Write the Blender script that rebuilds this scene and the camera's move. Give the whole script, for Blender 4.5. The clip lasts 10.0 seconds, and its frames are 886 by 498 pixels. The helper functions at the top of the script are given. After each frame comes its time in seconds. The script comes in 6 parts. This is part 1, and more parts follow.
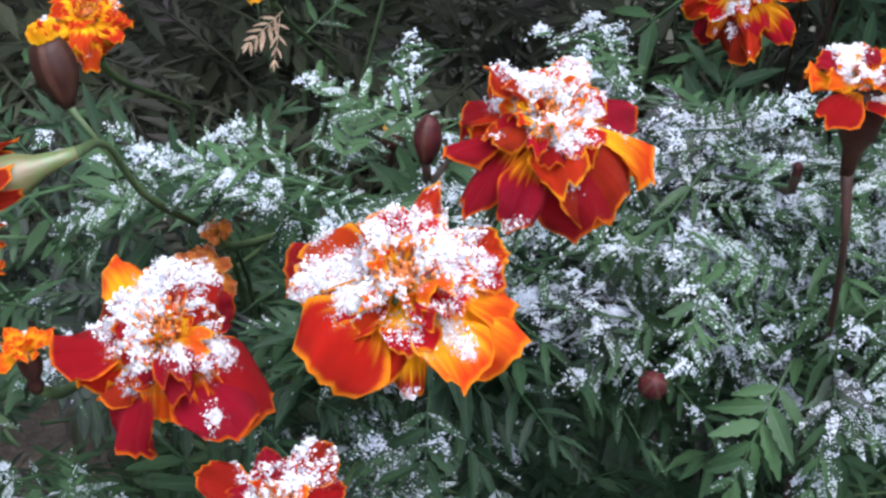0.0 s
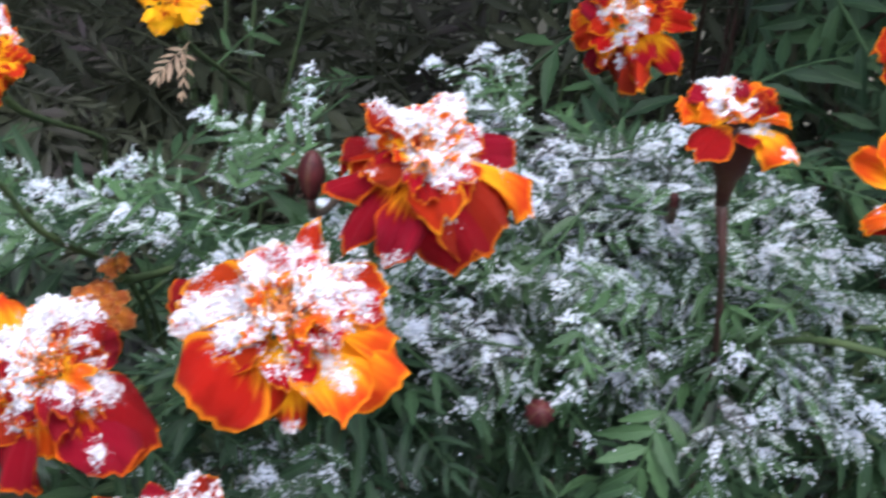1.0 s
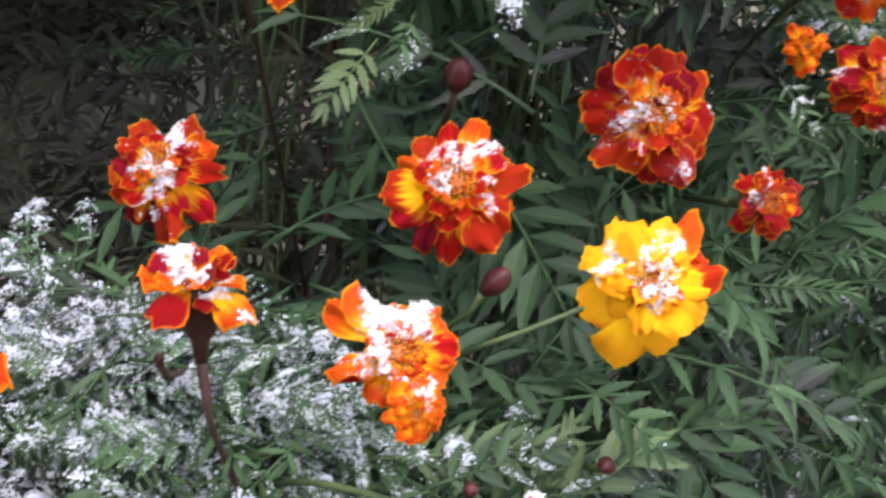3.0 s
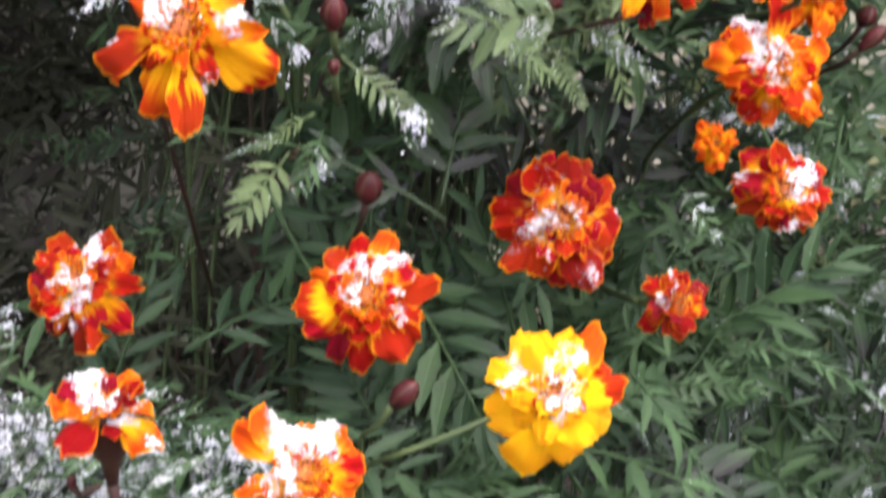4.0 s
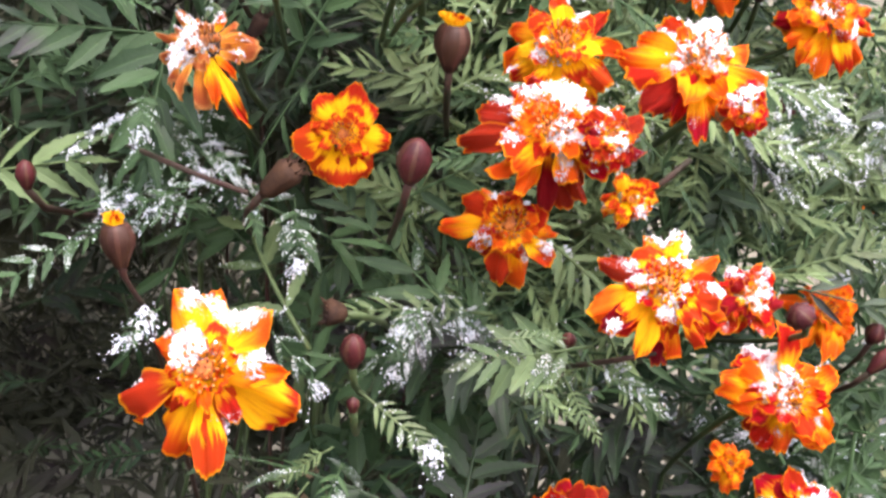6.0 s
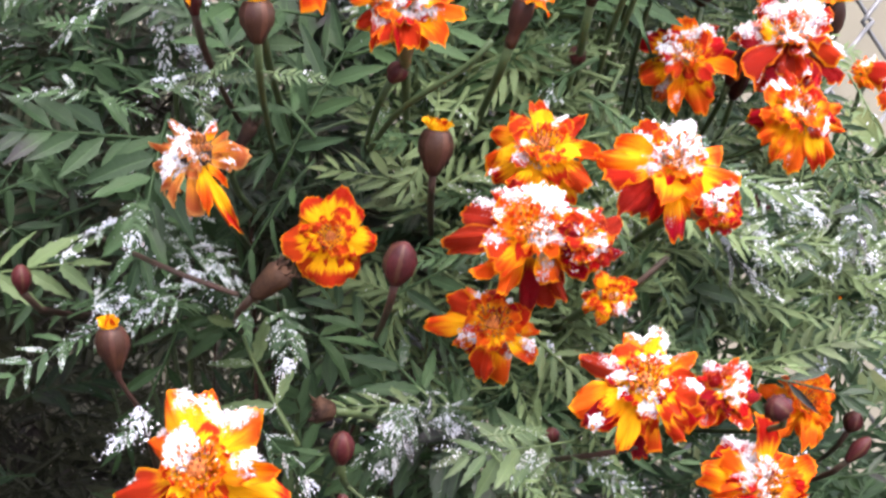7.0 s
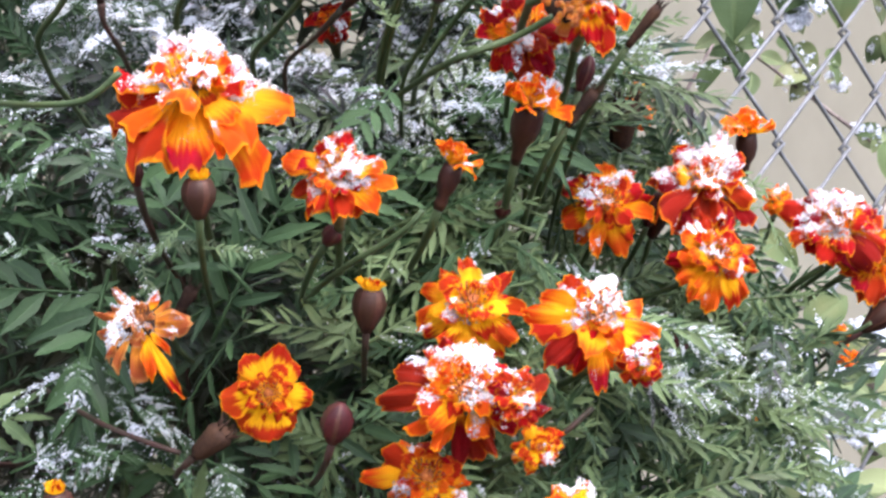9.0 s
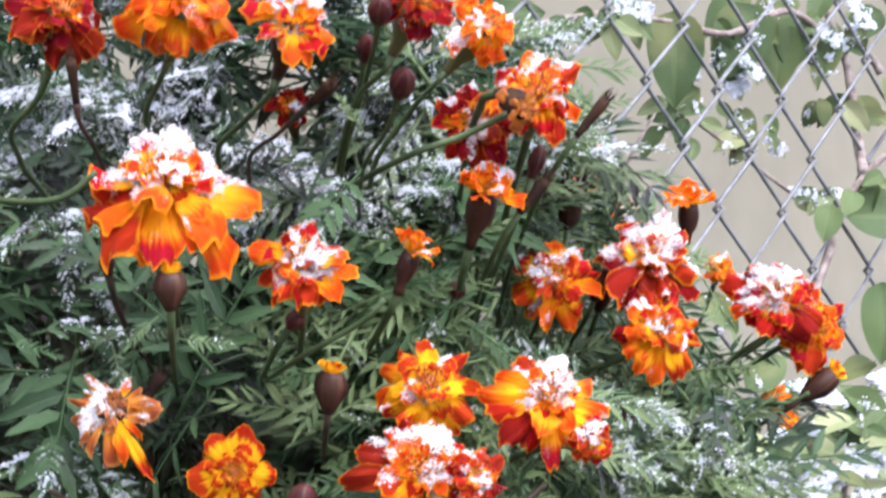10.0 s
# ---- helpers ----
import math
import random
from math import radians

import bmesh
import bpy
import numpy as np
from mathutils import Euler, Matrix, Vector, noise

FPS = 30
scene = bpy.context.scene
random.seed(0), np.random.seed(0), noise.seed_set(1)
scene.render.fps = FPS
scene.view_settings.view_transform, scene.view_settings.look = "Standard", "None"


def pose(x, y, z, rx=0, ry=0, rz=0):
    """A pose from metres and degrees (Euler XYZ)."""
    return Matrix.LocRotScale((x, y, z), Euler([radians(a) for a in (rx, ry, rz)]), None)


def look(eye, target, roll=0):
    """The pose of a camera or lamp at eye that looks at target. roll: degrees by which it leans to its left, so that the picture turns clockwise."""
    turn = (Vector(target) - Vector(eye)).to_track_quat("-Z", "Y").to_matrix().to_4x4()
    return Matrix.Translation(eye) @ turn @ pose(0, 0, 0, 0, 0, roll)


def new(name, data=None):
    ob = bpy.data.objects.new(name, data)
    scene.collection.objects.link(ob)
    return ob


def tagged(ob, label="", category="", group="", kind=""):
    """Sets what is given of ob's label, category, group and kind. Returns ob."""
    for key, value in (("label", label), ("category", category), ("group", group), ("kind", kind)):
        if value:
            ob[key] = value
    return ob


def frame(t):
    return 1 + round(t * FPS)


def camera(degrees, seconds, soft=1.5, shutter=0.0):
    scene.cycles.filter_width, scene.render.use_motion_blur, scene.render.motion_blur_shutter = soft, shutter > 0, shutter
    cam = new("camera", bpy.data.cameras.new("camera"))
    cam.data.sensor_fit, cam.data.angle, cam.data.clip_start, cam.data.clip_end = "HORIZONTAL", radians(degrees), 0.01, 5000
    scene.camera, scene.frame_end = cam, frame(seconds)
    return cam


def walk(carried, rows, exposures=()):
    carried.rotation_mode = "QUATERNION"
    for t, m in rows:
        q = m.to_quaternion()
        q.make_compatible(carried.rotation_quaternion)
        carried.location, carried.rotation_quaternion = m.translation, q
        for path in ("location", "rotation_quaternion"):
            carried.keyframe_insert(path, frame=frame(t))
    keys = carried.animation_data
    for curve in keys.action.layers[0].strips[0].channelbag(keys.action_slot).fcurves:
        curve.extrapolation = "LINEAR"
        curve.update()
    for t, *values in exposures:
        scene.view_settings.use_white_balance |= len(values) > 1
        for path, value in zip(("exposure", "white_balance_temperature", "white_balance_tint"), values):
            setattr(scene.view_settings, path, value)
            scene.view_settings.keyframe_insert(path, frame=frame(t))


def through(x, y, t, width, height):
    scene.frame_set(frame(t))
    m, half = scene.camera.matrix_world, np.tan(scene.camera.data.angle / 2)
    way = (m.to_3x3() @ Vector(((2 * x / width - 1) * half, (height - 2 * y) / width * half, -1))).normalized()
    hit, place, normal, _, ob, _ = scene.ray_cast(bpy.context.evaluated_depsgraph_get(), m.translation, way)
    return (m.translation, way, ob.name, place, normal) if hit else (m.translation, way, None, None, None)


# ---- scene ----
# Camera: handheld, panning up over a bed of frosted marigolds.
cam = camera(29.0, 10.0, soft=2.6, shutter=0.5)
PATH = [
    (0.0, (-0.1653, 0.009, 0.3747), (-0.2941, 0.9455, 0.0486), 3.94),
    (0.5, (-0.1611, 0.0066, 0.3752), (-0.2814, 0.9463, 0.0553), 3.75),
    (1.0, (-0.1494, 0.0071, 0.3814), (-0.2529, 0.9502, 0.0652), 3.72),
    (1.5, (-0.1252, 0.0099, 0.3926), (-0.2043, 0.9562, 0.0792), 3.63),
    (2.0, (-0.0974, 0.0114, 0.4045), (-0.1575, 0.963, 0.1031), 3.21),
    (2.5, (-0.0769, 0.0068, 0.4081), (-0.12, 0.9635, 0.1203), 2.76),
    (2.7, (-0.074, 0.0052, 0.408), (-0.1011, 0.9651, 0.1289), 2.24),
    (3.8, (-0.0546, -0.0034, 0.4289), (-0.0504, 0.9595, 0.1594), 1.49),
    (4.0, (-0.0552, -0.0028, 0.4327), (-0.0443, 0.9648, 0.1804), 1.27),
    (4.5, (-0.0537, -0.0004, 0.4505), (-0.0435, 0.9791, 0.2495), 0.99),
    (5.0, (-0.0527, 0.0, 0.4572), (-0.0527, 0.9859, 0.2899), 0.95),
    (5.2, (-0.0545, -0.0008, 0.4572), (-0.0565, 0.9868, 0.3), 0.85),
    (6.3, (-0.0561, -0.0116, 0.4477), (-0.0564, 0.9856, 0.3729), 0.96),
    (6.5, (-0.0553, -0.0133, 0.4508), (-0.0538, 0.9845, 0.3842), 0.84),
    (7.0, (-0.0563, -0.0217, 0.4551), (-0.0485, 0.9772, 0.4086), 0.38),
    (7.5, (-0.056, -0.026, 0.4613), (-0.0396, 0.9734, 0.4292), 0.14),
    (8.0, (-0.0562, -0.03, 0.4665), (-0.0302, 0.9695, 0.4495), -0.13),
    (8.5, (-0.0581, -0.035, 0.47), (-0.0204, 0.9642, 0.463), -0.18),
    (9.0, (-0.0599, -0.041, 0.4758), (-0.0063, 0.9575, 0.4791), -0.25),
    (9.5, (-0.0621, -0.0496, 0.4794), (0.0087, 0.9478, 0.4925), -0.18),
    (10.0, (-0.0665, -0.0624, 0.4884), (0.0219, 0.9333, 0.5158), -0.34),
]
walk(cam, [(t, look(eye, target, roll)) for t, eye, target, roll in PATH], [(0.0, 2.13, 5850, 14), (2.5, 2.23, 6300, 21), (4.0, 2.61, 6700, 23), (5.0, 2.97, 6900, 24), (7.0, 2.83, 6700, 24), (10.0, 2.55, 6200, 21)])

# ---- light: an overcast winter sky with a broad, weak sun ----
SUN_UP, SUN_TURN = radians(56), radians(157)
world = bpy.data.worlds.new("overcast_sky")
scene.world = world
world.use_nodes = True
wn = world.node_tree
sky = wn.nodes.new("ShaderNodeTexSky")
sky.sky_type, sky.sun_disc = "NISHITA", False
sky.sun_elevation, sky.sun_rotation = SUN_UP, SUN_TURN
sky.air_density, sky.dust_density = 1.0, 3.0
grey = wn.nodes.new("ShaderNodeHueSaturation")
grey.inputs["Saturation"].default_value = 0.6
wn.links.new(sky.outputs[0], grey.inputs["Color"])
wn.links.new(grey.outputs[0], wn.nodes["Background"].inputs["Color"])
wn.nodes["Background"].inputs["Strength"].default_value = 0.15
sun = new("sun", bpy.data.lights.new("sun", "SUN"))
sun.data.energy, sun.data.angle, sun.data.color = 0.95, radians(60), (1.0, 0.97, 0.93)
sun.matrix_world = look((0.7, -1.2, 3.0), (0.0, 0.45, 0.3))


# ---- materials ----
class Nodes:
    """A node tree with short ways to add and join nodes."""

    def __init__(self, name):
        self.mat = bpy.data.materials.new(name)
        self.mat.use_nodes = True
        self.tree = self.mat.node_tree
        self.shader = self.tree.nodes["Principled BSDF"]
        self.out = self.tree.nodes["Material Output"]

    def add(self, kind, **values):
        node = self.tree.nodes.new("ShaderNode" + kind)
        for key, value in values.items():
            if key == "op":
                node.operation = value
            elif key == "blend":
                node.data_type, node.blend_type = "RGBA", value
            elif key == "layer":
                node.uv_map = value
        return node

    def join(self, a, b):
        self.tree.links.new(a, b)
        return self

    def math(self, op, a, b=0.5, c=0.5):
        node = self.add("Math", op=op)
        for n, v in enumerate((a, b, c)):
            if isinstance(v, (int, float)):
                node.inputs[n].default_value = v
            else:
                self.join(v, node.inputs[n])
        return node.outputs[0]

    def step(self, value, low, high):
        node = self.tree.nodes.new("ShaderNodeMapRange")
        node.interpolation_type = "SMOOTHSTEP"
        self.join(value, node.inputs[0])
        for n, v in ((1, low), (2, high)):
            if isinstance(v, (int, float)):
                node.inputs[n].default_value = v
            else:
                self.join(v, node.inputs[n])
        return node.outputs[0]

    def mix(self, fac, a, b):
        node = self.add("Mix", blend="MIX")
        for n, v in ((0, fac), (6, a), (7, b)):
            if isinstance(v, (int, float)):
                node.inputs[n].default_value = v
            elif isinstance(v, tuple):
                node.inputs[n].default_value = (*v, 1)
            else:
                self.join(v, node.inputs[n])
        return node.outputs[2]

    def noise(self, scale, detail=3.0, vector=None, rough=0.55):
        node = self.add("TexNoise")
        node.inputs["Scale"].default_value = scale
        node.inputs["Detail"].default_value = detail
        node.inputs["Roughness"].default_value = rough
        if vector is None:
            vector = self.add("TexCoord").outputs["Object"]
        self.join(vector, node.inputs["Vector"])
        return node.outputs[0]

    def place(self):
        return self.add("NewGeometry").outputs["Position"]

    def bump(self, height, strength=0.3, distance=0.001):
        node = self.add("Bump")
        node.inputs["Strength"].default_value = strength
        node.inputs["Distance"].default_value = distance
        self.join(height, node.inputs["Height"])
        self.join(node.outputs[0], self.shader.inputs["Normal"])
        return self

    def done(self, colour, rough=0.5, metal=0.0, through=0.0, tint=None):
        s = self.shader.inputs
        if isinstance(colour, tuple):
            s["Base Color"].default_value = (*colour, 1)
        else:
            self.join(colour, s["Base Color"])
        if isinstance(rough, (int, float)):
            s["Roughness"].default_value = rough
        else:
            self.join(rough, s["Roughness"])
        s["Metallic"].default_value = metal
        if through:
            thin = self.add("BsdfTranslucent")
            if isinstance(colour, tuple):
                thin.inputs[0].default_value = (*(tint or colour), 1)
            else:
                self.join(colour, thin.inputs[0])
            mixed = self.add("MixShader")
            mixed.inputs[0].default_value = through
            self.join(self.shader.outputs[0], mixed.inputs[1]).join(thin.outputs[0], mixed.inputs[2])
            self.join(mixed.outputs[0], self.out.inputs[0])
        return self.mat


def petal_material(name, base, blotch, rim, low, high, rim_width):
    """A velvety petal: base colour near the heart, a streaked blotch towards the tip and a thin rim."""
    n = Nodes(name)
    uv = n.add("UVMap", layer="petal")
    split = n.add("SeparateXYZ")
    n.join(uv.outputs[0], split.inputs[0])
    edge = n.add("SeparateXYZ")
    n.join(n.add("UVMap", layer="rim").outputs[0], edge.inputs[0])
    chance = n.add("ObjectInfo").outputs["Random"]
    across = n.add("CombineXYZ")
    n.join(n.math("MULTIPLY", split.outputs[0], 11.0), across.inputs[0])
    n.join(n.math("MULTIPLY", split.outputs[1], 1.3), across.inputs[1])
    n.join(n.math("MULTIPLY", chance, 37.0), across.inputs[2])
    streak = n.noise(1.0, 3.0, across.outputs[0])
    along = n.math("ADD", split.outputs[1], n.math("MULTIPLY", n.math("SUBTRACT", streak, 0.5), 0.62))
    along = n.math("ADD", along, n.math("MULTIPLY", n.math("SUBTRACT", chance, 0.5), 0.40))
    red = n.step(along, low, high)
    colour = n.mix(red, base, blotch)
    fine = n.noise(900.0, 2.0)
    ribs = n.add("CombineXYZ")
    n.join(n.math("MULTIPLY", split.outputs[0], 34.0), ribs.inputs[0])
    n.join(n.math("MULTIPLY", split.outputs[1], 2.0), ribs.inputs[1])
    n.join(n.math("MULTIPLY", chance, 91.0), ribs.inputs[2])
    lines = n.noise(1.0, 2.0, ribs.outputs[0])
    colour = n.mix(n.math("MULTIPLY", n.step(lines, 0.45, 0.75), 0.42), colour, blotch)
    wobble = n.math("ADD", edge.outputs[0], n.math("MULTIPLY", n.math("SUBTRACT", n.noise(260.0, 2.0), 0.5), 0.17))
    rimmed = n.math("SUBTRACT", 1.0, n.step(wobble, rim_width * 0.15, rim_width * 0.75))
    colour = n.mix(n.math("MULTIPLY", rimmed, 0.64), colour, rim)
    shade = n.add("HueSaturation")
    n.join(colour, shade.inputs["Color"])
    n.join(n.math("ADD", 0.66, n.math("ADD", n.math("MULTIPLY", n.math("ADD", fine, chance), 0.16), n.math("MULTIPLY", n.noise(240.0, 3.0), 0.32))), shade.inputs["Value"])
    n.join(n.math("ADD", 0.49, n.math("MULTIPLY", chance, 0.02)), shade.inputs["Hue"])
    n.bump(n.math("ADD", n.math("ADD", streak, lines), n.math("MULTIPLY", fine, 0.4)), 0.75, 0.0009)
    n.shader.inputs["Specular IOR Level"].default_value = 0.15
    return n.done(shade.outputs[0], 0.55, through=0.42)


PETALS = {
    "red": petal_material("petal_red", (0.95, 0.38, 0.003), (0.26, 0.004, 0.003), (0.90, 0.24, 0.004), 0.12, 0.40, 0.085),
    "flame": petal_material("petal_flame", (0.97, 0.50, 0.004), (0.42, 0.010, 0.003), (0.96, 0.40, 0.004), 0.32, 0.62, 0.12),
    "orange": petal_material("petal_orange", (0.97, 0.48, 0.004), (0.68, 0.07, 0.003), (0.96, 0.40, 0.004), 0.38, 0.85, 0.13),
    "gold": petal_material("petal_gold", (0.97, 0.52, 0.004), (0.48, 0.02, 0.003), (0.96, 0.40, 0.005), 0.62, 0.82, 0.10),
    "yellow": petal_material("petal_yellow", (0.95, 0.55, 0.005), (0.92, 0.38, 0.005), (0.95, 0.60, 0.01), 0.5, 1.1, 0.10),
    "rust": petal_material("petal_rust", (0.96, 0.38, 0.003), (0.40, 0.012, 0.003), (0.96, 0.36, 0.004), 0.14, 0.60, 0.15),
    "faded": petal_material("petal_faded", (0.75, 0.30, 0.03), (0.42, 0.10, 0.03), (0.70, 0.36, 0.12), 0.4, 0.9, 0.2),
}


def snow_material(name, least, more, dim, bright):
    """Wet, half-clear ice grains: white, glossy in places, letting some of what lies beneath show through."""
    n = Nodes(name)
    grain = n.add("NewGeometry").outputs["Random Per Island"]
    colour = n.mix(grain, dim, bright)
    n.bump(n.noise(2200.0, 3.0, n.place()), 0.6, 0.0003)
    n.done(colour, n.math("ADD", 0.10, n.math("MULTIPLY", grain, 0.5)), through=0.35)
    solid = n.out.inputs[0].links[0].from_socket
    clear = n.add("BsdfTransparent")
    mixed = n.add("MixShader")
    n.join(n.math("ADD", least, n.math("MULTIPLY", grain, more)), mixed.inputs[0]).join(solid, mixed.inputs[1]).join(clear.outputs[0], mixed.inputs[2])
    n.join(mixed.outputs[0], n.out.inputs[0])
    return n.mat


def crust_material():
    """A thin, ragged layer of wet snow: granular, pale blue-white, breaking up where little of it lies."""
    n = Nodes("snow_crust")
    place = n.place()
    split = n.add("SeparateXYZ")
    n.join(n.add("UVMap", layer="cover").outputs[0], split.inputs[0])
    grit, patch = n.noise(2600.0, 2.0, place, 0.6), n.noise(420.0, 2.0, place)
    cells = n.add("TexVoronoi")
    cells.inputs["Scale"].default_value = 1700.0
    n.join(place, cells.inputs["Vector"])
    reach = n.math("ADD", n.math("MULTIPLY", split.outputs[0], 0.84), n.math("MULTIPLY", n.math("SUBTRACT", patch, 0.54), 1.5))
    reach = n.math("ADD", reach, n.math("MULTIPLY", n.math("SUBTRACT", grit, 0.5), 0.5))
    grain = n.math("SUBTRACT", reach, cells.outputs["Distance"])
    solid = n.step(grain, -0.05, 0.28)
    shade = n.add("SeparateXYZ")
    n.join(cells.outputs["Color"], shade.inputs[0])
    colour = n.mix(shade.outputs[0], (0.60, 0.67, 0.75), (0.80, 0.84, 0.88))
    n.bump(n.math("ADD", grain, n.math("MULTIPLY", grit, 0.6)), 0.9, 0.0007)
    n.done(colour, 0.45, through=0.5)
    white = n.out.inputs[0].links[0].from_socket
    clear = n.add("BsdfTransparent")
    mixed = n.add("MixShader")
    n.join(n.math("MINIMUM", 0.97, n.math("MULTIPLY", solid, n.math("ADD", n.math("MULTIPLY", n.math("MAXIMUM", n.math("SUBTRACT", split.outputs[0], 0.85), 0.0), 0.6), n.math("ADD", 0.40, n.math("MULTIPLY", shade.outputs[1], 0.45))))), mixed.inputs[0]).join(clear.outputs[0], mixed.inputs[1]).join(white, mixed.inputs[2])
    n.join(mixed.outputs[0], n.out.inputs[0])
    return n.mat


def leaf_material(name, dark, light, tinge):
    """Leaf green with a pale midrib, purple frost tinge in patches and a small relief."""
    n = Nodes(name)
    place = n.place()
    split = n.add("SeparateXYZ")
    n.join(n.add("UVMap", layer="leaf").outputs[0], split.inputs[0])
    one = n.add("ObjectInfo").outputs["Random"]
    island = n.add("NewGeometry").outputs["Random Per Island"]
    tone = n.math("ADD", n.math("MULTIPLY", n.noise(9.0, 2.0, place), 1.1), n.math("MULTIPLY", n.math("ADD", one, island), 0.42))
    colour = n.mix(n.step(tone, 0.55, 1.30), dark, light)
    colour = n.mix(n.math("MULTIPLY", n.step(n.noise(14.0, 3.0, place), 0.52, 0.64), n.math("ADD", 0.25, n.math("MULTIPLY", island, 0.6))), colour, tinge)
    rib = n.math("SUBTRACT", 1.0, n.step(n.math("ABSOLUTE", n.math("SUBTRACT", split.outputs[0], 0.5)), 0.03, 0.09))
    colour = n.mix(n.math("MULTIPLY", rib, 0.4), colour, light)
    veins = n.noise(700.0, 2.0, place)
    n.bump(n.math("SUBTRACT", veins, rib), 0.4, 0.0006)
    n.shader.inputs["Specular IOR Level"].default_value = 0.2
    return n.done(colour, n.math("ADD", 0.45, n.math("MULTIPLY", veins, 0.3)), through=0.2)


def mottled(name, a, b, scale, rough=0.6, bump=0.3, deep=0.001, metal=0.0, through=0.0, gloss=0.5):
    """A plain natural surface: two tones, a coarse and a fine variation."""
    n = Nodes(name)
    place = n.place()
    coarse, fine = n.noise(scale, 4.0, place), n.noise(scale * 9, 3.0, place)
    both = n.math("ADD", n.math("MULTIPLY", coarse, 0.65), n.math("MULTIPLY", fine, 0.35))
    n.bump(both, bump, deep)
    n.shader.inputs["Specular IOR Level"].default_value = gloss
    return n.done(n.mix(n.step(both, 0.35, 0.65), a, b), rough, metal, through)


SNOW = snow_material("snow", 0.16, 0.44, (0.54, 0.60, 0.68), (0.80, 0.84, 0.89))
WET_SNOW = snow_material("wet_snow", 0.30, 0.50, (0.80, 0.84, 0.88), (0.96, 0.97, 0.98))
CRUST = crust_material()
LEAF = leaf_material("marigold_leaf", (0.0105, 0.028, 0.0125), (0.036, 0.076, 0.029), (0.026, 0.017, 0.030))
YOUNG = leaf_material("young_leaf", (0.034, 0.062, 0.027), (0.082, 0.125, 0.052), (0.060, 0.072, 0.050))
BROAD = leaf_material("broad_leaf", (0.028, 0.055, 0.020), (0.065, 0.100, 0.036), (0.11, 0.12, 0.045))
PALE = leaf_material("variegated_leaf", (0.06, 0.10, 0.04), (0.20, 0.24, 0.12), (0.27, 0.28, 0.16))
STEM = mottled("green_stem", (0.020, 0.040, 0.014), (0.040, 0.062, 0.021), 60.0, 0.6, gloss=0.3)
PURPLE_STEM = mottled("purple_stem", (0.020, 0.018, 0.011), (0.040, 0.017, 0.015), 60.0, 0.6, gloss=0.2)
# Old purplish leaves; their dark tone also carries the hollow's shade in the colour.
OLD_SHADED = leaf_material("old_leaf_shaded", (0.010, 0.014, 0.009), (0.029, 0.034, 0.018), (0.023, 0.015, 0.020))
CALYX = mottled("calyx", (0.020, 0.007, 0.006), (0.030, 0.014, 0.008), 140.0, 0.5, gloss=0.15)
GREEN_CALYX = mottled("green_calyx", (0.05, 0.09, 0.025), (0.10, 0.06, 0.03), 90.0, 0.45)
BUD = mottled("bud", (0.018, 0.004, 0.005), (0.048, 0.009, 0.010), 160.0, 0.5, gloss=0.15)
STRIPE = mottled("bud_stripe", (0.032, 0.011, 0.008), (0.052, 0.022, 0.012), 160.0, 0.55, gloss=0.22)
WITHERED = mottled("withered", (0.012, 0.007, 0.006), (0.040, 0.021, 0.012), 150.0, 0.8, gloss=0.1)
DISC = mottled("flower_disc", (0.14, 0.028, 0.005), (0.46, 0.13, 0.008), 500.0, 0.7)
STRAW = mottled("dry_leaf", (0.30, 0.20, 0.13), (0.45, 0.33, 0.22), 200.0, 0.8, through=0.2)
RUSSET = mottled("withered_disc", (0.09, 0.028, 0.008), (0.32, 0.10, 0.014), 500.0, 0.8)
SOIL = mottled("soil", (0.02, 0.016, 0.012), (0.06, 0.045, 0.03), 22.0, 0.95, 0.8, 0.01)
PLASTER = mottled("plaster", (0.108, 0.105, 0.078), (0.132, 0.128, 0.097), 1.6, 0.9, 0.25, 0.002)
WIRE = mottled("galvanised_wire", (0.066, 0.074, 0.080), (0.130, 0.142, 0.152), 70.0, 0.6, 0.2, 0.0005, metal=0.3)
BARK = mottled("vine_bark", (0.08, 0.06, 0.055), (0.22, 0.19, 0.175), 120.0, 0.8, 0.6)


# ---- mesh helpers ----
def mesh_object(name, verts, faces, material, parent=None, label="", smooth=True, uvs=None):
    """One mesh object from vertices and faces; uvs: layer name -> (u, v) for each vertex."""
    me = bpy.data.meshes.new(name)
    me.from_pydata([tuple(v) for v in verts], [], [tuple(f) for f in faces])
    fill_uvs(me, uvs)
    me.materials.append(material)
    me.polygons.foreach_set("use_smooth", [smooth] * len(me.polygons))
    ob = new(name, me)
    ob.parent = parent
    return tagged(ob, label)


def fill_uvs(me, uvs):
    for layer, values in (uvs or {}).items():
        index = np.empty(len(me.loops), dtype=np.int32)
        me.loops.foreach_get("vertex_index", index)
        me.uv_layers.new(name=layer).data.foreach_set("uv", np.asarray(values, dtype=np.float32)[index].ravel())


def piece(name, me, parent, m):
    """An object of its own on a shared mesh, under parent, at the local pose m."""
    ob = new(name, me)
    ob.parent = parent
    ob.matrix_basis = m
    return ob


def empty(name, at, label, category, group=""):
    ob = new(name)
    ob.location = at
    ob.empty_display_size = 0.01
    return tagged(ob, label, category, group)


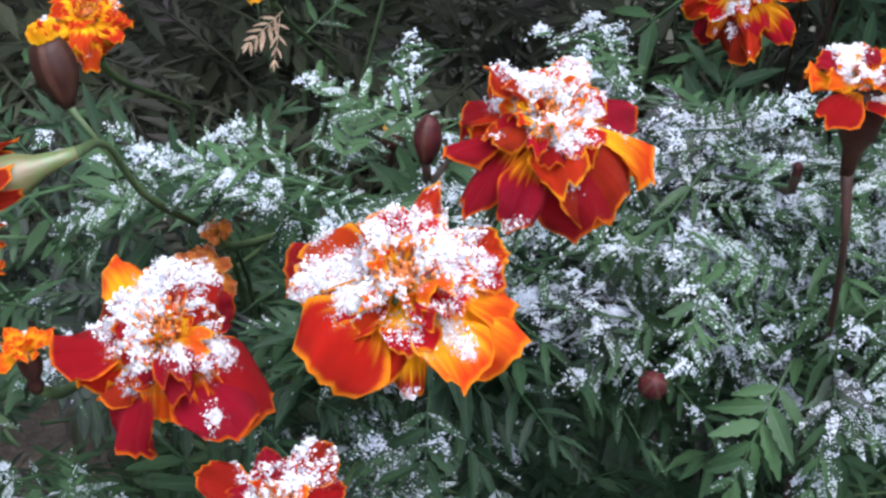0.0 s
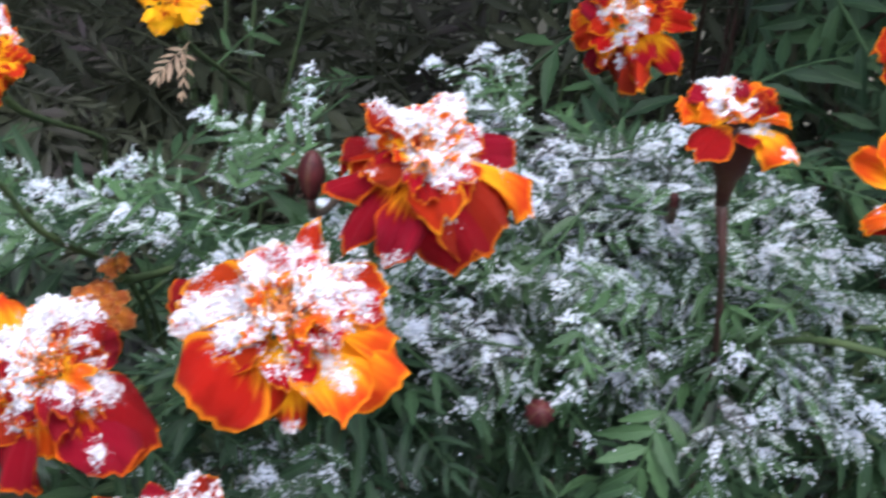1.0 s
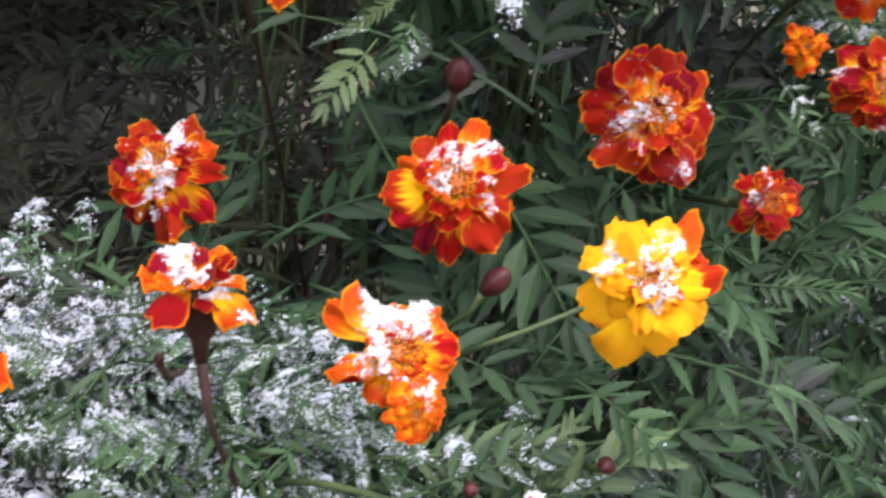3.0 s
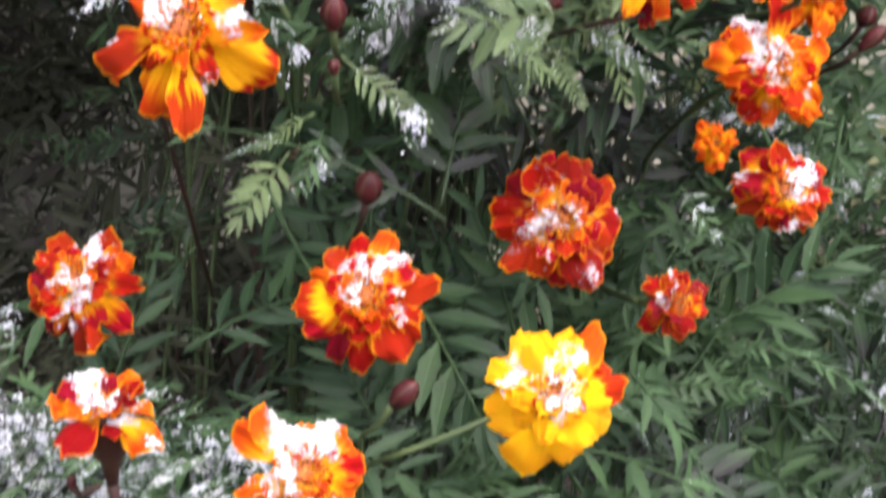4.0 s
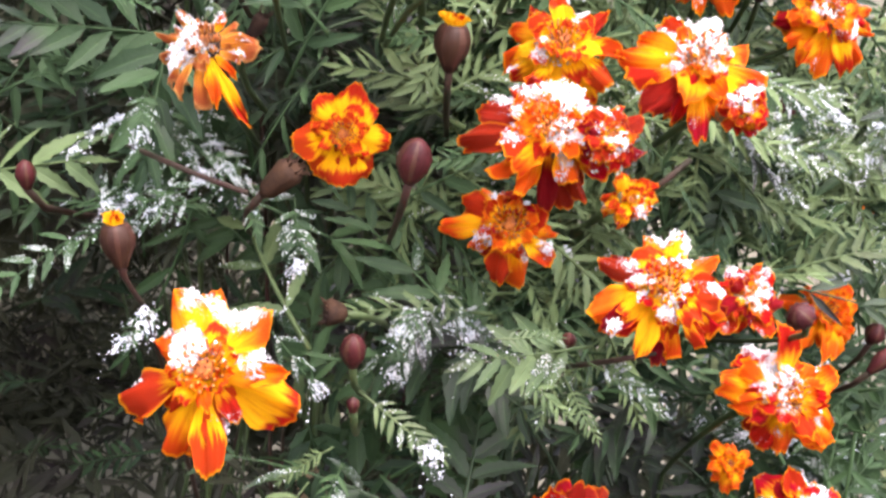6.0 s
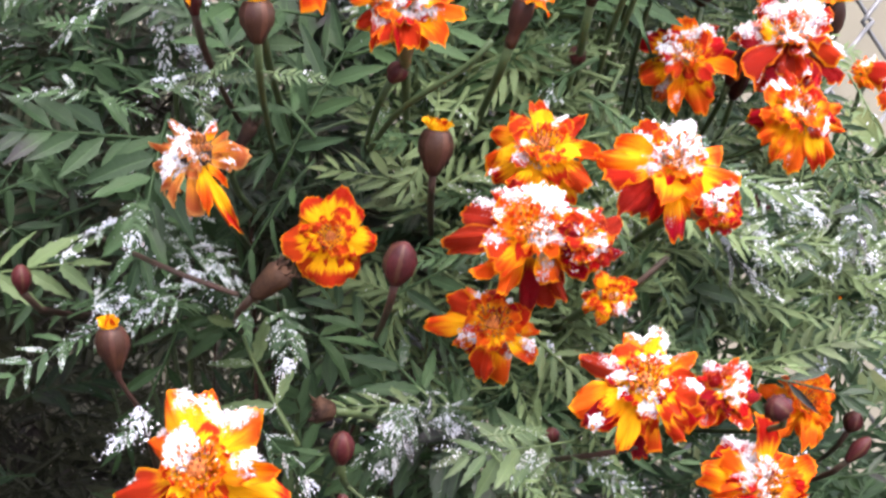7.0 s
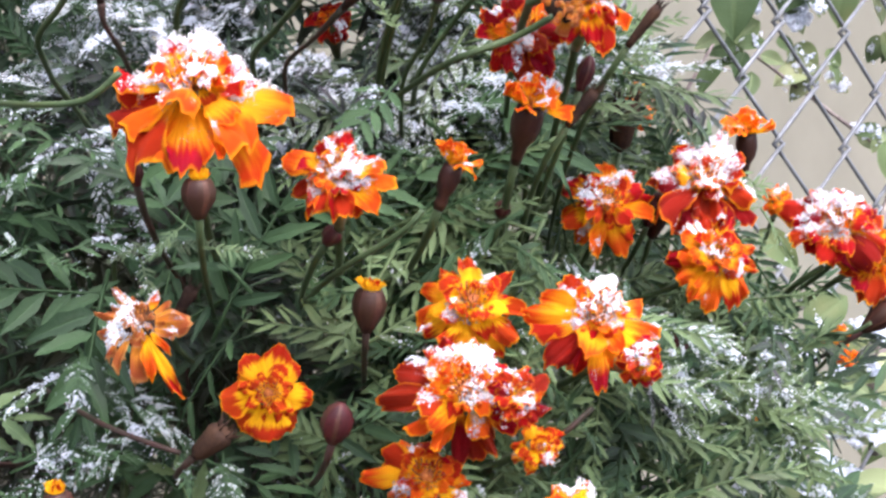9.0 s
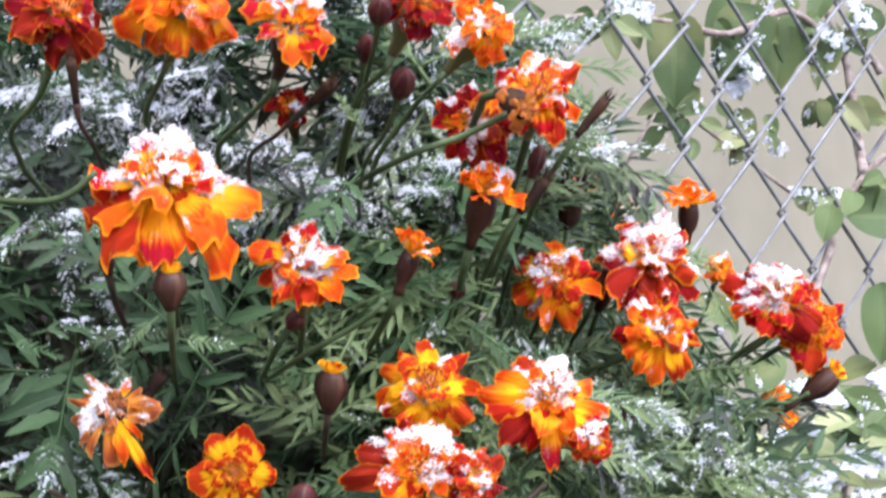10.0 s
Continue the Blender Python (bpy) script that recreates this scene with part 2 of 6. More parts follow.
def facing_frame(facing, spin=0.0):
    """Rotation whose z axis is facing and whose y axis points up as far as it can, turned by spin about z."""
    z = Vector(facing).normalized()
    y = Vector((0, 0, 1)) - z * z.z
    y = y.normalized() if y.length > 0.05 else Vector((0, 1, 0))
    x = y.cross(z).normalized()
    y = z.cross(x)
    return Matrix(((x.x, y.x, z.x), (x.y, y.y, z.y), (x.z, y.z, z.z))).to_4x4() @ Matrix.Rotation(spin, 4, "Z")


def tube(points, radii, sides=7):
    """Vertices and faces of a round, tapering tube along points, with closed ends."""
    pts = [Vector(p) for p in points]
    verts, faces = [], []
    side = Vector((1, 0, 0))
    for i, p in enumerate(pts):
        way = (pts[min(i + 1, len(pts) - 1)] - pts[max(i - 1, 0)]).normalized()
        side = (side - way * side.dot(way))
        side = side.normalized() if side.length > 1e-6 else way.orthogonal().normalized()
        up = way.cross(side)
        for k in range(sides):
            a = 2 * math.pi * k / sides
            verts.append(p + (side * math.cos(a) + up * math.sin(a)) * radii[i])
    for i in range(len(pts) - 1):
        for k in range(sides):
            a, b = i * sides + k, i * sides + (k + 1) % sides
            faces.append((a, b, b + sides, a + sides))
    faces.append(tuple(reversed(range(sides))))
    faces.append(tuple(range((len(pts) - 1) * sides, len(pts) * sides)))
    return verts, faces


def bend(a, b, c, d, n):
    """n + 1 points of a Bezier curve."""
    a, b, c, d = (Vector(p) for p in (a, b, c, d))
    out = []
    for i in range(n + 1):
        t = i / n
        s = 1 - t
        out.append(a * s**3 + b * 3 * s * s * t + c * 3 * s * t * t + d * t**3)
    return out


def lathe(profile, sides=12, rib=0.0):
    """Vertices and faces of a turned body from (radius, z) pairs; rib: depth of lengthwise ribs."""
    verts, faces = [], []
    for r, z in profile:
        for k in range(sides):
            a = 2 * math.pi * k / sides
            q = r * (1 + (rib if k % 2 else -rib))
            verts.append((q * math.cos(a), q * math.sin(a), z))
    for i in range(len(profile) - 1):
        for k in range(sides):
            a, b = i * sides + k, i * sides + (k + 1) % sides
            faces.append((a, b, b + sides, a + sides))
    faces.append(tuple(reversed(range(sides))))
    faces.append(tuple(range((len(profile) - 1) * sides, len(profile) * sides)))
    return verts, faces


TETRA = (np.array([(1, 1, 1), (-1, -1, 1), (-1, 1, -1), (1, -1, -1)], float), np.array([(0, 2, 1), (0, 1, 3), (0, 3, 2), (1, 2, 3)]))
OCTA = (
    np.array([(1, 0, 0), (-1, 0, 0), (0, 1, 0), (0, -1, 0), (0, 0, 1), (0, 0, -1)], float) * 1.25,
    np.array([(0, 2, 4), (2, 1, 4), (1, 3, 4), (3, 0, 4), (2, 0, 5), (1, 2, 5), (3, 1, 5), (0, 3, 5)]),
)


def grains(points, low, high, rng, shape=TETRA, flat=1.0):
    """Vertices and faces of many irregular ice grains or lumps of snow at points."""
    n = len(points)
    base, tri = shape
    k = len(base)
    size = low + (high - low) * rng.random((n, 1, 1)) ** 2
    local = base[None] * (0.65 + 0.6 * rng.random((n, k, 1))) + 0.13 * rng.standard_normal((n, k, 3))
    q = rng.standard_normal((n, 4))
    w, x, y, z = (q / np.linalg.norm(q, axis=1, keepdims=True)).T
    turn = np.stack([1 - 2 * (y * y + z * z), 2 * (x * y - z * w), 2 * (x * z + y * w),
                     2 * (x * y + z * w), 1 - 2 * (x * x + z * z), 2 * (y * z - x * w),
                     2 * (x * z - y * w), 2 * (y * z + x * w), 1 - 2 * (x * x + y * y)], 1).reshape(-1, 3, 3)
    verts = np.asarray(points)[:, None] + np.einsum("nij,nkj->nki", turn, local * size) * (1, 1, flat)
    faces = tri[None] + k * np.arange(n)[:, None, None]
    return verts.reshape(-1, 3), faces.reshape(-1, 3)


def quick_mesh(name, verts, faces, material, smooth=False):
    """A mesh straight from arrays, for very many triangles."""
    me = bpy.data.meshes.new(name)
    nv, nf, k = len(verts), len(faces), faces.shape[1]
    me.vertices.add(nv)
    me.vertices.foreach_set("co", np.asarray(verts, dtype=np.float32).ravel())
    me.loops.add(nf * k)
    me.loops.foreach_set("vertex_index", np.asarray(faces, dtype=np.int32).ravel())
    me.polygons.add(nf)
    me.polygons.foreach_set("loop_start", np.arange(nf, dtype=np.int32) * k)
    me.polygons.foreach_set("use_smooth", [smooth] * nf)
    me.materials.append(material)
    me.update(calc_edges=True)
    me.validate()
    return me


def ease(v, a, b):
    t = min(1.0, max(0.0, (v - a) / (b - a)))
    return t * t * (3 - 2 * t)


def hollow(x, z):
    """Where the bed opens into a dark hollow between the low front leaves and the tall growth behind."""
    left = ease(-x, 0.165, 0.195) * ease(z, 0.214, 0.232)
    middle = ease(-x, 0.10, 0.135) * ease(z, 0.282, 0.302)
    return max(left, middle) * ease(-z, -0.41, -0.36)


def bank(x, z):
    """How far back the leafy front of the bed lies, over x and height."""
    y = 0.405 + 0.06 * ease(z, 0.25, 0.31) + 0.055 * ease(z, 0.47, 0.53) + 1.05 * max(0.0, x + 0.01)
    y += 0.03 * ease(-z, -0.22, -0.14) + 0.10 * ease(-x, 0.14, 0.24) * ease(z, 0.40, 0.46)
    y += 0.09 * ease(x, -0.07, -0.04) * ease(-z, -0.268, -0.250)
    return y + 0.26 * hollow(x, z)


# ---- petals, shared by all flowers ----
PETAL_ROWS, PETAL_COLS = 9, 12


def petal_arrays(seed, curl, ruffle, lobe):
    """A ray petal of length 1 along +y: a narrow claw that opens into a broad, rounded, ruffled fan."""
    rng = random.Random(seed)
    rows, cols = PETAL_ROWS, PETAL_COLS
    ph, ph2 = rng.uniform(0, 6), rng.uniform(0, 6)
    wide = rng.uniform(0.29, 0.41)
    skew = rng.uniform(-0.10, 0.10)
    camber = rng.choice((-0.30, -0.22, 0.16, 0.26))
    lip = rng.uniform(0.02, 0.12)
    round_off = rng.uniform(0.24, 0.40)
    verts, petal, rim, faces = [], [], [], []
    for i in range(rows + 1):
        v = (i / rows) ** 0.9
        half = (0.055 + wide * ease(v, 0.02, 0.74)) * (1 - 0.10 * v**6)
        for j in range(cols + 1):
            s = 2 * j / cols - 1
            notch = lobe * math.exp(-(((s - skew * 2) / 0.2) ** 2)) + 0.032 * math.sin(8 * s + ph2) + 0.022 * math.sin(17 * s + ph)
            y = v - v**3 * (round_off * abs(s) ** 3.0 + notch)
            z = camber * s * s * half - curl * v * v - lip * max(0.0, (v - 0.7) / 0.3) ** 2
            z += ruffle * v**2.5 * math.sin(4.6 * s + ph) + 0.55 * ruffle * v**4 * math.sin(10.5 * s + ph2)
            z += 0.016 * math.sin(15 * s + ph) * v
            verts.append((s * half + skew * v * v, y, z))
            petal.append((j / cols, v))
            rim.append((min(1.0, 1.7 * min((1 - abs(s)) * half, (1 - v) * 0.9) + max(0.0, 0.3 - v)), 0))
    for i in range(rows):
        for j in range(cols):
            a = i * (cols + 1) + j
            faces.append((a, a + 1, a + cols + 2, a + cols + 1))
    return verts, faces, petal, rim


PETAL_SHAPES = [petal_arrays(k, (-0.15, 0.02, 0.20, 0.40)[k % 4], 0.075 + 0.04 * (k % 3), (0.0, 0.06, 0.02)[k % 3]) for k in range(16)]
PETAL_MESHES = {}


def petal_mesh(k, style):
    if (k, style) not in PETAL_MESHES:
        verts, faces, petal, rim = PETAL_SHAPES[k]
        me = bpy.data.meshes.new("petal")
        me.from_pydata(verts, [], faces)
        fill_uvs(me, {"petal": petal, "rim": rim})
        me.materials.append(PETALS[style])
        me.polygons.foreach_set("use_smooth", [True] * len(me.polygons))
        PETAL_MESHES[k, style] = me
    return PETAL_MESHES[k, style]


def stem_to_ground(base, way, thick, material, parent, seed, via=()):
    """A stalk that leaves a head at base along way, bends back into the bed and reaches the soil."""
    rng = random.Random(seed)
    b = Vector(base)
    w = Vector(way).normalized()
    back = max(b.y + 0.05, bank(b.x, b.z - 0.08) + 0.15) + rng.uniform(0, 0.06)
    foot = Vector((b.x - 0.03 + rng.uniform(-0.06, 0.03), back + 0.03, -0.005))
    if b.z > 0.36:
        foot.y = max(foot.y, bank(b.x, 0.30) + 0.06)
    if via:
        last = Vector(via[-1])
        foot = Vector((last.x, max(last.y + 0.03, back), -0.005))
        stops = [b, *(Vector(p) for p in via), foot]
        if b.z > 0.45:
            foot.y = last.y + 0.26
            stops.insert(-1, last + Vector((0.004, 0.12, -0.045)))
        pts = []
        for i in range(len(stops) - 1):
            p0, p1, p2, p3 = stops[max(i - 1, 0)], stops[i], stops[i + 1], stops[min(i + 2, len(stops) - 1)]
            reach = (p2 - p1).length / 3
            pts += bend(p1, p1 + (p2 - p0).normalized() * reach, p2 - (p3 - p1).normalized() * reach, p2, 5)[: 6 if i == len(stops) - 2 else 5]
        verts, faces = tube([p - Vector(parent.location) for p in pts], [thick * (0.9 + 0.3 * i / len(pts) + 0.8 * max(0.0, 1 - i / 5)) for i in range(len(pts))])
        return mesh_object("stem", verts, faces, material, parent)
    dive = 0.045 + 0.045 * ease(b.z, 0.48, 0.53)
    deep = Vector((b.x - 0.004 + rng.uniform(-0.016, 0.012), back, max(0.04, b.z - dive)))
    pts = bend(b, b + w * 0.4 * dive, deep + Vector((0, -0.03, 0.3 * dive)), deep, 8)[:-1] + bend(deep, deep + Vector((0, 0.01, -0.03)), foot + Vector((0, 0, max(0.05, 0.75 * deep.z if b.z > 0.36 else 0))), foot, 6)
    pts = [p - Vector(parent.location) for p in pts]
    n = len(pts)
    verts, faces = tube(pts, [thick * (0.85 + 0.25 * i / n + 0.8 * max(0.0, 1 - i / 5)) for i in range(n)])
    return mesh_object("stem", verts, faces, material, parent)


HEADS = []
HEAD_RINGS = ((11, 1.02, -12, 0.00), (10, 0.82, 4, 0.03), (9, 0.63, 24, 0.05), (10, 0.47, 44, 0.06), (8, 0.33, 62, 0.08))
SMALL_RINGS = ((7, 1.0, 38, 0.0), (7, 0.85, 58, 0.05), (6, 0.6, 74, 0.1))
TUFT_RINGS = ((8, 1.0, 12, 0.0), (8, 0.85, 34, 0.05), (8, 0.6, 58, 0.1))
RAGGED_RINGS = ((3, 1.15, -30, 0.0), (4, 0.6, 10, 0.05), (8, 0.42, 60, 0.05))
INNER_RINGS = ((7, 0.80, 2, 0.03), (9, 0.62, 22, 0.05), (10, 0.47, 42, 0.06), (9, 0.33, 62, 0.08))
HEART = {"red": "orange", "flame": "orange", "rust": "orange", "faded": "rust"}
STYLES = {"r": "red", "f": "flame", "o": "orange", "g": "gold", "y": "yellow", "w": "faded", "u": "rust"}


def marigold(at, facing, size, style, snow, seed, label, droop=0.0, rings=HEAD_RINGS, mixed=None, calyx=None, stem=None, outer="", via=(), inner=1.0):
    """A frosted marigold head with petals, disc, calyx, stalk and a cap of granular snow.
    outer: its outer petals one by one, as kind letter, degrees clockwise from the top and length in percent."""
    rng = random.Random(seed)
    npr = np.random.default_rng(seed)
    head = empty("marigold_flower", at, label, "flower", "marigold flowers")
    HEADS.append((Vector(at), size))
    turn = facing_frame(facing)
    up = turn.to_3x3().inverted() @ Vector((0, 0, 1))
    radius = 0.54 * size
    spots = []
    plan = []
    for word in outer.split():
        kind, values = STYLES[word[0]], [float(v) for v in word[1:].split(":")]
        plan.append((radians(90 - values[0]), values[1] / 100, -12, 0.0, kind, 0, values[2] / 100 if len(values) > 2 else 1.0))
    if outer and rings is HEAD_RINGS:
        rings = INNER_RINGS
    for ring, (count, reach, rise, high) in enumerate(rings):
        reach *= inner if outer else 1.0
        spin = rng.uniform(0, 6.28)
        for k in range(count):
            a = spin + 2 * math.pi * (k + rng.uniform(-0.35, 0.35)) / count
            plan.append((a, reach * rng.uniform(0.72, 1.1), rise + rng.uniform(-26, 26), high, (HEART.get(style, style) if rng.random() < 0.6 else "gold") if reach < 0.5 and style != "faded" and rng.random() < 0.8 else mixed if mixed and rng.random() < 0.48 else style, ring + (1 if outer else 0), 0.82 if rings is HEAD_RINGS and ring < 2 else 1.0))
    for a, reach, rise, high, kind, ring, broad in plan:
        out = Vector((math.cos(a), math.sin(a), 0))
        length = radius * reach
        tilt = radians(rise + rng.uniform(-8, 8)) - droop * max(0.0, -out.dot(up)) * (1 if ring < 2 else 0.4)
        m = Matrix.Translation(out * radius * 0.08 + Vector((0, 0, high * radius)))
        m = m @ Matrix.Rotation(a - math.pi / 2, 4, "Z") @ Matrix.Rotation(tilt, 4, "X") @ Matrix.Rotation(rng.uniform(-0.4, 0.4), 4, "Y")
        wide = rng.uniform(0.85, 1.2) * broad * 0.86
        length *= 0.93
        m = turn @ m @ Matrix.Diagonal((length * wide, length, length, 1))
        shape = rng.randrange(len(PETAL_SHAPES))
        piece("petal", petal_mesh(shape, kind), head, m)
        mm = np.array(m)
        spots.append((np.array(PETAL_SHAPES[shape][0]) @ mm[:3, :3].T + mm[:3, 3]).reshape(PETAL_ROWS + 1, PETAL_COLS + 1, 3))
    # the heart of the head: a low cushion of small tubular florets
    verts, faces = lathe([(0.02 * radius, 0.17 * radius), (0.10 * radius, 0.15 * radius), (0.16 * radius, 0.08 * radius), (0.15 * radius, 0.0)][::-1], 10, 0.12)
    for k in range(38 if size > 0.02 else 14):
        a, r = k * 2.4, 0.20 * radius * math.sqrt((k + 0.5) / 38)
        foot = Vector((math.cos(a) * r, math.sin(a) * r, 0.08 * radius))
        tip = foot * 1.45 + Vector((0, 0, rng.uniform(0.13, 0.24) * radius))
        v, f = tube([foot, foot.lerp(tip, 0.7), tip], [0.012 * radius, 0.013 * radius, 0.021 * radius], 4)
        faces += [tuple(i + len(verts) for i in q) for q in f]
        verts += v
    mesh_object("disc", [turn @ Vector(v) for v in verts], faces, RUSSET if style == "faded" else DISC, head)
    # calyx: a ribbed cup that tapers into the stalk
    long = 0.010 + 0.22 * size
    wide = 0.0032 + 0.072 * size
    if rings is SMALL_RINGS:
        long, wide = 0.55 * size, 0.20 * size
    profile = [(0.0015, -long * 1.5), (0.0019, -long * 1.25), (wide * 0.5, -long), (wide * 0.85, -long * 0.75), (wide, -long * 0.4), (wide * 0.95, -long * 0.15), (wide * 0.8, 0.05 * radius)]
    verts, faces = lathe(profile, 12, 0.05)
    mesh_object("calyx", [turn @ Vector(v) for v in verts], faces, calyx or GREEN_CALYX, head)
    away = turn.to_3x3() @ Vector((0, 0, -1))
    stem_to_ground(Vector(at) + away * long * 1.45, away, 0.0009, stem or STEM, head, seed, via)
    if snow > 0.08:
        grids = np.stack(spots)
        rise = np.gradient(grids, axis=1)
        side = np.gradient(grids, axis=2)
        normal = np.cross(side, rise)
        normal /= np.linalg.norm(normal, axis=3, keepdims=True) + 1e-12
        front = np.array(turn.to_3x3() @ Vector((0, 0, 1))) * 0.7 + np.array((0, 0, 0.8))
        normal *= np.sign(normal @ front)[..., None]
        r = np.linalg.norm(grids, axis=3) / radius
        lump = np.array([noise.noise(Vector(p) * 110 + Vector((seed, 0, 0))) + 0.4 * noise.noise(Vector(p) * 260) for p in grids.reshape(-1, 3)]).reshape(r.shape)
        weight = 0.60 * snow - 0.31 - 0.75 * r + 0.55 * grids[..., 2] / radius + 0.72 * lump + 0.30 * np.clip(normal[..., 2], -0.8, 0.8)
        weight = np.maximum(weight, (lump - 0.50) * 2.2 * snow)
        cover = np.clip(0.5 + 2.0 * weight, 0, 1.15)
        index = np.arange(r.size).reshape(r.shape)
        quads = np.stack([index[:, 2:-1, :-1], index[:, 2:-1, 1:], index[:, 3:, 1:], index[:, 3:, :-1]], -1).reshape(-1, 4)
        quads = quads[cover.ravel()[quads].max(1) > 0.3]
        if len(quads):
            lifted = (grids + normal * (0.0003 + 0.0009 * np.clip(weight, 0, 0.5)[..., None])).reshape(-1, 3)
            used, quads_used = np.unique(quads, return_inverse=True)
            me = quick_mesh("snow", lifted[used], quads_used.reshape(-1, 4), CRUST, True)
            fill_uvs(me, {"cover": np.stack([cover.ravel()[used], 0 * used], 1)})
            tagged(piece("snow", me, head, Matrix.Identity(4)), "thin crust of granular wet snow")
            corner = lifted[quads]
            area = np.linalg.norm(np.cross(corner[:, 1] - corner[:, 0], corner[:, 3] - corner[:, 0]), axis=1)
            thick = np.clip(cover.ravel()[quads].mean(1) - 0.45, 0, 0.7)
            if (thick * area).sum() > 0:
                coarse = max(1.0, (at[1] / 0.38) ** 0.8)
                parts = []
                for number, low, high, shape in ((1.5e6, 0.00016, 0.00044, OCTA), (3.0e6, 0.00009, 0.00026, TETRA)):
                    count = int(min((area * (thick > 0)).sum() * number, 2700 * (size / 0.045) ** 2) / coarse**2) + 8
                    pick = npr.choice(len(quads), count, p=thick * area / (thick * area).sum())
                    u, v = npr.random((2, count, 1))
                    q = corner[pick]
                    p = (q[:, 0] * (1 - u) + q[:, 1] * u) * (1 - v) + (q[:, 3] * (1 - u) + q[:, 2] * u) * v
                    pile = thick[pick][:, None] * npr.random((count, 1)) * 0.055 * size
                    p = p + (normal.reshape(-1, 3)[quads[pick, 0]] * 0.5 + (0, -0.1, 0.6)) * pile + npr.standard_normal((count, 3)) * 0.0002
                    parts.append(grains(p, low * coarse, high * coarse, npr, shape))
                verts = np.concatenate([v for v, _ in parts])
                faces = np.concatenate([parts[0][1], parts[1][1] + len(parts[0][0])])
                tagged(piece("snow", quick_mesh("snow", verts, faces, WET_SNOW), head, Matrix.Identity(4)), "loose grains of wet snow")
    return head


def bud(at, axis, wide, tall, kind, seed, label, via=()):
    """A closed, opening or withered marigold bud on its stalk."""
    head = empty("marigold_bud", at, label, "flower bud", "marigold buds")
    rng = random.Random(seed)
    turn = facing_frame(axis, rng.uniform(0, 6))
    skin = {"closed": BUD, "opening": CALYX, "withered": WITHERED}[kind]
    h = tall / 2
    w = wide / 2
    if kind == "opening":
        profile = [(0.0014, -h * 1.2), (w * 0.55, -h * 0.85), (w * 0.95, -h * 0.3), (w, h * 0.1), (w * 0.86, h * 0.45), (w * 0.68, h * 0.66)]
    elif kind == "withered":
        profile = [(0.001, -h * 1.1), (w * 0.6, -h * 0.8), (w * 0.8, 0.0), (w * 0.95, h * 0.6), (w * 0.7, h * 0.95), (w * 0.3, h * 0.8)]
    else:
        profile = [(0.0012, -h * 1.1), (w * 0.6, -h * 0.8), (w * 0.95, -h * 0.3), (w, h * 0.15), (w * 0.75, h * 0.65), (w * 0.35, h * 0.95), (w * 0.08, h * 1.02)]
    verts, faces = lathe(profile, 20, 0.10)
    cup = mesh_object("calyx", [turn @ Vector(v) for v in verts], faces, skin, head)
    cup.data.materials.append(STRIPE)
    cup.data.polygons.foreach_set("material_index", [1 if k % 4 == seed % 4 and kind != "withered" else 0 for k in range(len(faces))])
    if kind == "opening":
        for k in range(13):
            a = k * 2.4
            m = turn @ Matrix.Translation((math.cos(a) * w * 0.45, math.sin(a) * w * 0.42, h * 0.46)) @ Matrix.Rotation(a - math.pi / 2, 4, "Z")
            m = m @ Matrix.Rotation(radians(92 + rng.uniform(-12, 18)), 4, "X") @ Matrix.Diagonal((h * 0.62, h * rng.uniform(0.5, 0.72), h * 0.5, 1))
            piece("petal", petal_mesh(k % 12, "yellow" if k % 3 else "gold"), head, m)
    if kind == "withered":
        for k in range(11):
            a = k * 2.4
            out = Vector((math.cos(a), math.sin(a), 0)) * w * 0.5
            verts, faces = tube([turn @ (out + Vector((0, 0, h * 0.7))), turn @ (out * 1.6 + Vector((0, 0, h * 1.1))), turn @ (out * rng.uniform(0.8, 2.6) + Vector((0, 0, h * rng.uniform(1.2, 1.6))))], [w * 0.11, w * 0.07, w * 0.02], 5)
            mesh_object("dry_petal", verts, faces, WITHERED, head)
    away = turn.to_3x3() @ Vector((0, 0, -1))
    stem_to_ground(Vector(at) + away * h * 1.15, away, 0.0007, PURPLE_STEM if seed % 5 < 2 else STEM, head, seed, via)
    return head


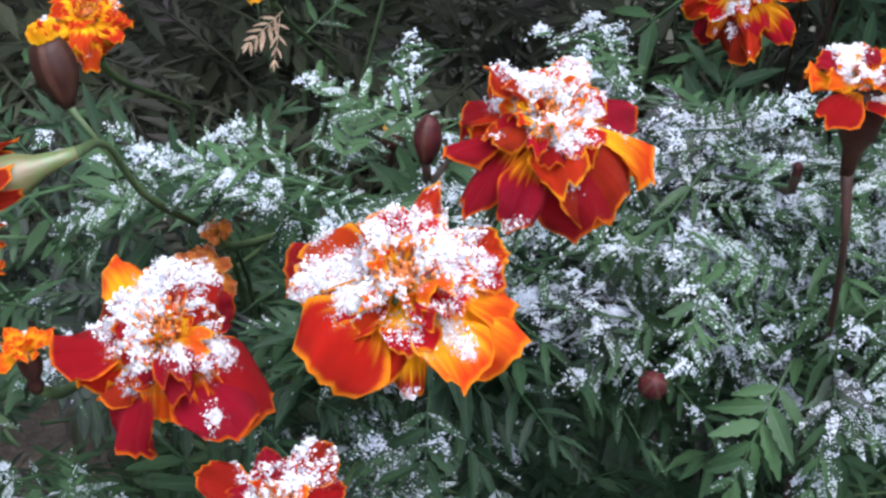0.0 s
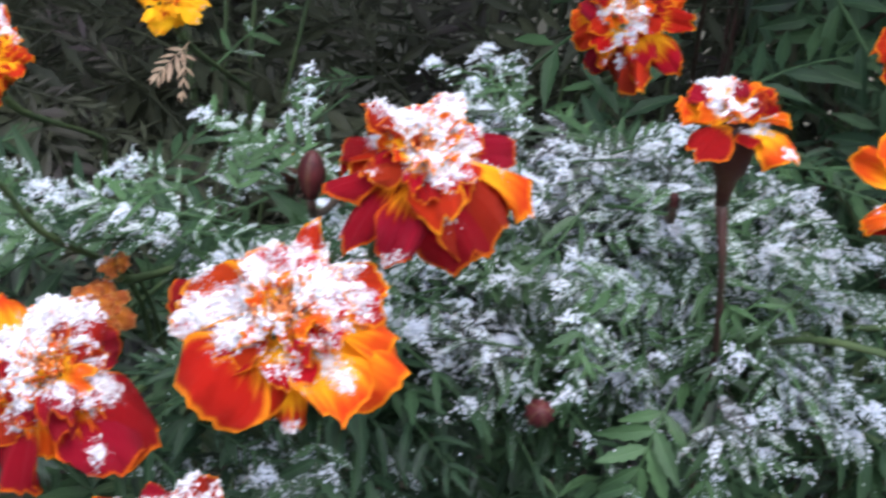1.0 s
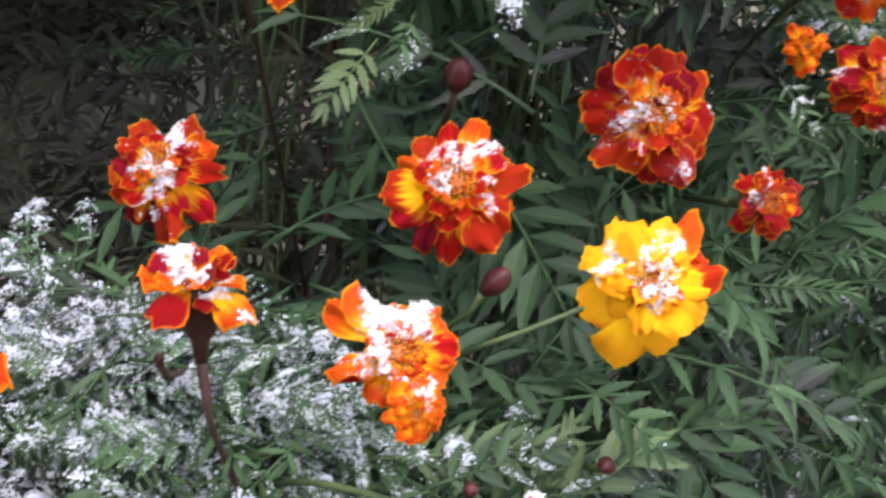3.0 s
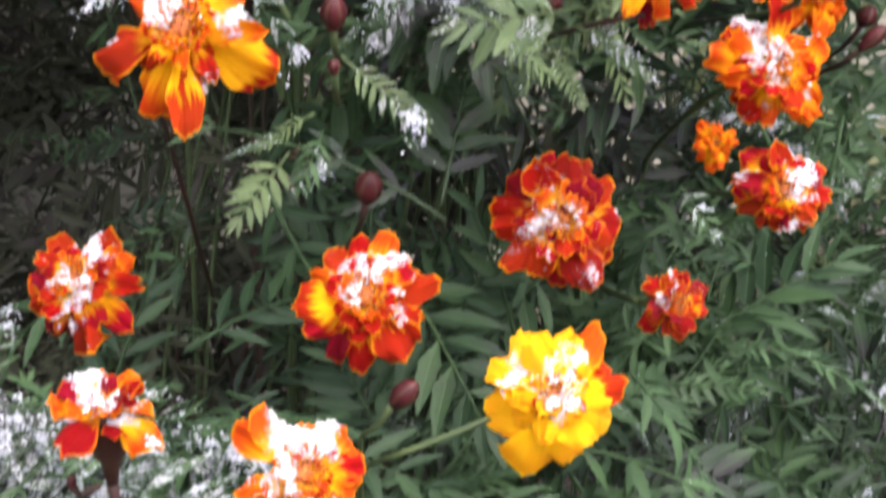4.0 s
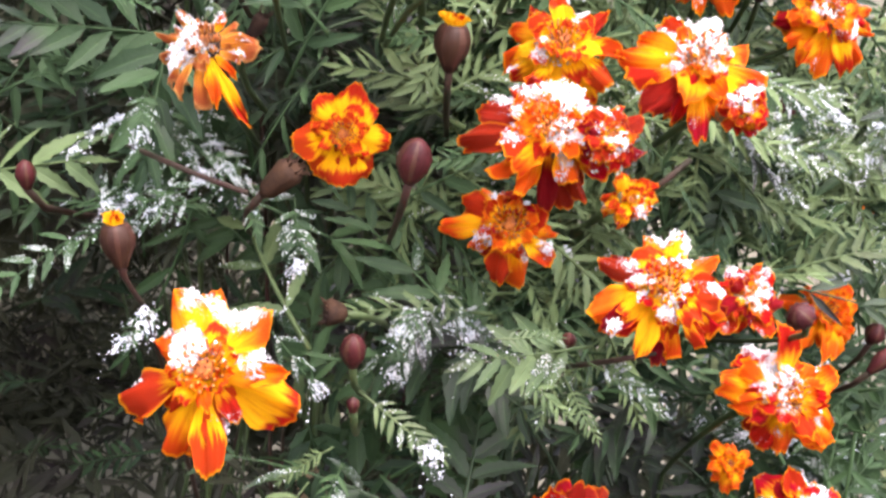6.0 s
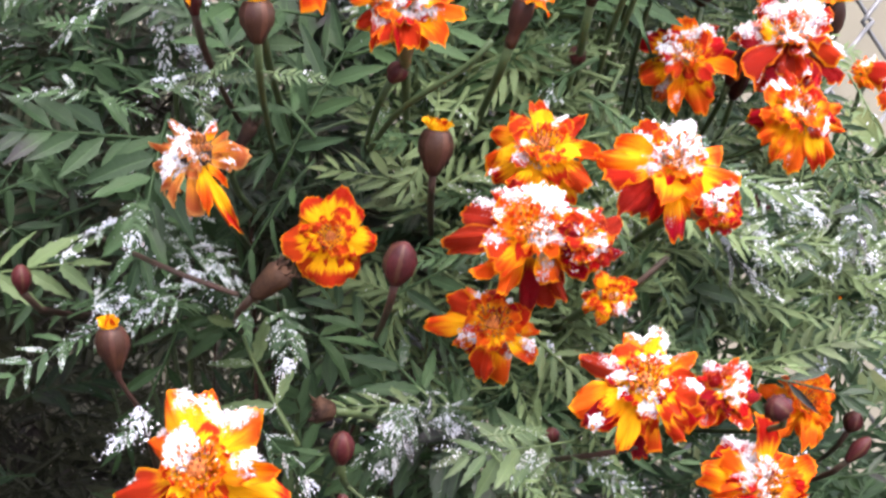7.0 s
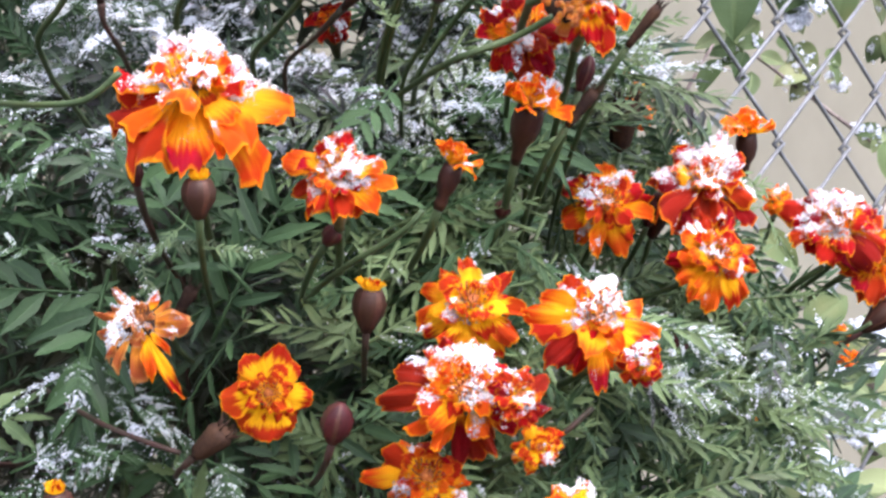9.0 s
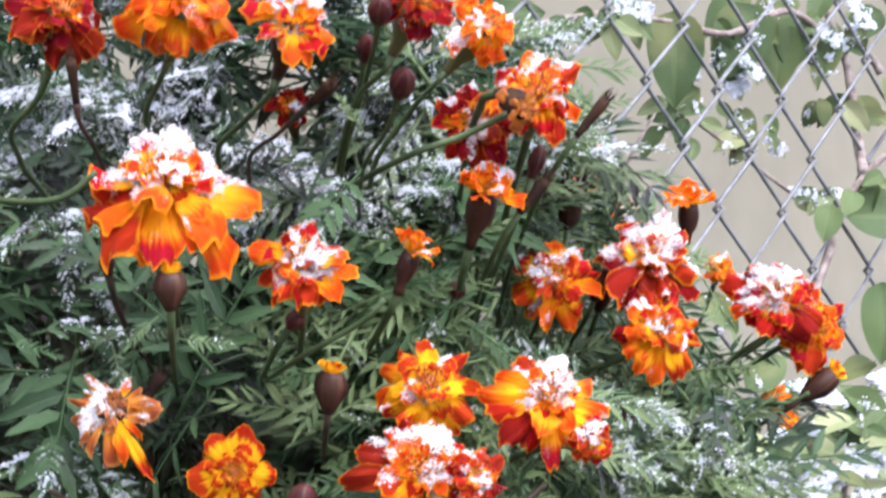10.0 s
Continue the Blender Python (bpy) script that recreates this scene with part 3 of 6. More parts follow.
# ---- leaves ----
def leaf_arrays(seed, pairs, length, leaflet, narrow, segs=6):
    """A pinnate marigold leaf along +y: a rachis and toothed leaflets, folded along their midribs."""
    rng = random.Random(seed)
    verts, faces, uvs, tops = [], [], [], []
    droop = rng.uniform(0.15, 0.9)
    sway = rng.uniform(-0.3, 0.3)

    def spine(s):
        return Vector((sway * length * s * s * 0.5, length * s, -droop * length * s * s * 0.45))

    pts = [spine(k / 6) for k in range(7)]
    v, f = tube(pts, [0.0009 - 0.0006 * k / 6 for k in range(7)], 3 if segs < 6 else 4)
    faces += f
    verts += v
    uvs += [(0.5, 0.5)] * len(v)
    stations = [(0.22 + 0.70 * k / (pairs - 1), side) for k in range(pairs) for side in (-1, 1)] + [(0.97, 0)]
    for s, side in stations:
        base = spine(s)
        grow = leaflet * (0.55 + 0.6 * math.sin(math.pi * min(1, 0.15 + s * 0.8))) * rng.uniform(0.85, 1.12)
        angle = radians(58 - 26 * s + rng.uniform(-9, 9)) * side
        along = Vector((math.sin(angle), math.cos(angle), rng.uniform(-0.25, 0.35) - droop * s * 0.7)).normalized()
        flat = Vector((0, 0, 1)) + Vector((rng.uniform(-0.4, 0.4), rng.uniform(-0.4, 0.4), 0))
        across = along.cross(flat).normalized()
        flat = across.cross(along).normalized()
        half = grow * narrow * rng.uniform(0.85, 1.15)
        sag, twist = rng.uniform(0.0, 0.35), rng.uniform(-0.5, 0.5)
        start = len(verts)
        for k in range(segs + 1):
            t = k / segs
            w = half * (math.sin(math.pi * t**0.75) ** 0.8 if 0 < t < 1 else 0.03)
            tooth = (0.86, 1.14)[k % 2] if segs > 3 else 1.0
            c = base + along * grow * t - flat * sag * grow * t * t
            ax = across * math.cos(twist * t) + flat * math.sin(twist * t)
            verts += [c - ax * w * tooth + flat * w * 0.35 + along * 0.03 * grow, c, c + ax * w * tooth + flat * w * 0.35 + along * 0.03 * grow]
            uvs += [(0.0, t), (0.5, t), (1.0, t)]
            if k % 2:
                tops += [c + flat * 0.0003, c - ax * w * 0.55 + flat * w * 0.2, c + ax * w * 0.55 + flat * w * 0.2]
        for k in range(segs):
            a = start + 3 * k
            faces += [(a, a + 1, a + 4, a + 3), (a + 1, a + 2, a + 5, a + 4)]
    return np.array([tuple(p) for p in verts]), faces, uvs, np.array([tuple(p) for p in tops])


def leaf_set(segs):
    """The same fourteen leaves at a given fineness: ten broad ones, then four fine young ones."""
    broad = [leaf_arrays(100 + k, 4 + k % 3, 0.050 + 0.006 * (k % 4), 0.0170 + 0.0018 * (k % 3), 0.100 + 0.018 * (k % 3), segs) for k in range(10)]
    return broad + [leaf_arrays(200 + k, 8, 0.048, 0.010, 0.110, segs) for k in range(4)]


LEAF_SEGS = 10
LEAVES, MIDDLE_LEAVES, PLAIN_LEAVES, COARSE_LEAVES = leaf_set(LEAF_SEGS), leaf_set(6), leaf_set(3), leaf_set(2)


def leaf_mesh(k, material):
    verts, faces, uvs, _ = LEAVES[k]
    me = bpy.data.meshes.new("leaf")
    me.from_pydata(verts.tolist(), [], faces)
    fill_uvs(me, {"leaf": uvs})
    me.materials.append(material)
    me.polygons.foreach_set("use_smooth", [True] * len(me.polygons))
    return me


# ---- the setting ----
def build_ground():
    steps = [-300, -60, -12, -3] + [-1 + 0.1 * k for k in range(0, 31)] + [4, 12, 60, 300]
    n = len(steps)
    verts = [(x, y + 0.5, 0.012 * noise.noise(Vector((x * 7, y * 7, 0))) if abs(x) < 2 and abs(y) < 2.5 else 0.0) for y in steps for x in steps]
    faces = [(j * n + i, j * n + i + 1, (j + 1) * n + i + 1, (j + 1) * n + i) for j in range(n - 1) for i in range(n - 1)]
    tagged(mesh_object("ground", verts, faces, SOIL), "dark damp garden soil under the plants", "ground", kind="structure")


build_ground()
FENCE_AT, FENCE_WAY = Vector((0.1353, 0.8937, 0.6112)), Vector((0.746, 0.666, 0.0)).normalized()
CELL = 0.0354
BEHIND = Vector((-FENCE_WAY.y, FENCE_WAY.x, 0))


def build_wall():
    a = FENCE_AT + BEHIND * 0.55 - FENCE_WAY * 3.0
    b = FENCE_AT + BEHIND * 0.55 + FENCE_WAY * 4.0
    deep = BEHIND * 0.25
    bm = bmesh.new()
    low = [bm.verts.new((p.x, p.y, 0)) for p in (a, b, b + deep, a + deep)]
    top = [bm.verts.new((p.x, p.y, 2.6)) for p in (a, b, b + deep, a + deep)]
    for k in range(4):
        bm.faces.new((low[k], low[(k + 1) % 4], top[(k + 1) % 4], top[k]))
    bm.faces.new(top)
    bm.faces.new(low[::-1])
    bmesh.ops.recalc_face_normals(bm, faces=bm.faces)
    me = bpy.data.meshes.new("wall")
    bm.to_mesh(me)
    bm.free()
    me.materials.append(PLASTER)
    tagged(new("wall", me), "plain beige-grey plastered house wall", "wall", kind="structure")


build_wall()


def build_fence(first, last, low, high):
    """Chain link: each wire zigzags from top to bottom and hooks into its neighbours at the knots."""
    fence = empty("chain_link_fence", FENCE_AT, "grey galvanised chain-link wire fence standing in the soil", "fence")
    tagged(fence, kind="thing")
    pts, turn = [], []
    for row in range(low, high + 1):
        x = CELL / 2 * (1 if row % 2 else -1)
        z = -row * CELL
        lift = 0.0016 * (1 if row % 2 else -1)
        hook = 0.0028 * (1 if row % 2 else -1)
        pts += [FENCE_WAY * (x - hook * 0.3) + Vector((0, 0, z + 0.0042)) + BEHIND * lift * 0.6,
                FENCE_WAY * (x + hook) + Vector((0, 0, z + 0.0012)) + BEHIND * lift,
                FENCE_WAY * (x + hook) + Vector((0, 0, z - 0.0012)) - BEHIND * lift,
                FENCE_WAY * (x - hook * 0.3) + Vector((0, 0, z - 0.0042)) - BEHIND * lift * 0.6]
    verts, faces = tube(pts, [0.00135] * len(pts), 6)
    me = bpy.data.meshes.new("wire")
    me.from_pydata([tuple(v) for v in verts], [], faces)
    me.materials.append(WIRE)
    me.polygons.foreach_set("use_smooth", [True] * len(me.polygons))
    for col in range(first, last + 1):
        m = Matrix.Translation(FENCE_WAY * (col + 0.5) * CELL)
        if col % 2:
            m = m @ Matrix.Translation((0, 0, CELL))
        piece("wire", me, fence, m)


build_fence(-9, 16, -18, 18)

# ---- flowers ----
marigold((-0.2173, 0.3338, 0.2538), (0.09, -0.66, 0.75), 0.0487, "rust", 0.95, 11, "rusty red-orange marigold with orange edges thickly capped with snow", droop=0.25, mixed="flame", outer="u222:104:120 u196:80:70 g172:92:45 o150:96:115 f132:84:90 o104:112:95 o84:92:80 f62:88:90 o30:92:80 f8:88:80 r318:80:90 r288:112:85 f262:86:100 o240:70:80")
marigold((-0.1931, 0.3560, 0.2850), (0.10, -0.50, 0.86), 0.0405, "red", 0.85, 12, "deep red marigold with orange edges thickly capped with snow", droop=0.5, mixed="flame", outer="r150:112:130 r168:84:80 r192:112:78 r128:108:110 r207:76:80 r100:112:90 o86:118:35 r62:112:85 r45:96:80 f15:88 r330:86 r292:92 r255:104:70 f118:70 r235:112:55")
marigold((-0.2672, 0.3306, 0.2366), (0.04, -0.65, 0.75), 0.0410, "red", 0.9, 13, "deep red marigold with orange edges thickly capped with snow", droop=0.3, calyx=CALYX, outer="r95:118:125 r135:120:120 g118:92:60 r195:122:65 o172:82:70 r215:84:70 r258:108:100 f235:92:80 r300:98:80 o325:108:85 r30:96:75 r45:88:70 r350:74 g120:70:60", inner=0.9)
marigold((-0.2953, 0.3255, 0.2310), (-0.05, -0.35, 0.93), 0.0131, "orange", 0.3, 14, "bright orange ruffled marigold dusted with snow grains", rings=SMALL_RINGS, calyx=CALYX)
marigold((-0.2378, 0.3146, 0.2078), (0.07, -0.50, 0.86), 0.0312, "red", 0.8, 15, "deep red marigold with orange edges thickly capped with snow")
marigold((-0.3160, 0.3429, 0.2584), (-0.87, -0.32, -0.38), 0.0317, "red", 0.2, 16, "deep red marigold with orange edges dusted with snow grains", via=((-0.3003, 0.3880, 0.2591), (-0.2985, 0.4088, 0.2415), (-0.2929, 0.4838, 0.1940)))
marigold((-0.2846, 0.4314, 0.2242), (0.11, -0.79, 0.60), 0.0091, "faded", 0.1, 17, "faded orange withering marigold dusted with snow grains", rings=SMALL_RINGS)
marigold((-0.2886, 0.4271, 0.2134), (0.12, -0.84, 0.53), 0.0197, "faded", 0.4, 18, "faded orange withering marigold dusted with snow grains")
marigold((-0.3396, 0.4823, 0.2696), (0.10, -0.70, 0.71), 0.0289, "gold", 0.5, 19, "golden orange marigold with dark red tips dusted with snow grains")
marigold((-0.3039, 0.5486, 0.2760), (0.09, -0.80, 0.60), 0.0231, "yellow", 0.1, 20, "bright yellow ruffled marigold dusted with snow grains")
marigold((-0.1276, 0.3709, 0.2949), (0.04, -0.36, 0.93), 0.0243, "red", 0.6, 21, "deep red marigold with orange edges dusted with snow grains", mixed="orange", droop=0.0, calyx=CALYX, stem=PURPLE_STEM, via=((-0.1267, 0.3800, 0.2591), (-0.1240, 0.4127, 0.2229)), rings=TUFT_RINGS)
marigold((-0.1538, 0.4666, 0.2991), (-0.07, -0.79, 0.61), 0.0348, "flame", 0.5, 22, "orange marigold with dark red petal tips thickly capped with snow", mixed="red", droop=0.4, outer="r190:118:62 f160:112:60 r218:114:60 f132:112:60 f248:98:70 f20:110:80 o55:98:80 o285:94:80 f330:84:80 o172:84:66 o205:92:56 f92:96:66", inner=0.85)
marigold((-0.0827, 0.3732, 0.2793), (0.24, -0.80, 0.55), 0.0327, "orange", 0.75, 23, "bright orange ruffled marigold thickly capped with snow", mixed="flame", droop=0.4, outer="o318:126:80 o335:112:70 f250:88:70 o262:96:60 o228:76:80 o190:72:80 o100:88 f78:92 o50:92 o25:76", inner=0.85)
marigold((-0.0775, 0.3593, 0.2707), (0.14, -0.98, 0.10), 0.0160, "orange", 0.2, 24, "bright orange ruffled marigold dusted with snow grains")
marigold((-0.0709, 0.4450, 0.3021), (0.04, -0.89, 0.45), 0.0393, "flame", 0.35, 25, "orange marigold with dark red petal tips dusted with snow grains", droop=0.2, outer="f80:98:86 g55:94:80 o20:90:80 f118:90:70 f145:104:84 g172:100:66 f194:104:70 r220:106:80 f245:94:70 g265:98:80 o298:90:80 f335:92:80 g100:82:60 f0:88:70", inner=0.9)
marigold((-0.0214, 0.4113, 0.2862), (-0.01, -0.89, 0.45), 0.0381, "yellow", 0.35, 26, "bright yellow ruffled marigold dusted with snow grains", droop=0.3, outer="y185:112:130 y222:96:120 y150:104:120 y110:90:100 g75:92 y255:92:110 y300:92:90 y335:98:90 o30:108:95 g55:96:90", inner=0.9)
marigold((-0.0158, 0.4799, 0.3164), (0.04, -0.98, 0.20), 0.0396, "red", 0.12, 27, "deep red marigold with orange edges dusted with snow grains", mixed="flame", outer="f230:105:80 r208:98:76 f182:108:80 r158:106:80 f135:100:76 f108:104:80 r80:94:76 f52:96:80 r25:92:80 f350:100:80 r325:96:80 f295:98:80 f262:98:80")
marigold((0.0190, 0.4810, 0.2914), (0.30, -0.92, 0.26), 0.0239, "red", 0.25, 28, "deep red marigold with orange edges dusted with snow grains", mixed="flame")
marigold((-0.0485, 0.3725, 0.2310), (0.14, -0.50, 0.86), 0.0322, "orange", 0.7, 29, "bright orange ruffled marigold thickly capped with snow", mixed="flame")
marigold((-0.1144, 0.4078, 0.3790), (-0.01, -0.94, 0.35), 0.0437, "orange", 0.5, 30, "bright orange ruffled marigold dusted with snow grains", mixed="gold", droop=0.1, outer="f252:116:78 o205:104:66 g180:112:66 f166:88:60 g112:116:74 o90:84:60 o38:100:80 g5:100:95 o342:98:80 o300:78:70 f140:60:60 f230:60:60", inner=0.62)
marigold((0.0512, 0.4924, 0.3237), (-0.01, -0.95, 0.30), 0.0302, "red", 0.4, 31, "deep red marigold with orange edges dusted with snow grains", mixed="flame")
marigold((0.0471, 0.4987, 0.3583), (0.29, -0.91, 0.30), 0.0377, "orange", 0.4, 32, "bright orange ruffled marigold dusted with snow grains", mixed="flame")
marigold((-0.0005, 0.4185, 0.4002), (-0.01, -0.86, 0.51), 0.0354, "gold", 0.6, 33, "golden orange marigold with dark red tips dusted with snow grains", mixed="flame", droop=0.3, outer="r182:108:50 o165:98:56 g205:98:56 f228:92:60 r242:102:60 o258:106:60 g282:98:60 r300:96:60 f322:88:60 o345:92:66 g20:84:60 o60:84:56 o100:94:52 g140:98:56 f120:96:50", inner=0.85)
marigold((0.0255, 0.4466, 0.3942), (0.30, -0.87, 0.41), 0.0208, "red", 0.7, 34, "deep red marigold with orange edges thickly capped with snow", mixed="flame")
marigold((0.0797, 0.5944, 0.3710), (0.09, -0.91, 0.40), 0.0297, "orange", 0.05, 35, "bright orange ruffled marigold dusted with snow grains")
marigold((0.0425, 0.5646, 0.3234), (-0.01, -0.91, 0.41), 0.0163, "orange", 0, 36, "bright orange ruffled marigold, free of snow")
marigold((-0.0290, 0.4251, 0.4388), (-0.01, -0.89, 0.45), 0.0395, "orange", 0.75, 37, "orange marigold with dark red petal tips thickly capped with snow", mixed="flame", droop=0.4, outer="r300:108:60 r264:116:50 o238:92:55 r192:102:50 r172:106:50 o212:86:50 r150:92:50 f120:86:60 f90:82:60 r345:98:60 o20:94:60 f55:86:60 g320:82:50", inner=0.85)
marigold((-0.0148, 0.4179, 0.4377), (0.37, -0.88, 0.29), 0.0206, "red", 0.4, 38, "deep red marigold with orange edges dusted with snow grains", mixed="flame", droop=0.4)
marigold((-0.0248, 0.4581, 0.4619), (-0.01, -0.86, 0.51), 0.0319, "gold", 0.3, 39, "bright yellow ruffled marigold dusted with snow grains", mixed="yellow", outer="g355:98:60 y18:114:40 f48:96:60 f75:100:60 g105:98:60 g132:104:60 g158:102:60 o185:96:60 g215:92:60 g245:96:60 o272:104:60 o300:104:60 g330:92:60", inner=0.9)
marigold((-0.0388, 0.4414, 0.4134), (-0.02, -0.95, 0.30), 0.0317, "flame", 0.35, 40, "orange marigold with dark red petal tips dusted with snow grains", droop=0.4, outer="f200:104:70 g178:112:66 o156:114:72 g134:90:66 o272:116:60 o244:82:64 f295:94:76 o325:88:80 r0:74 o55:80:70 o92:80:60 f222:74:56", inner=0.75)
marigold((-0.0060, 0.4522, 0.4200), (0.20, -0.96, 0.21), 0.0150, "gold", 0.2, 41, "golden orange marigold with dark red tips dusted with snow grains")
marigold((-0.1144, 0.4047, 0.4588), (-0.11, -0.86, 0.50), 0.0255, "faded", 1.0, 42, "faded orange withering marigold thickly capped with snow", rings=RAGGED_RINGS, calyx=WITHERED, outer="w322:140:26 g152:155:30 o160:112:34 w172:90:36 w195:108:36 w214:98:40 w238:98:42 w262:96:42 w286:92:46 w308:92:46 w340:88:46 o20:74:46 w50:66:40 w84:78:34 w112:74:34 o130:80:34", inner=0.8)
marigold((-0.0836, 0.4543, 0.4361), (-0.02, -0.99, 0.15), 0.0245, "gold", 0.02, 43, "golden orange marigold with dark red tips dusted with snow grains", outer="g180:108:125 g222:104:120 g265:108:120 g300:92:120 g335:105:110 g10:108:120 g50:100:120 g100:95:120 g142:106:125", inner=0.8)
marigold((0.0121, 0.4579, 0.4578), (-0.01, -0.86, 0.51), 0.0376, "flame", 0.6, 44, "orange marigold with dark red petal tips dusted with snow grains", mixed="orange", droop=0.1, calyx=CALYX, outer="o272:112:62 f252:100:60 r224:104:58 f200:90:50 f178:114:56 o160:90:52 o138:104:54 g116:108:52 o96:100:56 o60:86:60 f330:86:66 o355:106:72 o20:84:60 r208:84:46 o300:90:60", inner=0.8)
marigold((0.0232, 0.4425, 0.4450), (0.39, -0.92, 0.10), 0.0155, "flame", 0.3, 45, "orange marigold with dark red petal tips dusted with snow grains", droop=0.3)
marigold((0.0320, 0.5731, 0.4948), (-0.05, -0.95, 0.30), 0.0346, "orange", 0.6, 46, "bright orange ruffled marigold thickly capped with snow", mixed="flame", droop=0.05, outer="o0:90:60 r330:96:60 f300:104:60 o270:98:60 g245:96:60 o215:100:60 o190:108:56 o165:108:56 g140:96:56 o110:104:60 f80:104:60 r50:100:60 f20:92:60", inner=0.9)
marigold((0.0699, 0.5821, 0.5024), (-0.01, -0.72, 0.69), 0.0425, "red", 1.0, 47, "deep red marigold with orange edges thickly capped with snow", droop=0.05, mixed="flame")
marigold((0.0711, 0.5678, 0.4751), (0.03, -0.94, 0.35), 0.0353, "orange", 0.45, 48, "bright orange ruffled marigold dusted with snow grains", mixed="flame", droop=0.05, outer="r320:104:60 r295:96:60 f345:100:60 f20:98:60 r45:96:56 o75:96:56 o105:98:56 o135:104:60 g160:106:60 o185:108:60 o210:98:56 o240:90:56 f268:92:56", inner=0.9)
marigold((0.1282, 0.7636, 0.5325), (-0.00, -0.30, 0.95), 0.0261, "orange", 0.5, 49, "bright orange ruffled marigold dusted with snow grains", rings=SMALL_RINGS, calyx=CALYX)
marigold((-0.0634, 0.4240, 0.4980), (-0.01, -0.80, 0.60), 0.0296, "orange", 0.6, 50, "bright orange ruffled marigold dusted with snow grains", mixed="flame", droop=0.4)
marigold((-0.0305, 0.4502, 0.5011), (0.30, -0.31, 0.90), 0.0165, "orange", 0.1, 51, "bright orange ruffled marigold dusted with snow grains", rings=SMALL_RINGS, calyx=CALYX)
marigold((0.1280, 0.6118, 0.4874), (-0.23, -0.86, 0.45), 0.0386, "flame", 0.95, 52, "orange marigold with dark red petal tips thickly capped with snow", mixed="red")
marigold((0.1462, 0.6221, 0.4746), (0.22, -0.93, 0.30), 0.0346, "flame", 0.4, 53, "orange marigold with dark red petal tips dusted with snow grains", mixed="orange")
marigold((-0.1003, 0.4005, 0.5184), (-0.01, -0.56, 0.83), 0.0431, "orange", 0.95, 54, "bright orange ruffled marigold thickly capped with snow", mixed="flame", droop=0.45, outer="f226:112:88 o202:102:74 f184:112:70 o164:98:68 o140:106:76 o118:116:84 o98:112:76 r262:100:90 f282:85:80 o330:75 o20:78 o55:85:80 o240:90:70", inner=1.0)
marigold((-0.1275, 0.4029, 0.5655), (0.25, -0.80, 0.55), 0.0281, "red", 0.3, 55, "deep red marigold with orange edges dusted with snow grains", droop=0.6, via=((-0.1369, 0.4250, 0.5449), (-0.1492, 0.4550, 0.5357)))
marigold((-0.0950, 0.3999, 0.5691), (0.20, -0.82, 0.53), 0.0364, "orange", 0.2, 56, "bright orange ruffled marigold dusted with snow grains", droop=0.8, via=((-0.1017, 0.4200, 0.5516), (-0.1092, 0.4500, 0.5410)))
marigold((-0.0655, 0.3975, 0.5613), (0.22, -0.81, 0.55), 0.0228, "flame", 0.8, 57, "orange marigold with dark red petal tips thickly capped with snow", droop=0.1, calyx=CALYX, via=((-0.0718, 0.4150, 0.5454), (-0.0803, 0.4400, 0.5394), (-0.0890, 0.4700, 0.5330)), rings=TUFT_RINGS, mixed="orange")
marigold((0.0103, 0.4615, 0.5510), (0.03, -0.88, 0.47), 0.0306, "flame", 0.6, 58, "orange marigold with dark red petal tips dusted with snow grains", mixed="orange", droop=0.3)
marigold((-0.0076, 0.4839, 0.5447), (-0.18, -0.91, 0.36), 0.0291, "flame", 0.3, 59, "orange marigold with dark red petal tips dusted with snow grains", mixed="red", droop=0.2)
marigold((-0.0062, 0.4622, 0.5720), (0.49, -0.67, 0.56), 0.0254, "orange", 0.5, 60, "bright orange ruffled marigold dusted with snow grains", droop=0.3, via=((-0.0199, 0.4750, 0.5564), (-0.0269, 0.4900, 0.5493), (-0.0386, 0.5200, 0.5317)))
marigold((-0.0010, 0.4174, 0.5417), (0.24, -0.92, -0.32), 0.0152, "faded", 0, 61, "faded orange withering marigold, free of snow", rings=RAGGED_RINGS, calyx=WITHERED)
marigold((-0.0054, 0.4750, 0.5203), (0.21, -0.47, 0.86), 0.0235, "orange", 0.7, 62, "bright orange ruffled marigold thickly capped with snow", rings=SMALL_RINGS, calyx=CALYX)
marigold((-0.0315, 0.4043, 0.5689), (0.29, -0.77, 0.57), 0.0202, "red", 0.2, 63, "deep red marigold with orange edges dusted with snow grains", droop=0.5, via=((-0.0397, 0.4200, 0.5526), (-0.0468, 0.4400, 0.5470), (-0.0513, 0.4800, 0.5287)))
marigold((-0.0663, 0.5583, 0.5581), (-0.08, -0.86, 0.51), 0.0164, "red", 0.4, 64, "deep red marigold with orange edges dusted with snow grains")
marigold((0.0960, 0.8750, 0.5700), (-0.08, -0.86, 0.51), 0.0213, "orange", 0.1, 65, "bright orange ruffled marigold dusted with snow grains")
marigold((0.0954, 0.8755, 0.5556), (-0.08, -0.94, 0.32), 0.0235, "orange", 0.1, 66, "bright orange ruffled marigold dusted with snow grains")
marigold((0.1080, 0.8249, 0.5291), (-0.08, -0.86, 0.51), 0.0223, "orange", 0.1, 67, "bright orange ruffled marigold dusted with snow grains")
marigold((0.1482, 0.7819, 0.5023), (-0.08, -0.91, 0.41), 0.0165, "orange", 0.2, 68, "bright orange ruffled marigold dusted with snow grains")
marigold((0.1594, 0.8743, 0.3917), (-0.08, -0.86, 0.51), 0.0172, "orange", 0, 69, "bright orange ruffled marigold, free of snow")
marigold((0.2223, 0.9183, 0.4154), (-0.08, -0.86, 0.51), 0.0165, "orange", 0, 70, "bright orange ruffled marigold, free of snow")
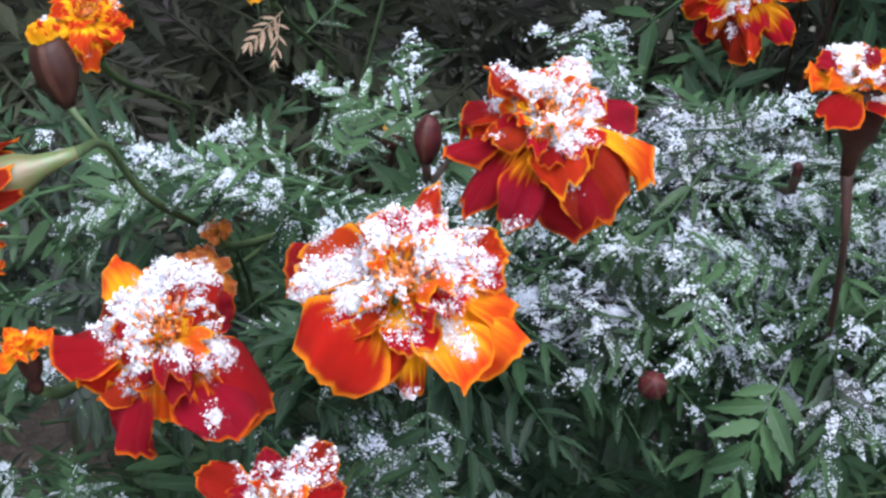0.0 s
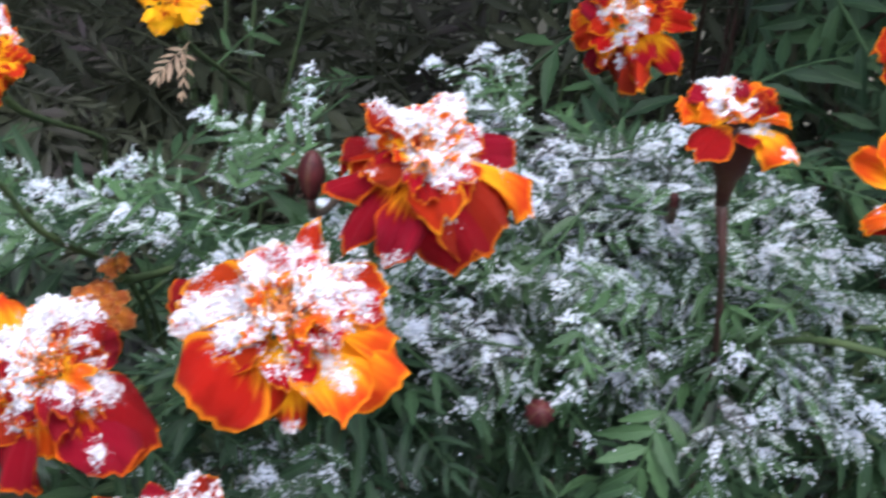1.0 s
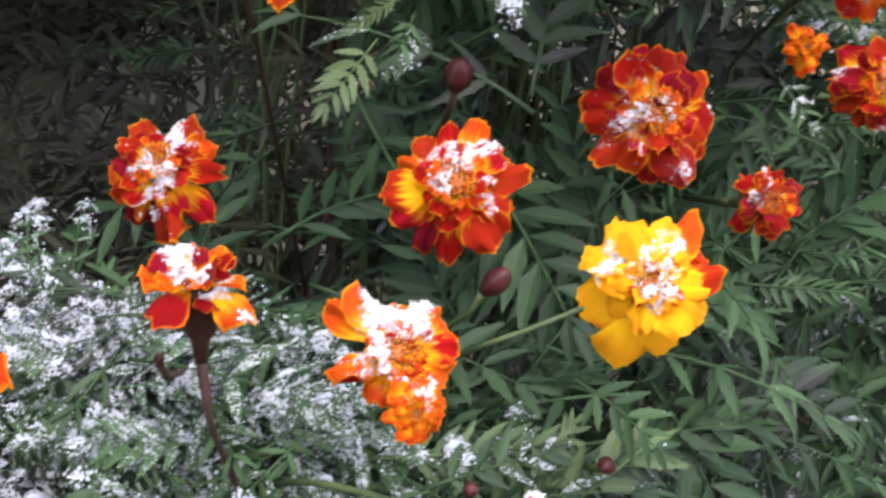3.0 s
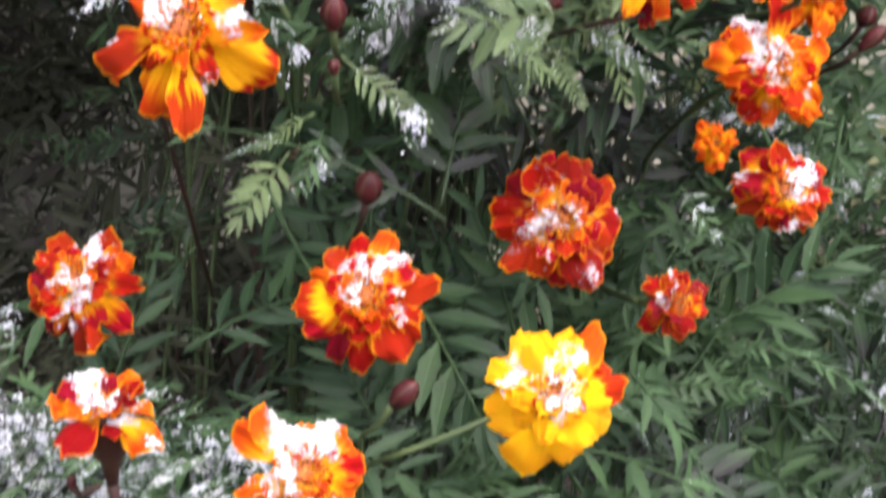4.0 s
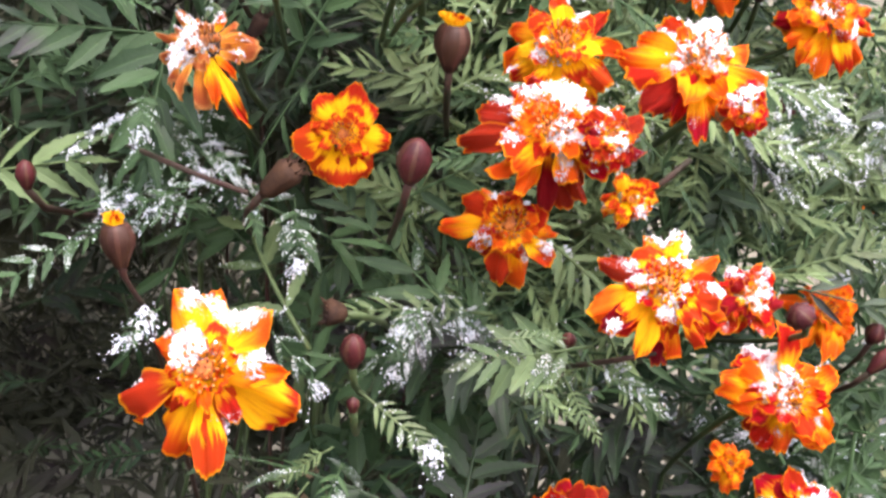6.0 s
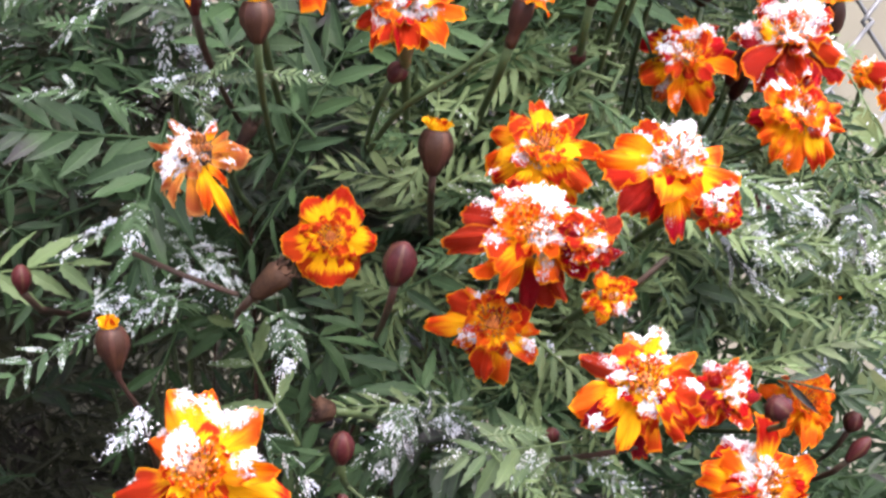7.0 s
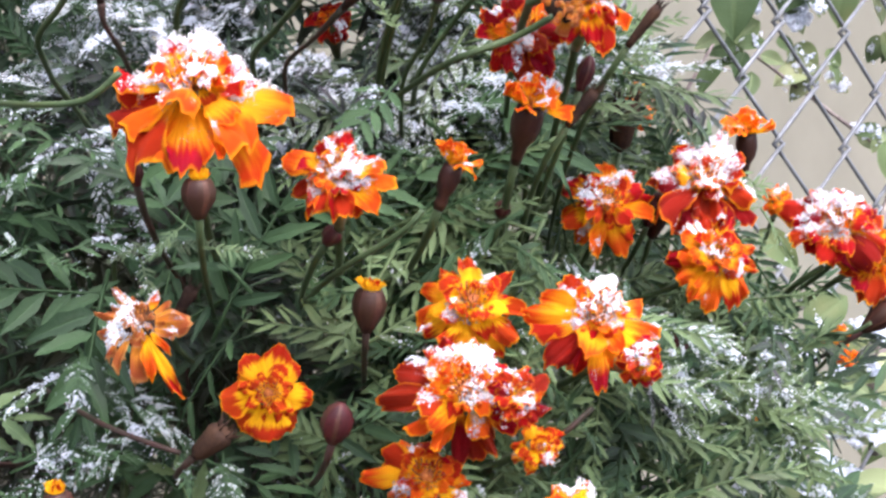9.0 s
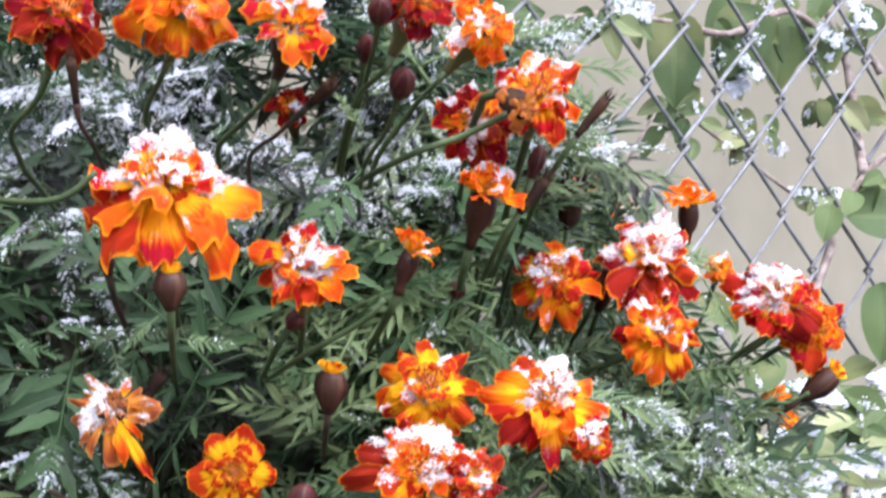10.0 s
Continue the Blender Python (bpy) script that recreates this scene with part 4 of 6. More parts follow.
marigold((0.2158, 0.9185, 0.4292), (-0.08, -0.86, 0.51), 0.0181, "orange", 0.2, 71, "bright orange ruffled marigold dusted with snow grains")

# ---- buds ----
bud((-0.2207, 0.3744, 0.2731), (0.03, -0.10, 0.99), 0.0061, 0.0110, "closed", 501, "closed dark purple-red marigold bud on a thin stalk")
bud((-0.1650, 0.3810, 0.2176), (0.11, -0.79, 0.60), 0.0070, 0.0080, "closed", 502, "closed dark purple-red marigold bud on a thin stalk")
bud((-0.3185, 0.4014, 0.2741), (-0.29, -0.14, 0.95), 0.0106, 0.0191, "opening", 503, "opening marigold bud showing an orange tip", via=((-0.3087, 0.4021, 0.2570), (-0.2982, 0.4134, 0.2394), (-0.2918, 0.4929, 0.1891)))
bud((-0.0595, 0.4180, 0.2839), (0.63, -0.28, 0.72), 0.0061, 0.0094, "closed", 504, "closed dark purple-red marigold bud on a thin stalk", via=((-0.0662, 0.4216, 0.2741), (-0.0715, 0.4341, 0.2642)))
bud((-0.0711, 0.4660, 0.3279), (0.13, -0.52, 0.84), 0.0076, 0.0109, "closed", 505, "closed dark purple-red marigold bud on a thin stalk")
bud((-0.1352, 0.4041, 0.4114), (-0.10, -0.20, 0.97), 0.0081, 0.0120, "opening", 506, "opening marigold bud showing an orange tip", via=((-0.1340, 0.4080, 0.4014), (-0.1316, 0.4300, 0.3878)))
bud((-0.0797, 0.4395, 0.3797), (0.05, -0.41, 0.91), 0.0066, 0.0095, "closed", 507, "closed dark purple-red marigold bud on a thin stalk")
bud((-0.0786, 0.4220, 0.3686), (-0.00, -0.41, 0.91), 0.0032, 0.0038, "closed", 508, "closed dark purple-red marigold bud on a thin stalk")
bud((-0.0227, 0.4408, 0.3831), (-0.01, -0.71, 0.71), 0.0040, 0.0048, "closed", 509, "closed dark purple-red marigold bud on a thin stalk")
bud((-0.0548, 0.4516, 0.4615), (0.10, -0.21, 0.97), 0.0094, 0.0138, "opening", 510, "opening marigold bud showing an orange tip")
bud((-0.0639, 0.4168, 0.4311), (0.20, -0.42, 0.88), 0.0083, 0.0119, "closed", 511, "closed dark purple-red marigold bud on a thin stalk")
bud((-0.0980, 0.3908, 0.4915), (-0.00, -0.21, 0.98), 0.0084, 0.0111, "opening", 512, "opening marigold bud showing an orange tip")
bud((-0.0112, 0.5072, 0.4905), (0.20, -0.52, 0.83), 0.0054, 0.0057, "closed", 513, "closed dark purple-red marigold bud on a thin stalk")
bud((-0.0653, 0.4451, 0.4815), (0.52, -0.43, 0.74), 0.0056, 0.0062, "closed", 514, "closed dark purple-red marigold bud on a thin stalk")
bud((-0.1182, 0.4265, 0.4983), (-0.11, -0.31, 0.94), 0.0043, 0.0065, "closed", 515, "closed dark purple-red marigold bud on a thin stalk")
bud((-0.1698, 0.4550, 0.4241), (-0.01, -0.32, 0.95), 0.0054, 0.0078, "closed", 516, "closed dark purple-red marigold bud on a thin stalk")
bud((0.0617, 0.5919, 0.4425), (0.31, -0.43, 0.85), 0.0077, 0.0109, "closed", 517, "closed dark purple-red marigold bud on a thin stalk")
bud((0.0530, 0.5936, 0.4925), (0.36, -0.11, 0.93), 0.0070, 0.0128, "closed", 518, "closed dark purple-red marigold bud on a thin stalk")
bud((0.0438, 0.4654, 0.3874), (-0.51, -0.60, 0.61), 0.0083, 0.0077, "closed", 519, "closed dark purple-red marigold bud on a thin stalk")
bud((0.0891, 0.5516, 0.3618), (0.63, -0.22, 0.74), 0.0054, 0.0105, "closed", 520, "closed dark purple-red marigold bud on a thin stalk")
bud((0.1503, 0.6248, 0.4518), (0.76, -0.17, 0.62), 0.0100, 0.0187, "opening", 521, "opening marigold bud showing an orange tip")
bud((-0.0353, 0.4147, 0.5479), (0.15, -0.83, 0.53), 0.0071, 0.0120, "closed", 522, "closed dark purple-red marigold bud on a thin stalk", via=((-0.0371, 0.4250, 0.5413), (-0.0382, 0.4400, 0.5375), (-0.0441, 0.4800, 0.5269)))
bud((-0.0425, 0.3953, 0.5650), (0.04, -0.90, 0.43), 0.0065, 0.0108, "closed", 523, "closed dark purple-red marigold bud on a thin stalk", via=((-0.0431, 0.4100, 0.5580), (-0.0456, 0.4400, 0.5474), (-0.0504, 0.4800, 0.5269)))
bud((-0.0444, 0.4358, 0.5609), (0.08, -0.76, 0.65), 0.0051, 0.0100, "closed", 524, "closed dark purple-red marigold bud on a thin stalk", via=((-0.0454, 0.4450, 0.5530), (-0.0494, 0.4700, 0.5367), (-0.0510, 0.4900, 0.5258)))
bud((0.1061, 0.6285, 0.3598), (0.31, -0.43, 0.85), 0.0075, 0.0087, "closed", 525, "closed dark purple-red marigold bud on a thin stalk")
bud((-0.0979, 0.4238, 0.4254), (0.72, -0.30, 0.62), 0.0076, 0.0118, "withered", 526, "withered brown marigold seed head")
bud((-0.1055, 0.4352, 0.4635), (0.52, -0.22, 0.83), 0.0042, 0.0089, "withered", 527, "withered brown marigold seed head")
bud((0.0303, 0.4798, 0.5460), (0.59, -0.26, 0.76), 0.0038, 0.0155, "withered", 528, "withered brown marigold seed head")
bud((0.0099, 0.4723, 0.5201), (0.59, -0.26, 0.76), 0.0042, 0.0135, "withered", 529, "withered brown marigold seed head")
bud((-0.0579, 0.4073, 0.5442), (0.41, -0.86, 0.30), 0.0039, 0.0155, "withered", 530, "withered brown marigold seed head", via=((-0.0688, 0.4300, 0.5362), (-0.0795, 0.4700, 0.5297)))
bud((-0.1233, 0.3930, 0.5460), (-0.05, -0.55, 0.83), 0.0029, 0.0127, "withered", 531, "withered brown marigold seed head", via=((-0.1227, 0.4000, 0.5355), (-0.1209, 0.4200, 0.5302)))
bud((0.0409, 0.5899, 0.5238), (0.09, -0.22, 0.97), 0.0120, 0.0190, "withered", 532, "withered brown marigold seed head")
bud((0.0122, 0.4818, 0.5316), (0.29, -0.23, 0.93), 0.0053, 0.0107, "closed", 533, "closed dark purple-red marigold bud on a thin stalk")
bud((0.0566, 0.6096, 0.4889), (0.18, -0.33, 0.93), 0.0077, 0.0141, "closed", 534, "closed dark purple-red marigold bud on a thin stalk")
bud((-0.1388, 0.3816, 0.2733), (0.01, -0.32, 0.95), 0.0023, 0.0030, "closed", 535, "closed dark purple-red marigold bud on a thin stalk")
bud((-0.0643, 0.3948, 0.2367), (0.02, -0.53, 0.85), 0.0041, 0.0037, "closed", 536, "closed dark purple-red marigold bud on a thin stalk")
bud((-0.0272, 0.4355, 0.2274), (0.35, -0.53, 0.77), 0.0052, 0.0043, "closed", 537, "closed dark purple-red marigold bud on a thin stalk")
bud((-0.1985, 0.4400, 0.2679), (0.01, -0.32, 0.95), 0.0060, 0.0086, "closed", 538, "closed dark purple-red marigold bud on a thin stalk")
bud((-0.0850, 0.4466, 0.3887), (-0.95, -0.30, 0.10), 0.0078, 0.0059, "withered", 539, "withered brown marigold seed head")
bud((-0.2483, 0.4850, 0.2411), (0.06, -0.40, 0.91), 0.0065, 0.0081, "opening", 540, "opening marigold bud showing an orange tip")

# ---- foliage of the bed ----
ROOTS = [(-0.34, 0.78), (-0.20, 0.80), (-0.07, 0.72), (0.07, 0.78), (0.20, 0.92), (-0.13, 0.76)]
PLANTS = []
for n, (rx, ry) in enumerate(ROOTS):
    plant = empty("marigold_plant", (rx, ry, 0), "bushy marigold plant with dark green feathery leaves", "plant", "marigold plants")
    rng = random.Random(40 + n)
    for k in range(9):
        tip = Vector((rng.uniform(-0.12, 0.12), rng.uniform(0.02, 0.14), rng.uniform(0.18, 0.52 - 0.25 * max(0, rx))))
        verts, faces = tube(bend((0, 0, -0.005), (tip.x * 0.2, tip.y * 0.2, tip.z * 0.5), (tip.x * 0.7, tip.y * 0.7, tip.z * 0.7), tip, 7), [0.0014 - 0.0001 * i for i in range(8)], 6)
        mesh_object("branch", verts, faces, STEM, plant)
    PLANTS.append(plant)


def crest(x):
    """The height of the bed's upper edge over x."""
    return float(np.interp(x, (-0.05, 0.0, 0.03, 0.08, 0.125, 0.17, 0.25, 0.45), (0.67, 0.60, 0.57, 0.535, 0.485, 0.40, 0.31, 0.25)))


def leaf_pose(at, along, face, scale):
    """The pose of a leaf whose base is at a place, with its tip towards along and its upper side towards face."""
    z = Vector(face).normalized()
    y = Vector(along) - z * z.dot(Vector(along))
    y = y.normalized() if y.length > 0.05 else z.orthogonal().normalized()
    x = y.cross(z)
    m = Matrix(((x.x, y.x, z.x), (x.y, y.y, z.y), (x.z, y.z, z.z))).to_4x4()
    return Matrix.Translation(at) @ m @ Matrix.Diagonal((scale, scale, scale, 1))


def hides_head(m):
    """Whether a leaf would stand before a flower head."""
    places = (m.translation, m @ Vector((0, 0.026, 0)), m @ Vector((0, 0.052, 0)))
    return any((h.x - p.x) ** 2 + (h.z - p.z) ** 2 < (0.5 * size + 0.009) ** 2 and p.y < h.y + 0.04 for p in places for h, size in HEADS)


def front_leaves(count, seed, left, right, low, high, near, deep):
    """Leaves lying out flat over the low open front of the bed."""
    rng = random.Random(seed)
    out = []
    while len(out) < count:
        x = rng.uniform(left, right)
        z = rng.uniform(low, high) + 0.03 * ease(x, -0.20, -0.15)
        face = (rng.gauss(0, 0.35), -0.45 + rng.gauss(0, 0.25), 0.9)
        a = radians(rng.uniform(-20, 200))
        m = leaf_pose((x, near + deep * rng.random() + 0.3 * max(0.0, z - 0.2), z), (math.cos(a), -0.4, 0.5 * math.sin(a)), face, rng.uniform(0.55, 0.9))
        if not hides_head(m):
            out.append((0.0, m, rng.randrange(len(LEAVES))))
    return out


def scatter_leaves(count, seed, deep, power, left, right, large=1.0, low=0.03, high=0.72, fine=False):
    """Poses for leaves: most near the front of the bed, thinning out behind, their upper sides up and outwards."""
    rng = random.Random(seed)
    out = []
    while len(out) < count:
        x, z = rng.uniform(left, right), rng.uniform(low, high)
        if z > crest(x) + rng.uniform(-0.05, 0.02):
            continue
        depth = rng.random() ** power * deep
        y = bank(x, z) + 0.02 + depth + (0.30 if large == 1.7 else 0.16 if large == 1.3 else 0.07 if large > 1.0 else 0.0)
        gloom = hollow(x, z)
        if large == 1.0 and rng.random() < 0.95 * gloom:
            continue
        face = (rng.gauss(0, 0.45), -0.65 + rng.gauss(0, 0.35), 0.7 - 0.28 * ease(-x, 0.04, 0.10) * ease(z, 0.30, 0.36) + rng.gauss(0, 0.3))
        a = rng.gauss(90, 80)
        along = (math.cos(radians(a)), -0.35, math.sin(radians(a)) - 0.1)
        m = leaf_pose((x, y, z), along, face, rng.uniform(0.68, 1.1) * min(large, 1.3))
        tip = m @ Vector((0, 0.052, 0))
        if large == 1.0 and hollow(tip.x, tip.z - 0.02) > 0.4 and tip.y < bank(tip.x, tip.z - 0.02) - 0.03 and rng.random() < 0.985:
            continue
        if hides_head(m):
            continue
        out.append((depth, m, rng.randrange(10, 14) if fine else rng.randrange(len(LEAVES))))
    return sorted(out, key=lambda row: row[0])


# where snow lies thick on the low leaves at the front of the bed: x, height and reach
SNOW_PATCHES = (
    (-0.258, 0.245, 0.013), (-0.291, 0.237, 0.011), (-0.320, 0.218, 0.007), (-0.236, 0.267, 0.007), (-0.199, 0.224, 0.011),
    (-0.157, 0.223, 0.011), (-0.148, 0.270, 0.009), (-0.165, 0.260, 0.009), (-0.183, 0.280, 0.007), (-0.134, 0.246, 0.011),
    (-0.121, 0.236, 0.010), (-0.121, 0.205, 0.008), (-0.223, 0.182, 0.008), (-0.255, 0.167, 0.009), (-0.328, 0.150, 0.008),
    (-0.280, 0.207, 0.006), (-0.175, 0.276, 0.007), (-0.190, 0.253, 0.008), (-0.167, 0.250, 0.010), (-0.114, 0.245, 0.011),
    (-0.164, 0.223, 0.008), (-0.147, 0.233, 0.008), (-0.067, 0.231, 0.009), (-0.120, 0.265, 0.007), (-0.154, 0.271, 0.006),
    (-0.135, 0.218, 0.007), (-0.114, 0.223, 0.008), (-0.141, 0.237, 0.008), (-0.152, 0.259, 0.007),
)


# and on the tall growth: along the crest and down its shaded side
CREST_PATCHES = (
    (-0.155, 0.533, 0.011), (-0.137, 0.562, 0.011), (-0.116, 0.556, 0.010), (-0.091, 0.568, 0.010), (-0.081, 0.544, 0.011),
    (-0.056, 0.545, 0.010), (-0.048, 0.560, 0.009), (-0.030, 0.541, 0.009), (-0.069, 0.527, 0.009), (-0.040, 0.523, 0.009),
    (-0.018, 0.525, 0.008), (-0.152, 0.507, 0.009), (-0.143, 0.442, 0.007), (-0.139, 0.420, 0.007), (-0.150, 0.480, 0.005),
    (-0.155, 0.516, 0.007), (-0.160, 0.413, 0.005), (-0.122, 0.531, 0.006), (-0.054, 0.389, 0.006), (0.056, 0.455, 0.006),
)


def snowiness(p):
    """How much snow lies on the bed at a place: thick in patches, thin elsewhere."""
    patches = SNOW_PATCHES if p[2] < 0.33 else CREST_PATCHES
    thick = max(1.1 * math.exp(-(((p[0] - x) / reach) ** 2) - 1.2 * ((p[2] - z) / reach) ** 2) for x, z, reach in patches)
    low = 0.10 * ease(-p[0], 0.07, 0.10) * ease(-p[2], -0.28, -0.25)
    high = ease(p[2], 0.505, 0.55) * ease(-p[0], -0.09, -0.03)
    right = ease(p[0], -0.035, 0.05) * ease(p[2], 0.38, 0.46) + 0.9 * ease(p[0], 0.05, 0.12) * ease(-p[2], -0.44, -0.38)
    return 0.16 + thick + low + 0.5 * high + 0.70 * right


def snowy_tufts(patches, seed, each):
    """Tufts of small leaves that stand out of the bed and carry most of a patch's snow."""
    rng = random.Random(seed)
    out = []
    for x0, z0, reach in patches:
        for n in range(max(3, round(each * reach / 0.009))):
            x, z = x0 + rng.gauss(0, 0.55) * reach, z0 + rng.gauss(0, 0.5) * reach - 0.004
            y = (0.408 + 0.6 * max(0.0, z - 0.24) if z < 0.33 else bank(x, z) + 0.008) + rng.uniform(0, 0.022)
            a = radians(rng.gauss(90, 62))
            m = leaf_pose((x, y, z), (math.cos(a), -0.35, 0.9 * math.sin(a)), (rng.gauss(0, 0.35), -0.55 + rng.gauss(0, 0.2), 0.8), rng.uniform(0.34, 0.62))
            if not hides_head(m):
                out.append((0.0, m, rng.randrange(14)))
    return out


all_leaves = scatter_leaves(2000, 5, 0.15, 1.5, -0.45, 0.40)
near, far = all_leaves[:250], all_leaves[250:] + front_leaves(160, 31, -0.35, -0.10, 0.190, 0.238, 0.405, 0.05) + scatter_leaves(150, 41, 0.04, 1.0, -0.18, 0.04, 1.0, 0.51, 0.68, True) + scatter_leaves(170, 8, 0.05, 1.0, -0.09, 0.10, 1.0, 0.43, 0.68, True) + scatter_leaves(110, 72, 0.25, 0.8, -0.02, 0.14, 1.0, 0.20, 0.36)
shared = {(k, mat): leaf_mesh(k, mat) for k in range(len(LEAVES)) for mat in (LEAF, YOUNG)}
flakes, specks, lumps, crusts, covers = [], [], [], [], []
npr = np.random.default_rng(3)


def settle_snow(m, k, share, dense=24, heap=4.0):
    """Snow that clings to whole leaflets: a thin ragged crust with grains, irregular heaps lying across it, and a few grains beside."""
    mm = np.array(m)
    up = mm[:3, 2] / np.linalg.norm(mm[:3, 2])
    sheet = (LEAVES[k][0] @ mm[:3, :3].T + mm[:3, 3])[28:].reshape(-1, LEAF_SEGS + 1, 3, 3)
    sheet = sheet[:, ::2]
    count = len(sheet)
    middle = sheet[:, 2, 1]
    lump = np.array([0.8 * noise.noise(Vector(p) * 38) + 0.35 * noise.noise(Vector(p) * 160) for p in middle])
    heavy = lump - 0.55 + 1.02 * share + 0.16 * npr.standard_normal(count)
    keep = heavy > 0.0
    if keep.any():
        own, load = sheet[keep], np.clip(0.6 + 1.4 * heavy[keep], 0.6, 1.1)
        rib = own[:, :, 1:2]
        wider = rib + (own - rib) * (0.8 + 0.5 * npr.random(own.shape[:3] + (1,)))
        wider[:, :, 1] += up * 0.0007
        wider += up * 0.0003 + npr.standard_normal(wider.shape) * 0.00012
        crusts.append(wider)
        covers.append(0.86 * (load[:, None, None] * (0.5 + 0.6 * npr.random(own.shape[:2] + (1,))) * np.ones(3)))
        number = max(3, int(0.22 * dense * len(own) * float(np.linalg.norm(mm[:3, 1]))))
        pick = npr.choice(len(own), number, p=load / load.sum())
        t, side = npr.random(number) * 4.999, npr.uniform(-1, 1, number)
        row, part = t.astype(int), (t % 1)[:, None]
        edge = np.where(side < 0, 0, 2)
        a = own[pick, row, 1] * (1 - part) + own[pick, row + 1, 1] * part
        b = own[pick, row, edge] * (1 - part) + own[pick, row + 1, edge] * part
        p = a + (b - a) * np.abs(side)[:, None]
        p += up * (npr.random((number, 1)) * 0.0012 * load[pick][:, None]) + (0, 0, 0.0003) + npr.standard_normal((number, 3)) * 0.00035
        half = number // 2
        flakes.append(p[:half])
        lumps.append(p[half:])
    for n in range(npr.poisson(max(0.0, share - 0.12) * heap)):
        leaflet = npr.integers(count)
        start = sheet[leaflet, 2, 1]
        if noise.noise(Vector(start) * 38) + 0.3 * npr.standard_normal() < 0.30 - 0.75 * share:
            continue
        along = sheet[leaflet, 4, 1] - sheet[leaflet, 1, 1]
        along = along / (np.linalg.norm(along) + 1e-9) + 0.5 * npr.standard_normal(3)
        along -= up * (along @ up)
        along /= np.linalg.norm(along) + 1e-9
        across = np.cross(up, along)
        number = int(npr.integers(40, 120))
        size = 0.0011 + 0.000010 * number
        u, v = npr.standard_normal((2, number, 1))
        u, v = u + 0.5 * np.sin(2.5 * v), v * 0.52 + 0.35 * np.sin(2.2 * u + n)
        high = np.exp(-0.5 * (u * u + 2 * v * v)) * (0.0005 + 0.00001 * number) * npr.random((number, 1))
        p = start + size * (along * u + across * v) + up * (high + 0.0004) - (0, 0, 0.0007) * u * u + npr.standard_normal((number, 3)) * 0.0002
        flakes.append(p[: 3 * number // 5])
        lumps.append(p[3 * number // 5 :])
    spare = sheet[~keep][:, 1:5].reshape(-1, 3)
    specks.append(spare[npr.random(len(spare)) < 0.015] + up * 0.0003)


for n, (_, m, k) in enumerate(near):
    at = m.translation
    plant = min(PLANTS, key=lambda q: (q.location.x - at.x) ** 2 + 0.2 * (q.location.y - at.y) ** 2)
    young = noise.noise(at * 9) > 0.15
    piece("leaf", shared[k, YOUNG if young else LEAF], plant, Matrix.Translation(-plant.location) @ m)
    settle_snow(m, k, snowiness(at))



def sprig(at, along, face, scale, k, young, snow):
    """A leaf set out by hand on the nearest plant."""
    m = leaf_pose(at, along, face, scale)
    plant = min(PLANTS, key=lambda q: (q.location.x - at[0]) ** 2 + 0.2 * (q.location.y - at[1]) ** 2)
    piece("leaf", shared[k, YOUNG if young else LEAF], plant, Matrix.Translation(-plant.location) @ m)
    settle_snow(m, k, 0.22 + 0.70 * snow if snow > 0.3 else 0.3 * snow, 26, 2.4)




def twig(points, thick, purple):
    """A bare side shoot of the nearest plant."""
    pts = [Vector(p) for p in points]
    plant = min(PLANTS, key=lambda q: (q.location.x - pts[0].x) ** 2)
    path = []
    for i in range(len(pts) - 1):
        p0, p1, p2, p3 = pts[max(i - 1, 0)], pts[i], pts[i + 1], pts[min(i + 2, len(pts) - 1)]
        path += bend(p1, p1 + (p2 - p0) / 6, p2 - (p3 - p1) / 6, p2, 5)[: 6 if i == len(pts) - 2 else 5]
    verts, faces = tube([p - plant.location for p in path], [thick] * len(path))
    mesh_object("branch", verts, faces, PURPLE_STEM if purple else STEM, plant)


def dry_sprig(at, along, face, scale, k):
    """A dead, straw-coloured leaf caught among the others."""
    plant = min(PLANTS, key=lambda q: abs(q.location.x - at[0]))
    piece("leaf", leaf_mesh(k, STRAW), plant, Matrix.Translation(-plant.location) @ leaf_pose(at, along, face, scale))


twig(((-0.0144, 0.5447, 0.4032), (-0.0099, 0.4754, 0.4158), (-0.0010, 0.4557, 0.4217), (0.0102, 0.4543, 0.4312)), 0.00086, True)
twig(((-0.1663, 0.5469, 0.4323), (-0.1344, 0.4564, 0.4290), (-0.1198, 0.4411, 0.4249), (-0.1074, 0.4378, 0.4210)), 0.00079, True)
twig(((-0.0236, 0.5021, 0.3654), (-0.0130, 0.4328, 0.3789), (-0.0010, 0.4231, 0.3830)), 0.00079, True)
twig(((-0.1314, 0.4647, 0.2011), (-0.1076, 0.3932, 0.2379), (-0.0902, 0.3749, 0.2439), (-0.0715, 0.3649, 0.2427)), 0.00094, False)
twig(((-0.0776, 0.4779, 0.2368), (-0.0655, 0.4236, 0.2632), (-0.0512, 0.4164, 0.2718), (-0.0367, 0.4188, 0.2777)), 0.00079, False)
twig(((-0.1642, 0.4476, 0.5196), (-0.1396, 0.3953, 0.5140), (-0.1250, 0.3840, 0.5142), (-0.1160, 0.3800, 0.5205)), 0.00086, False)
twig(((-0.0471, 0.4973, 0.5244), (-0.0327, 0.4356, 0.5292), (-0.0151, 0.4289, 0.5354), (-0.0048, 0.4198, 0.5403)), 0.00101, False)
twig(((0.1264, 0.7257, 0.4254), (0.1253, 0.6248, 0.4429), (0.1339, 0.6140, 0.4448), (0.1403, 0.6103, 0.4488)), 0.00086, False)
twig(((0.0445, 0.6015, 0.4581), (0.0581, 0.5901, 0.4628), (0.0700, 0.5838, 0.4694)), 0.00101, False)
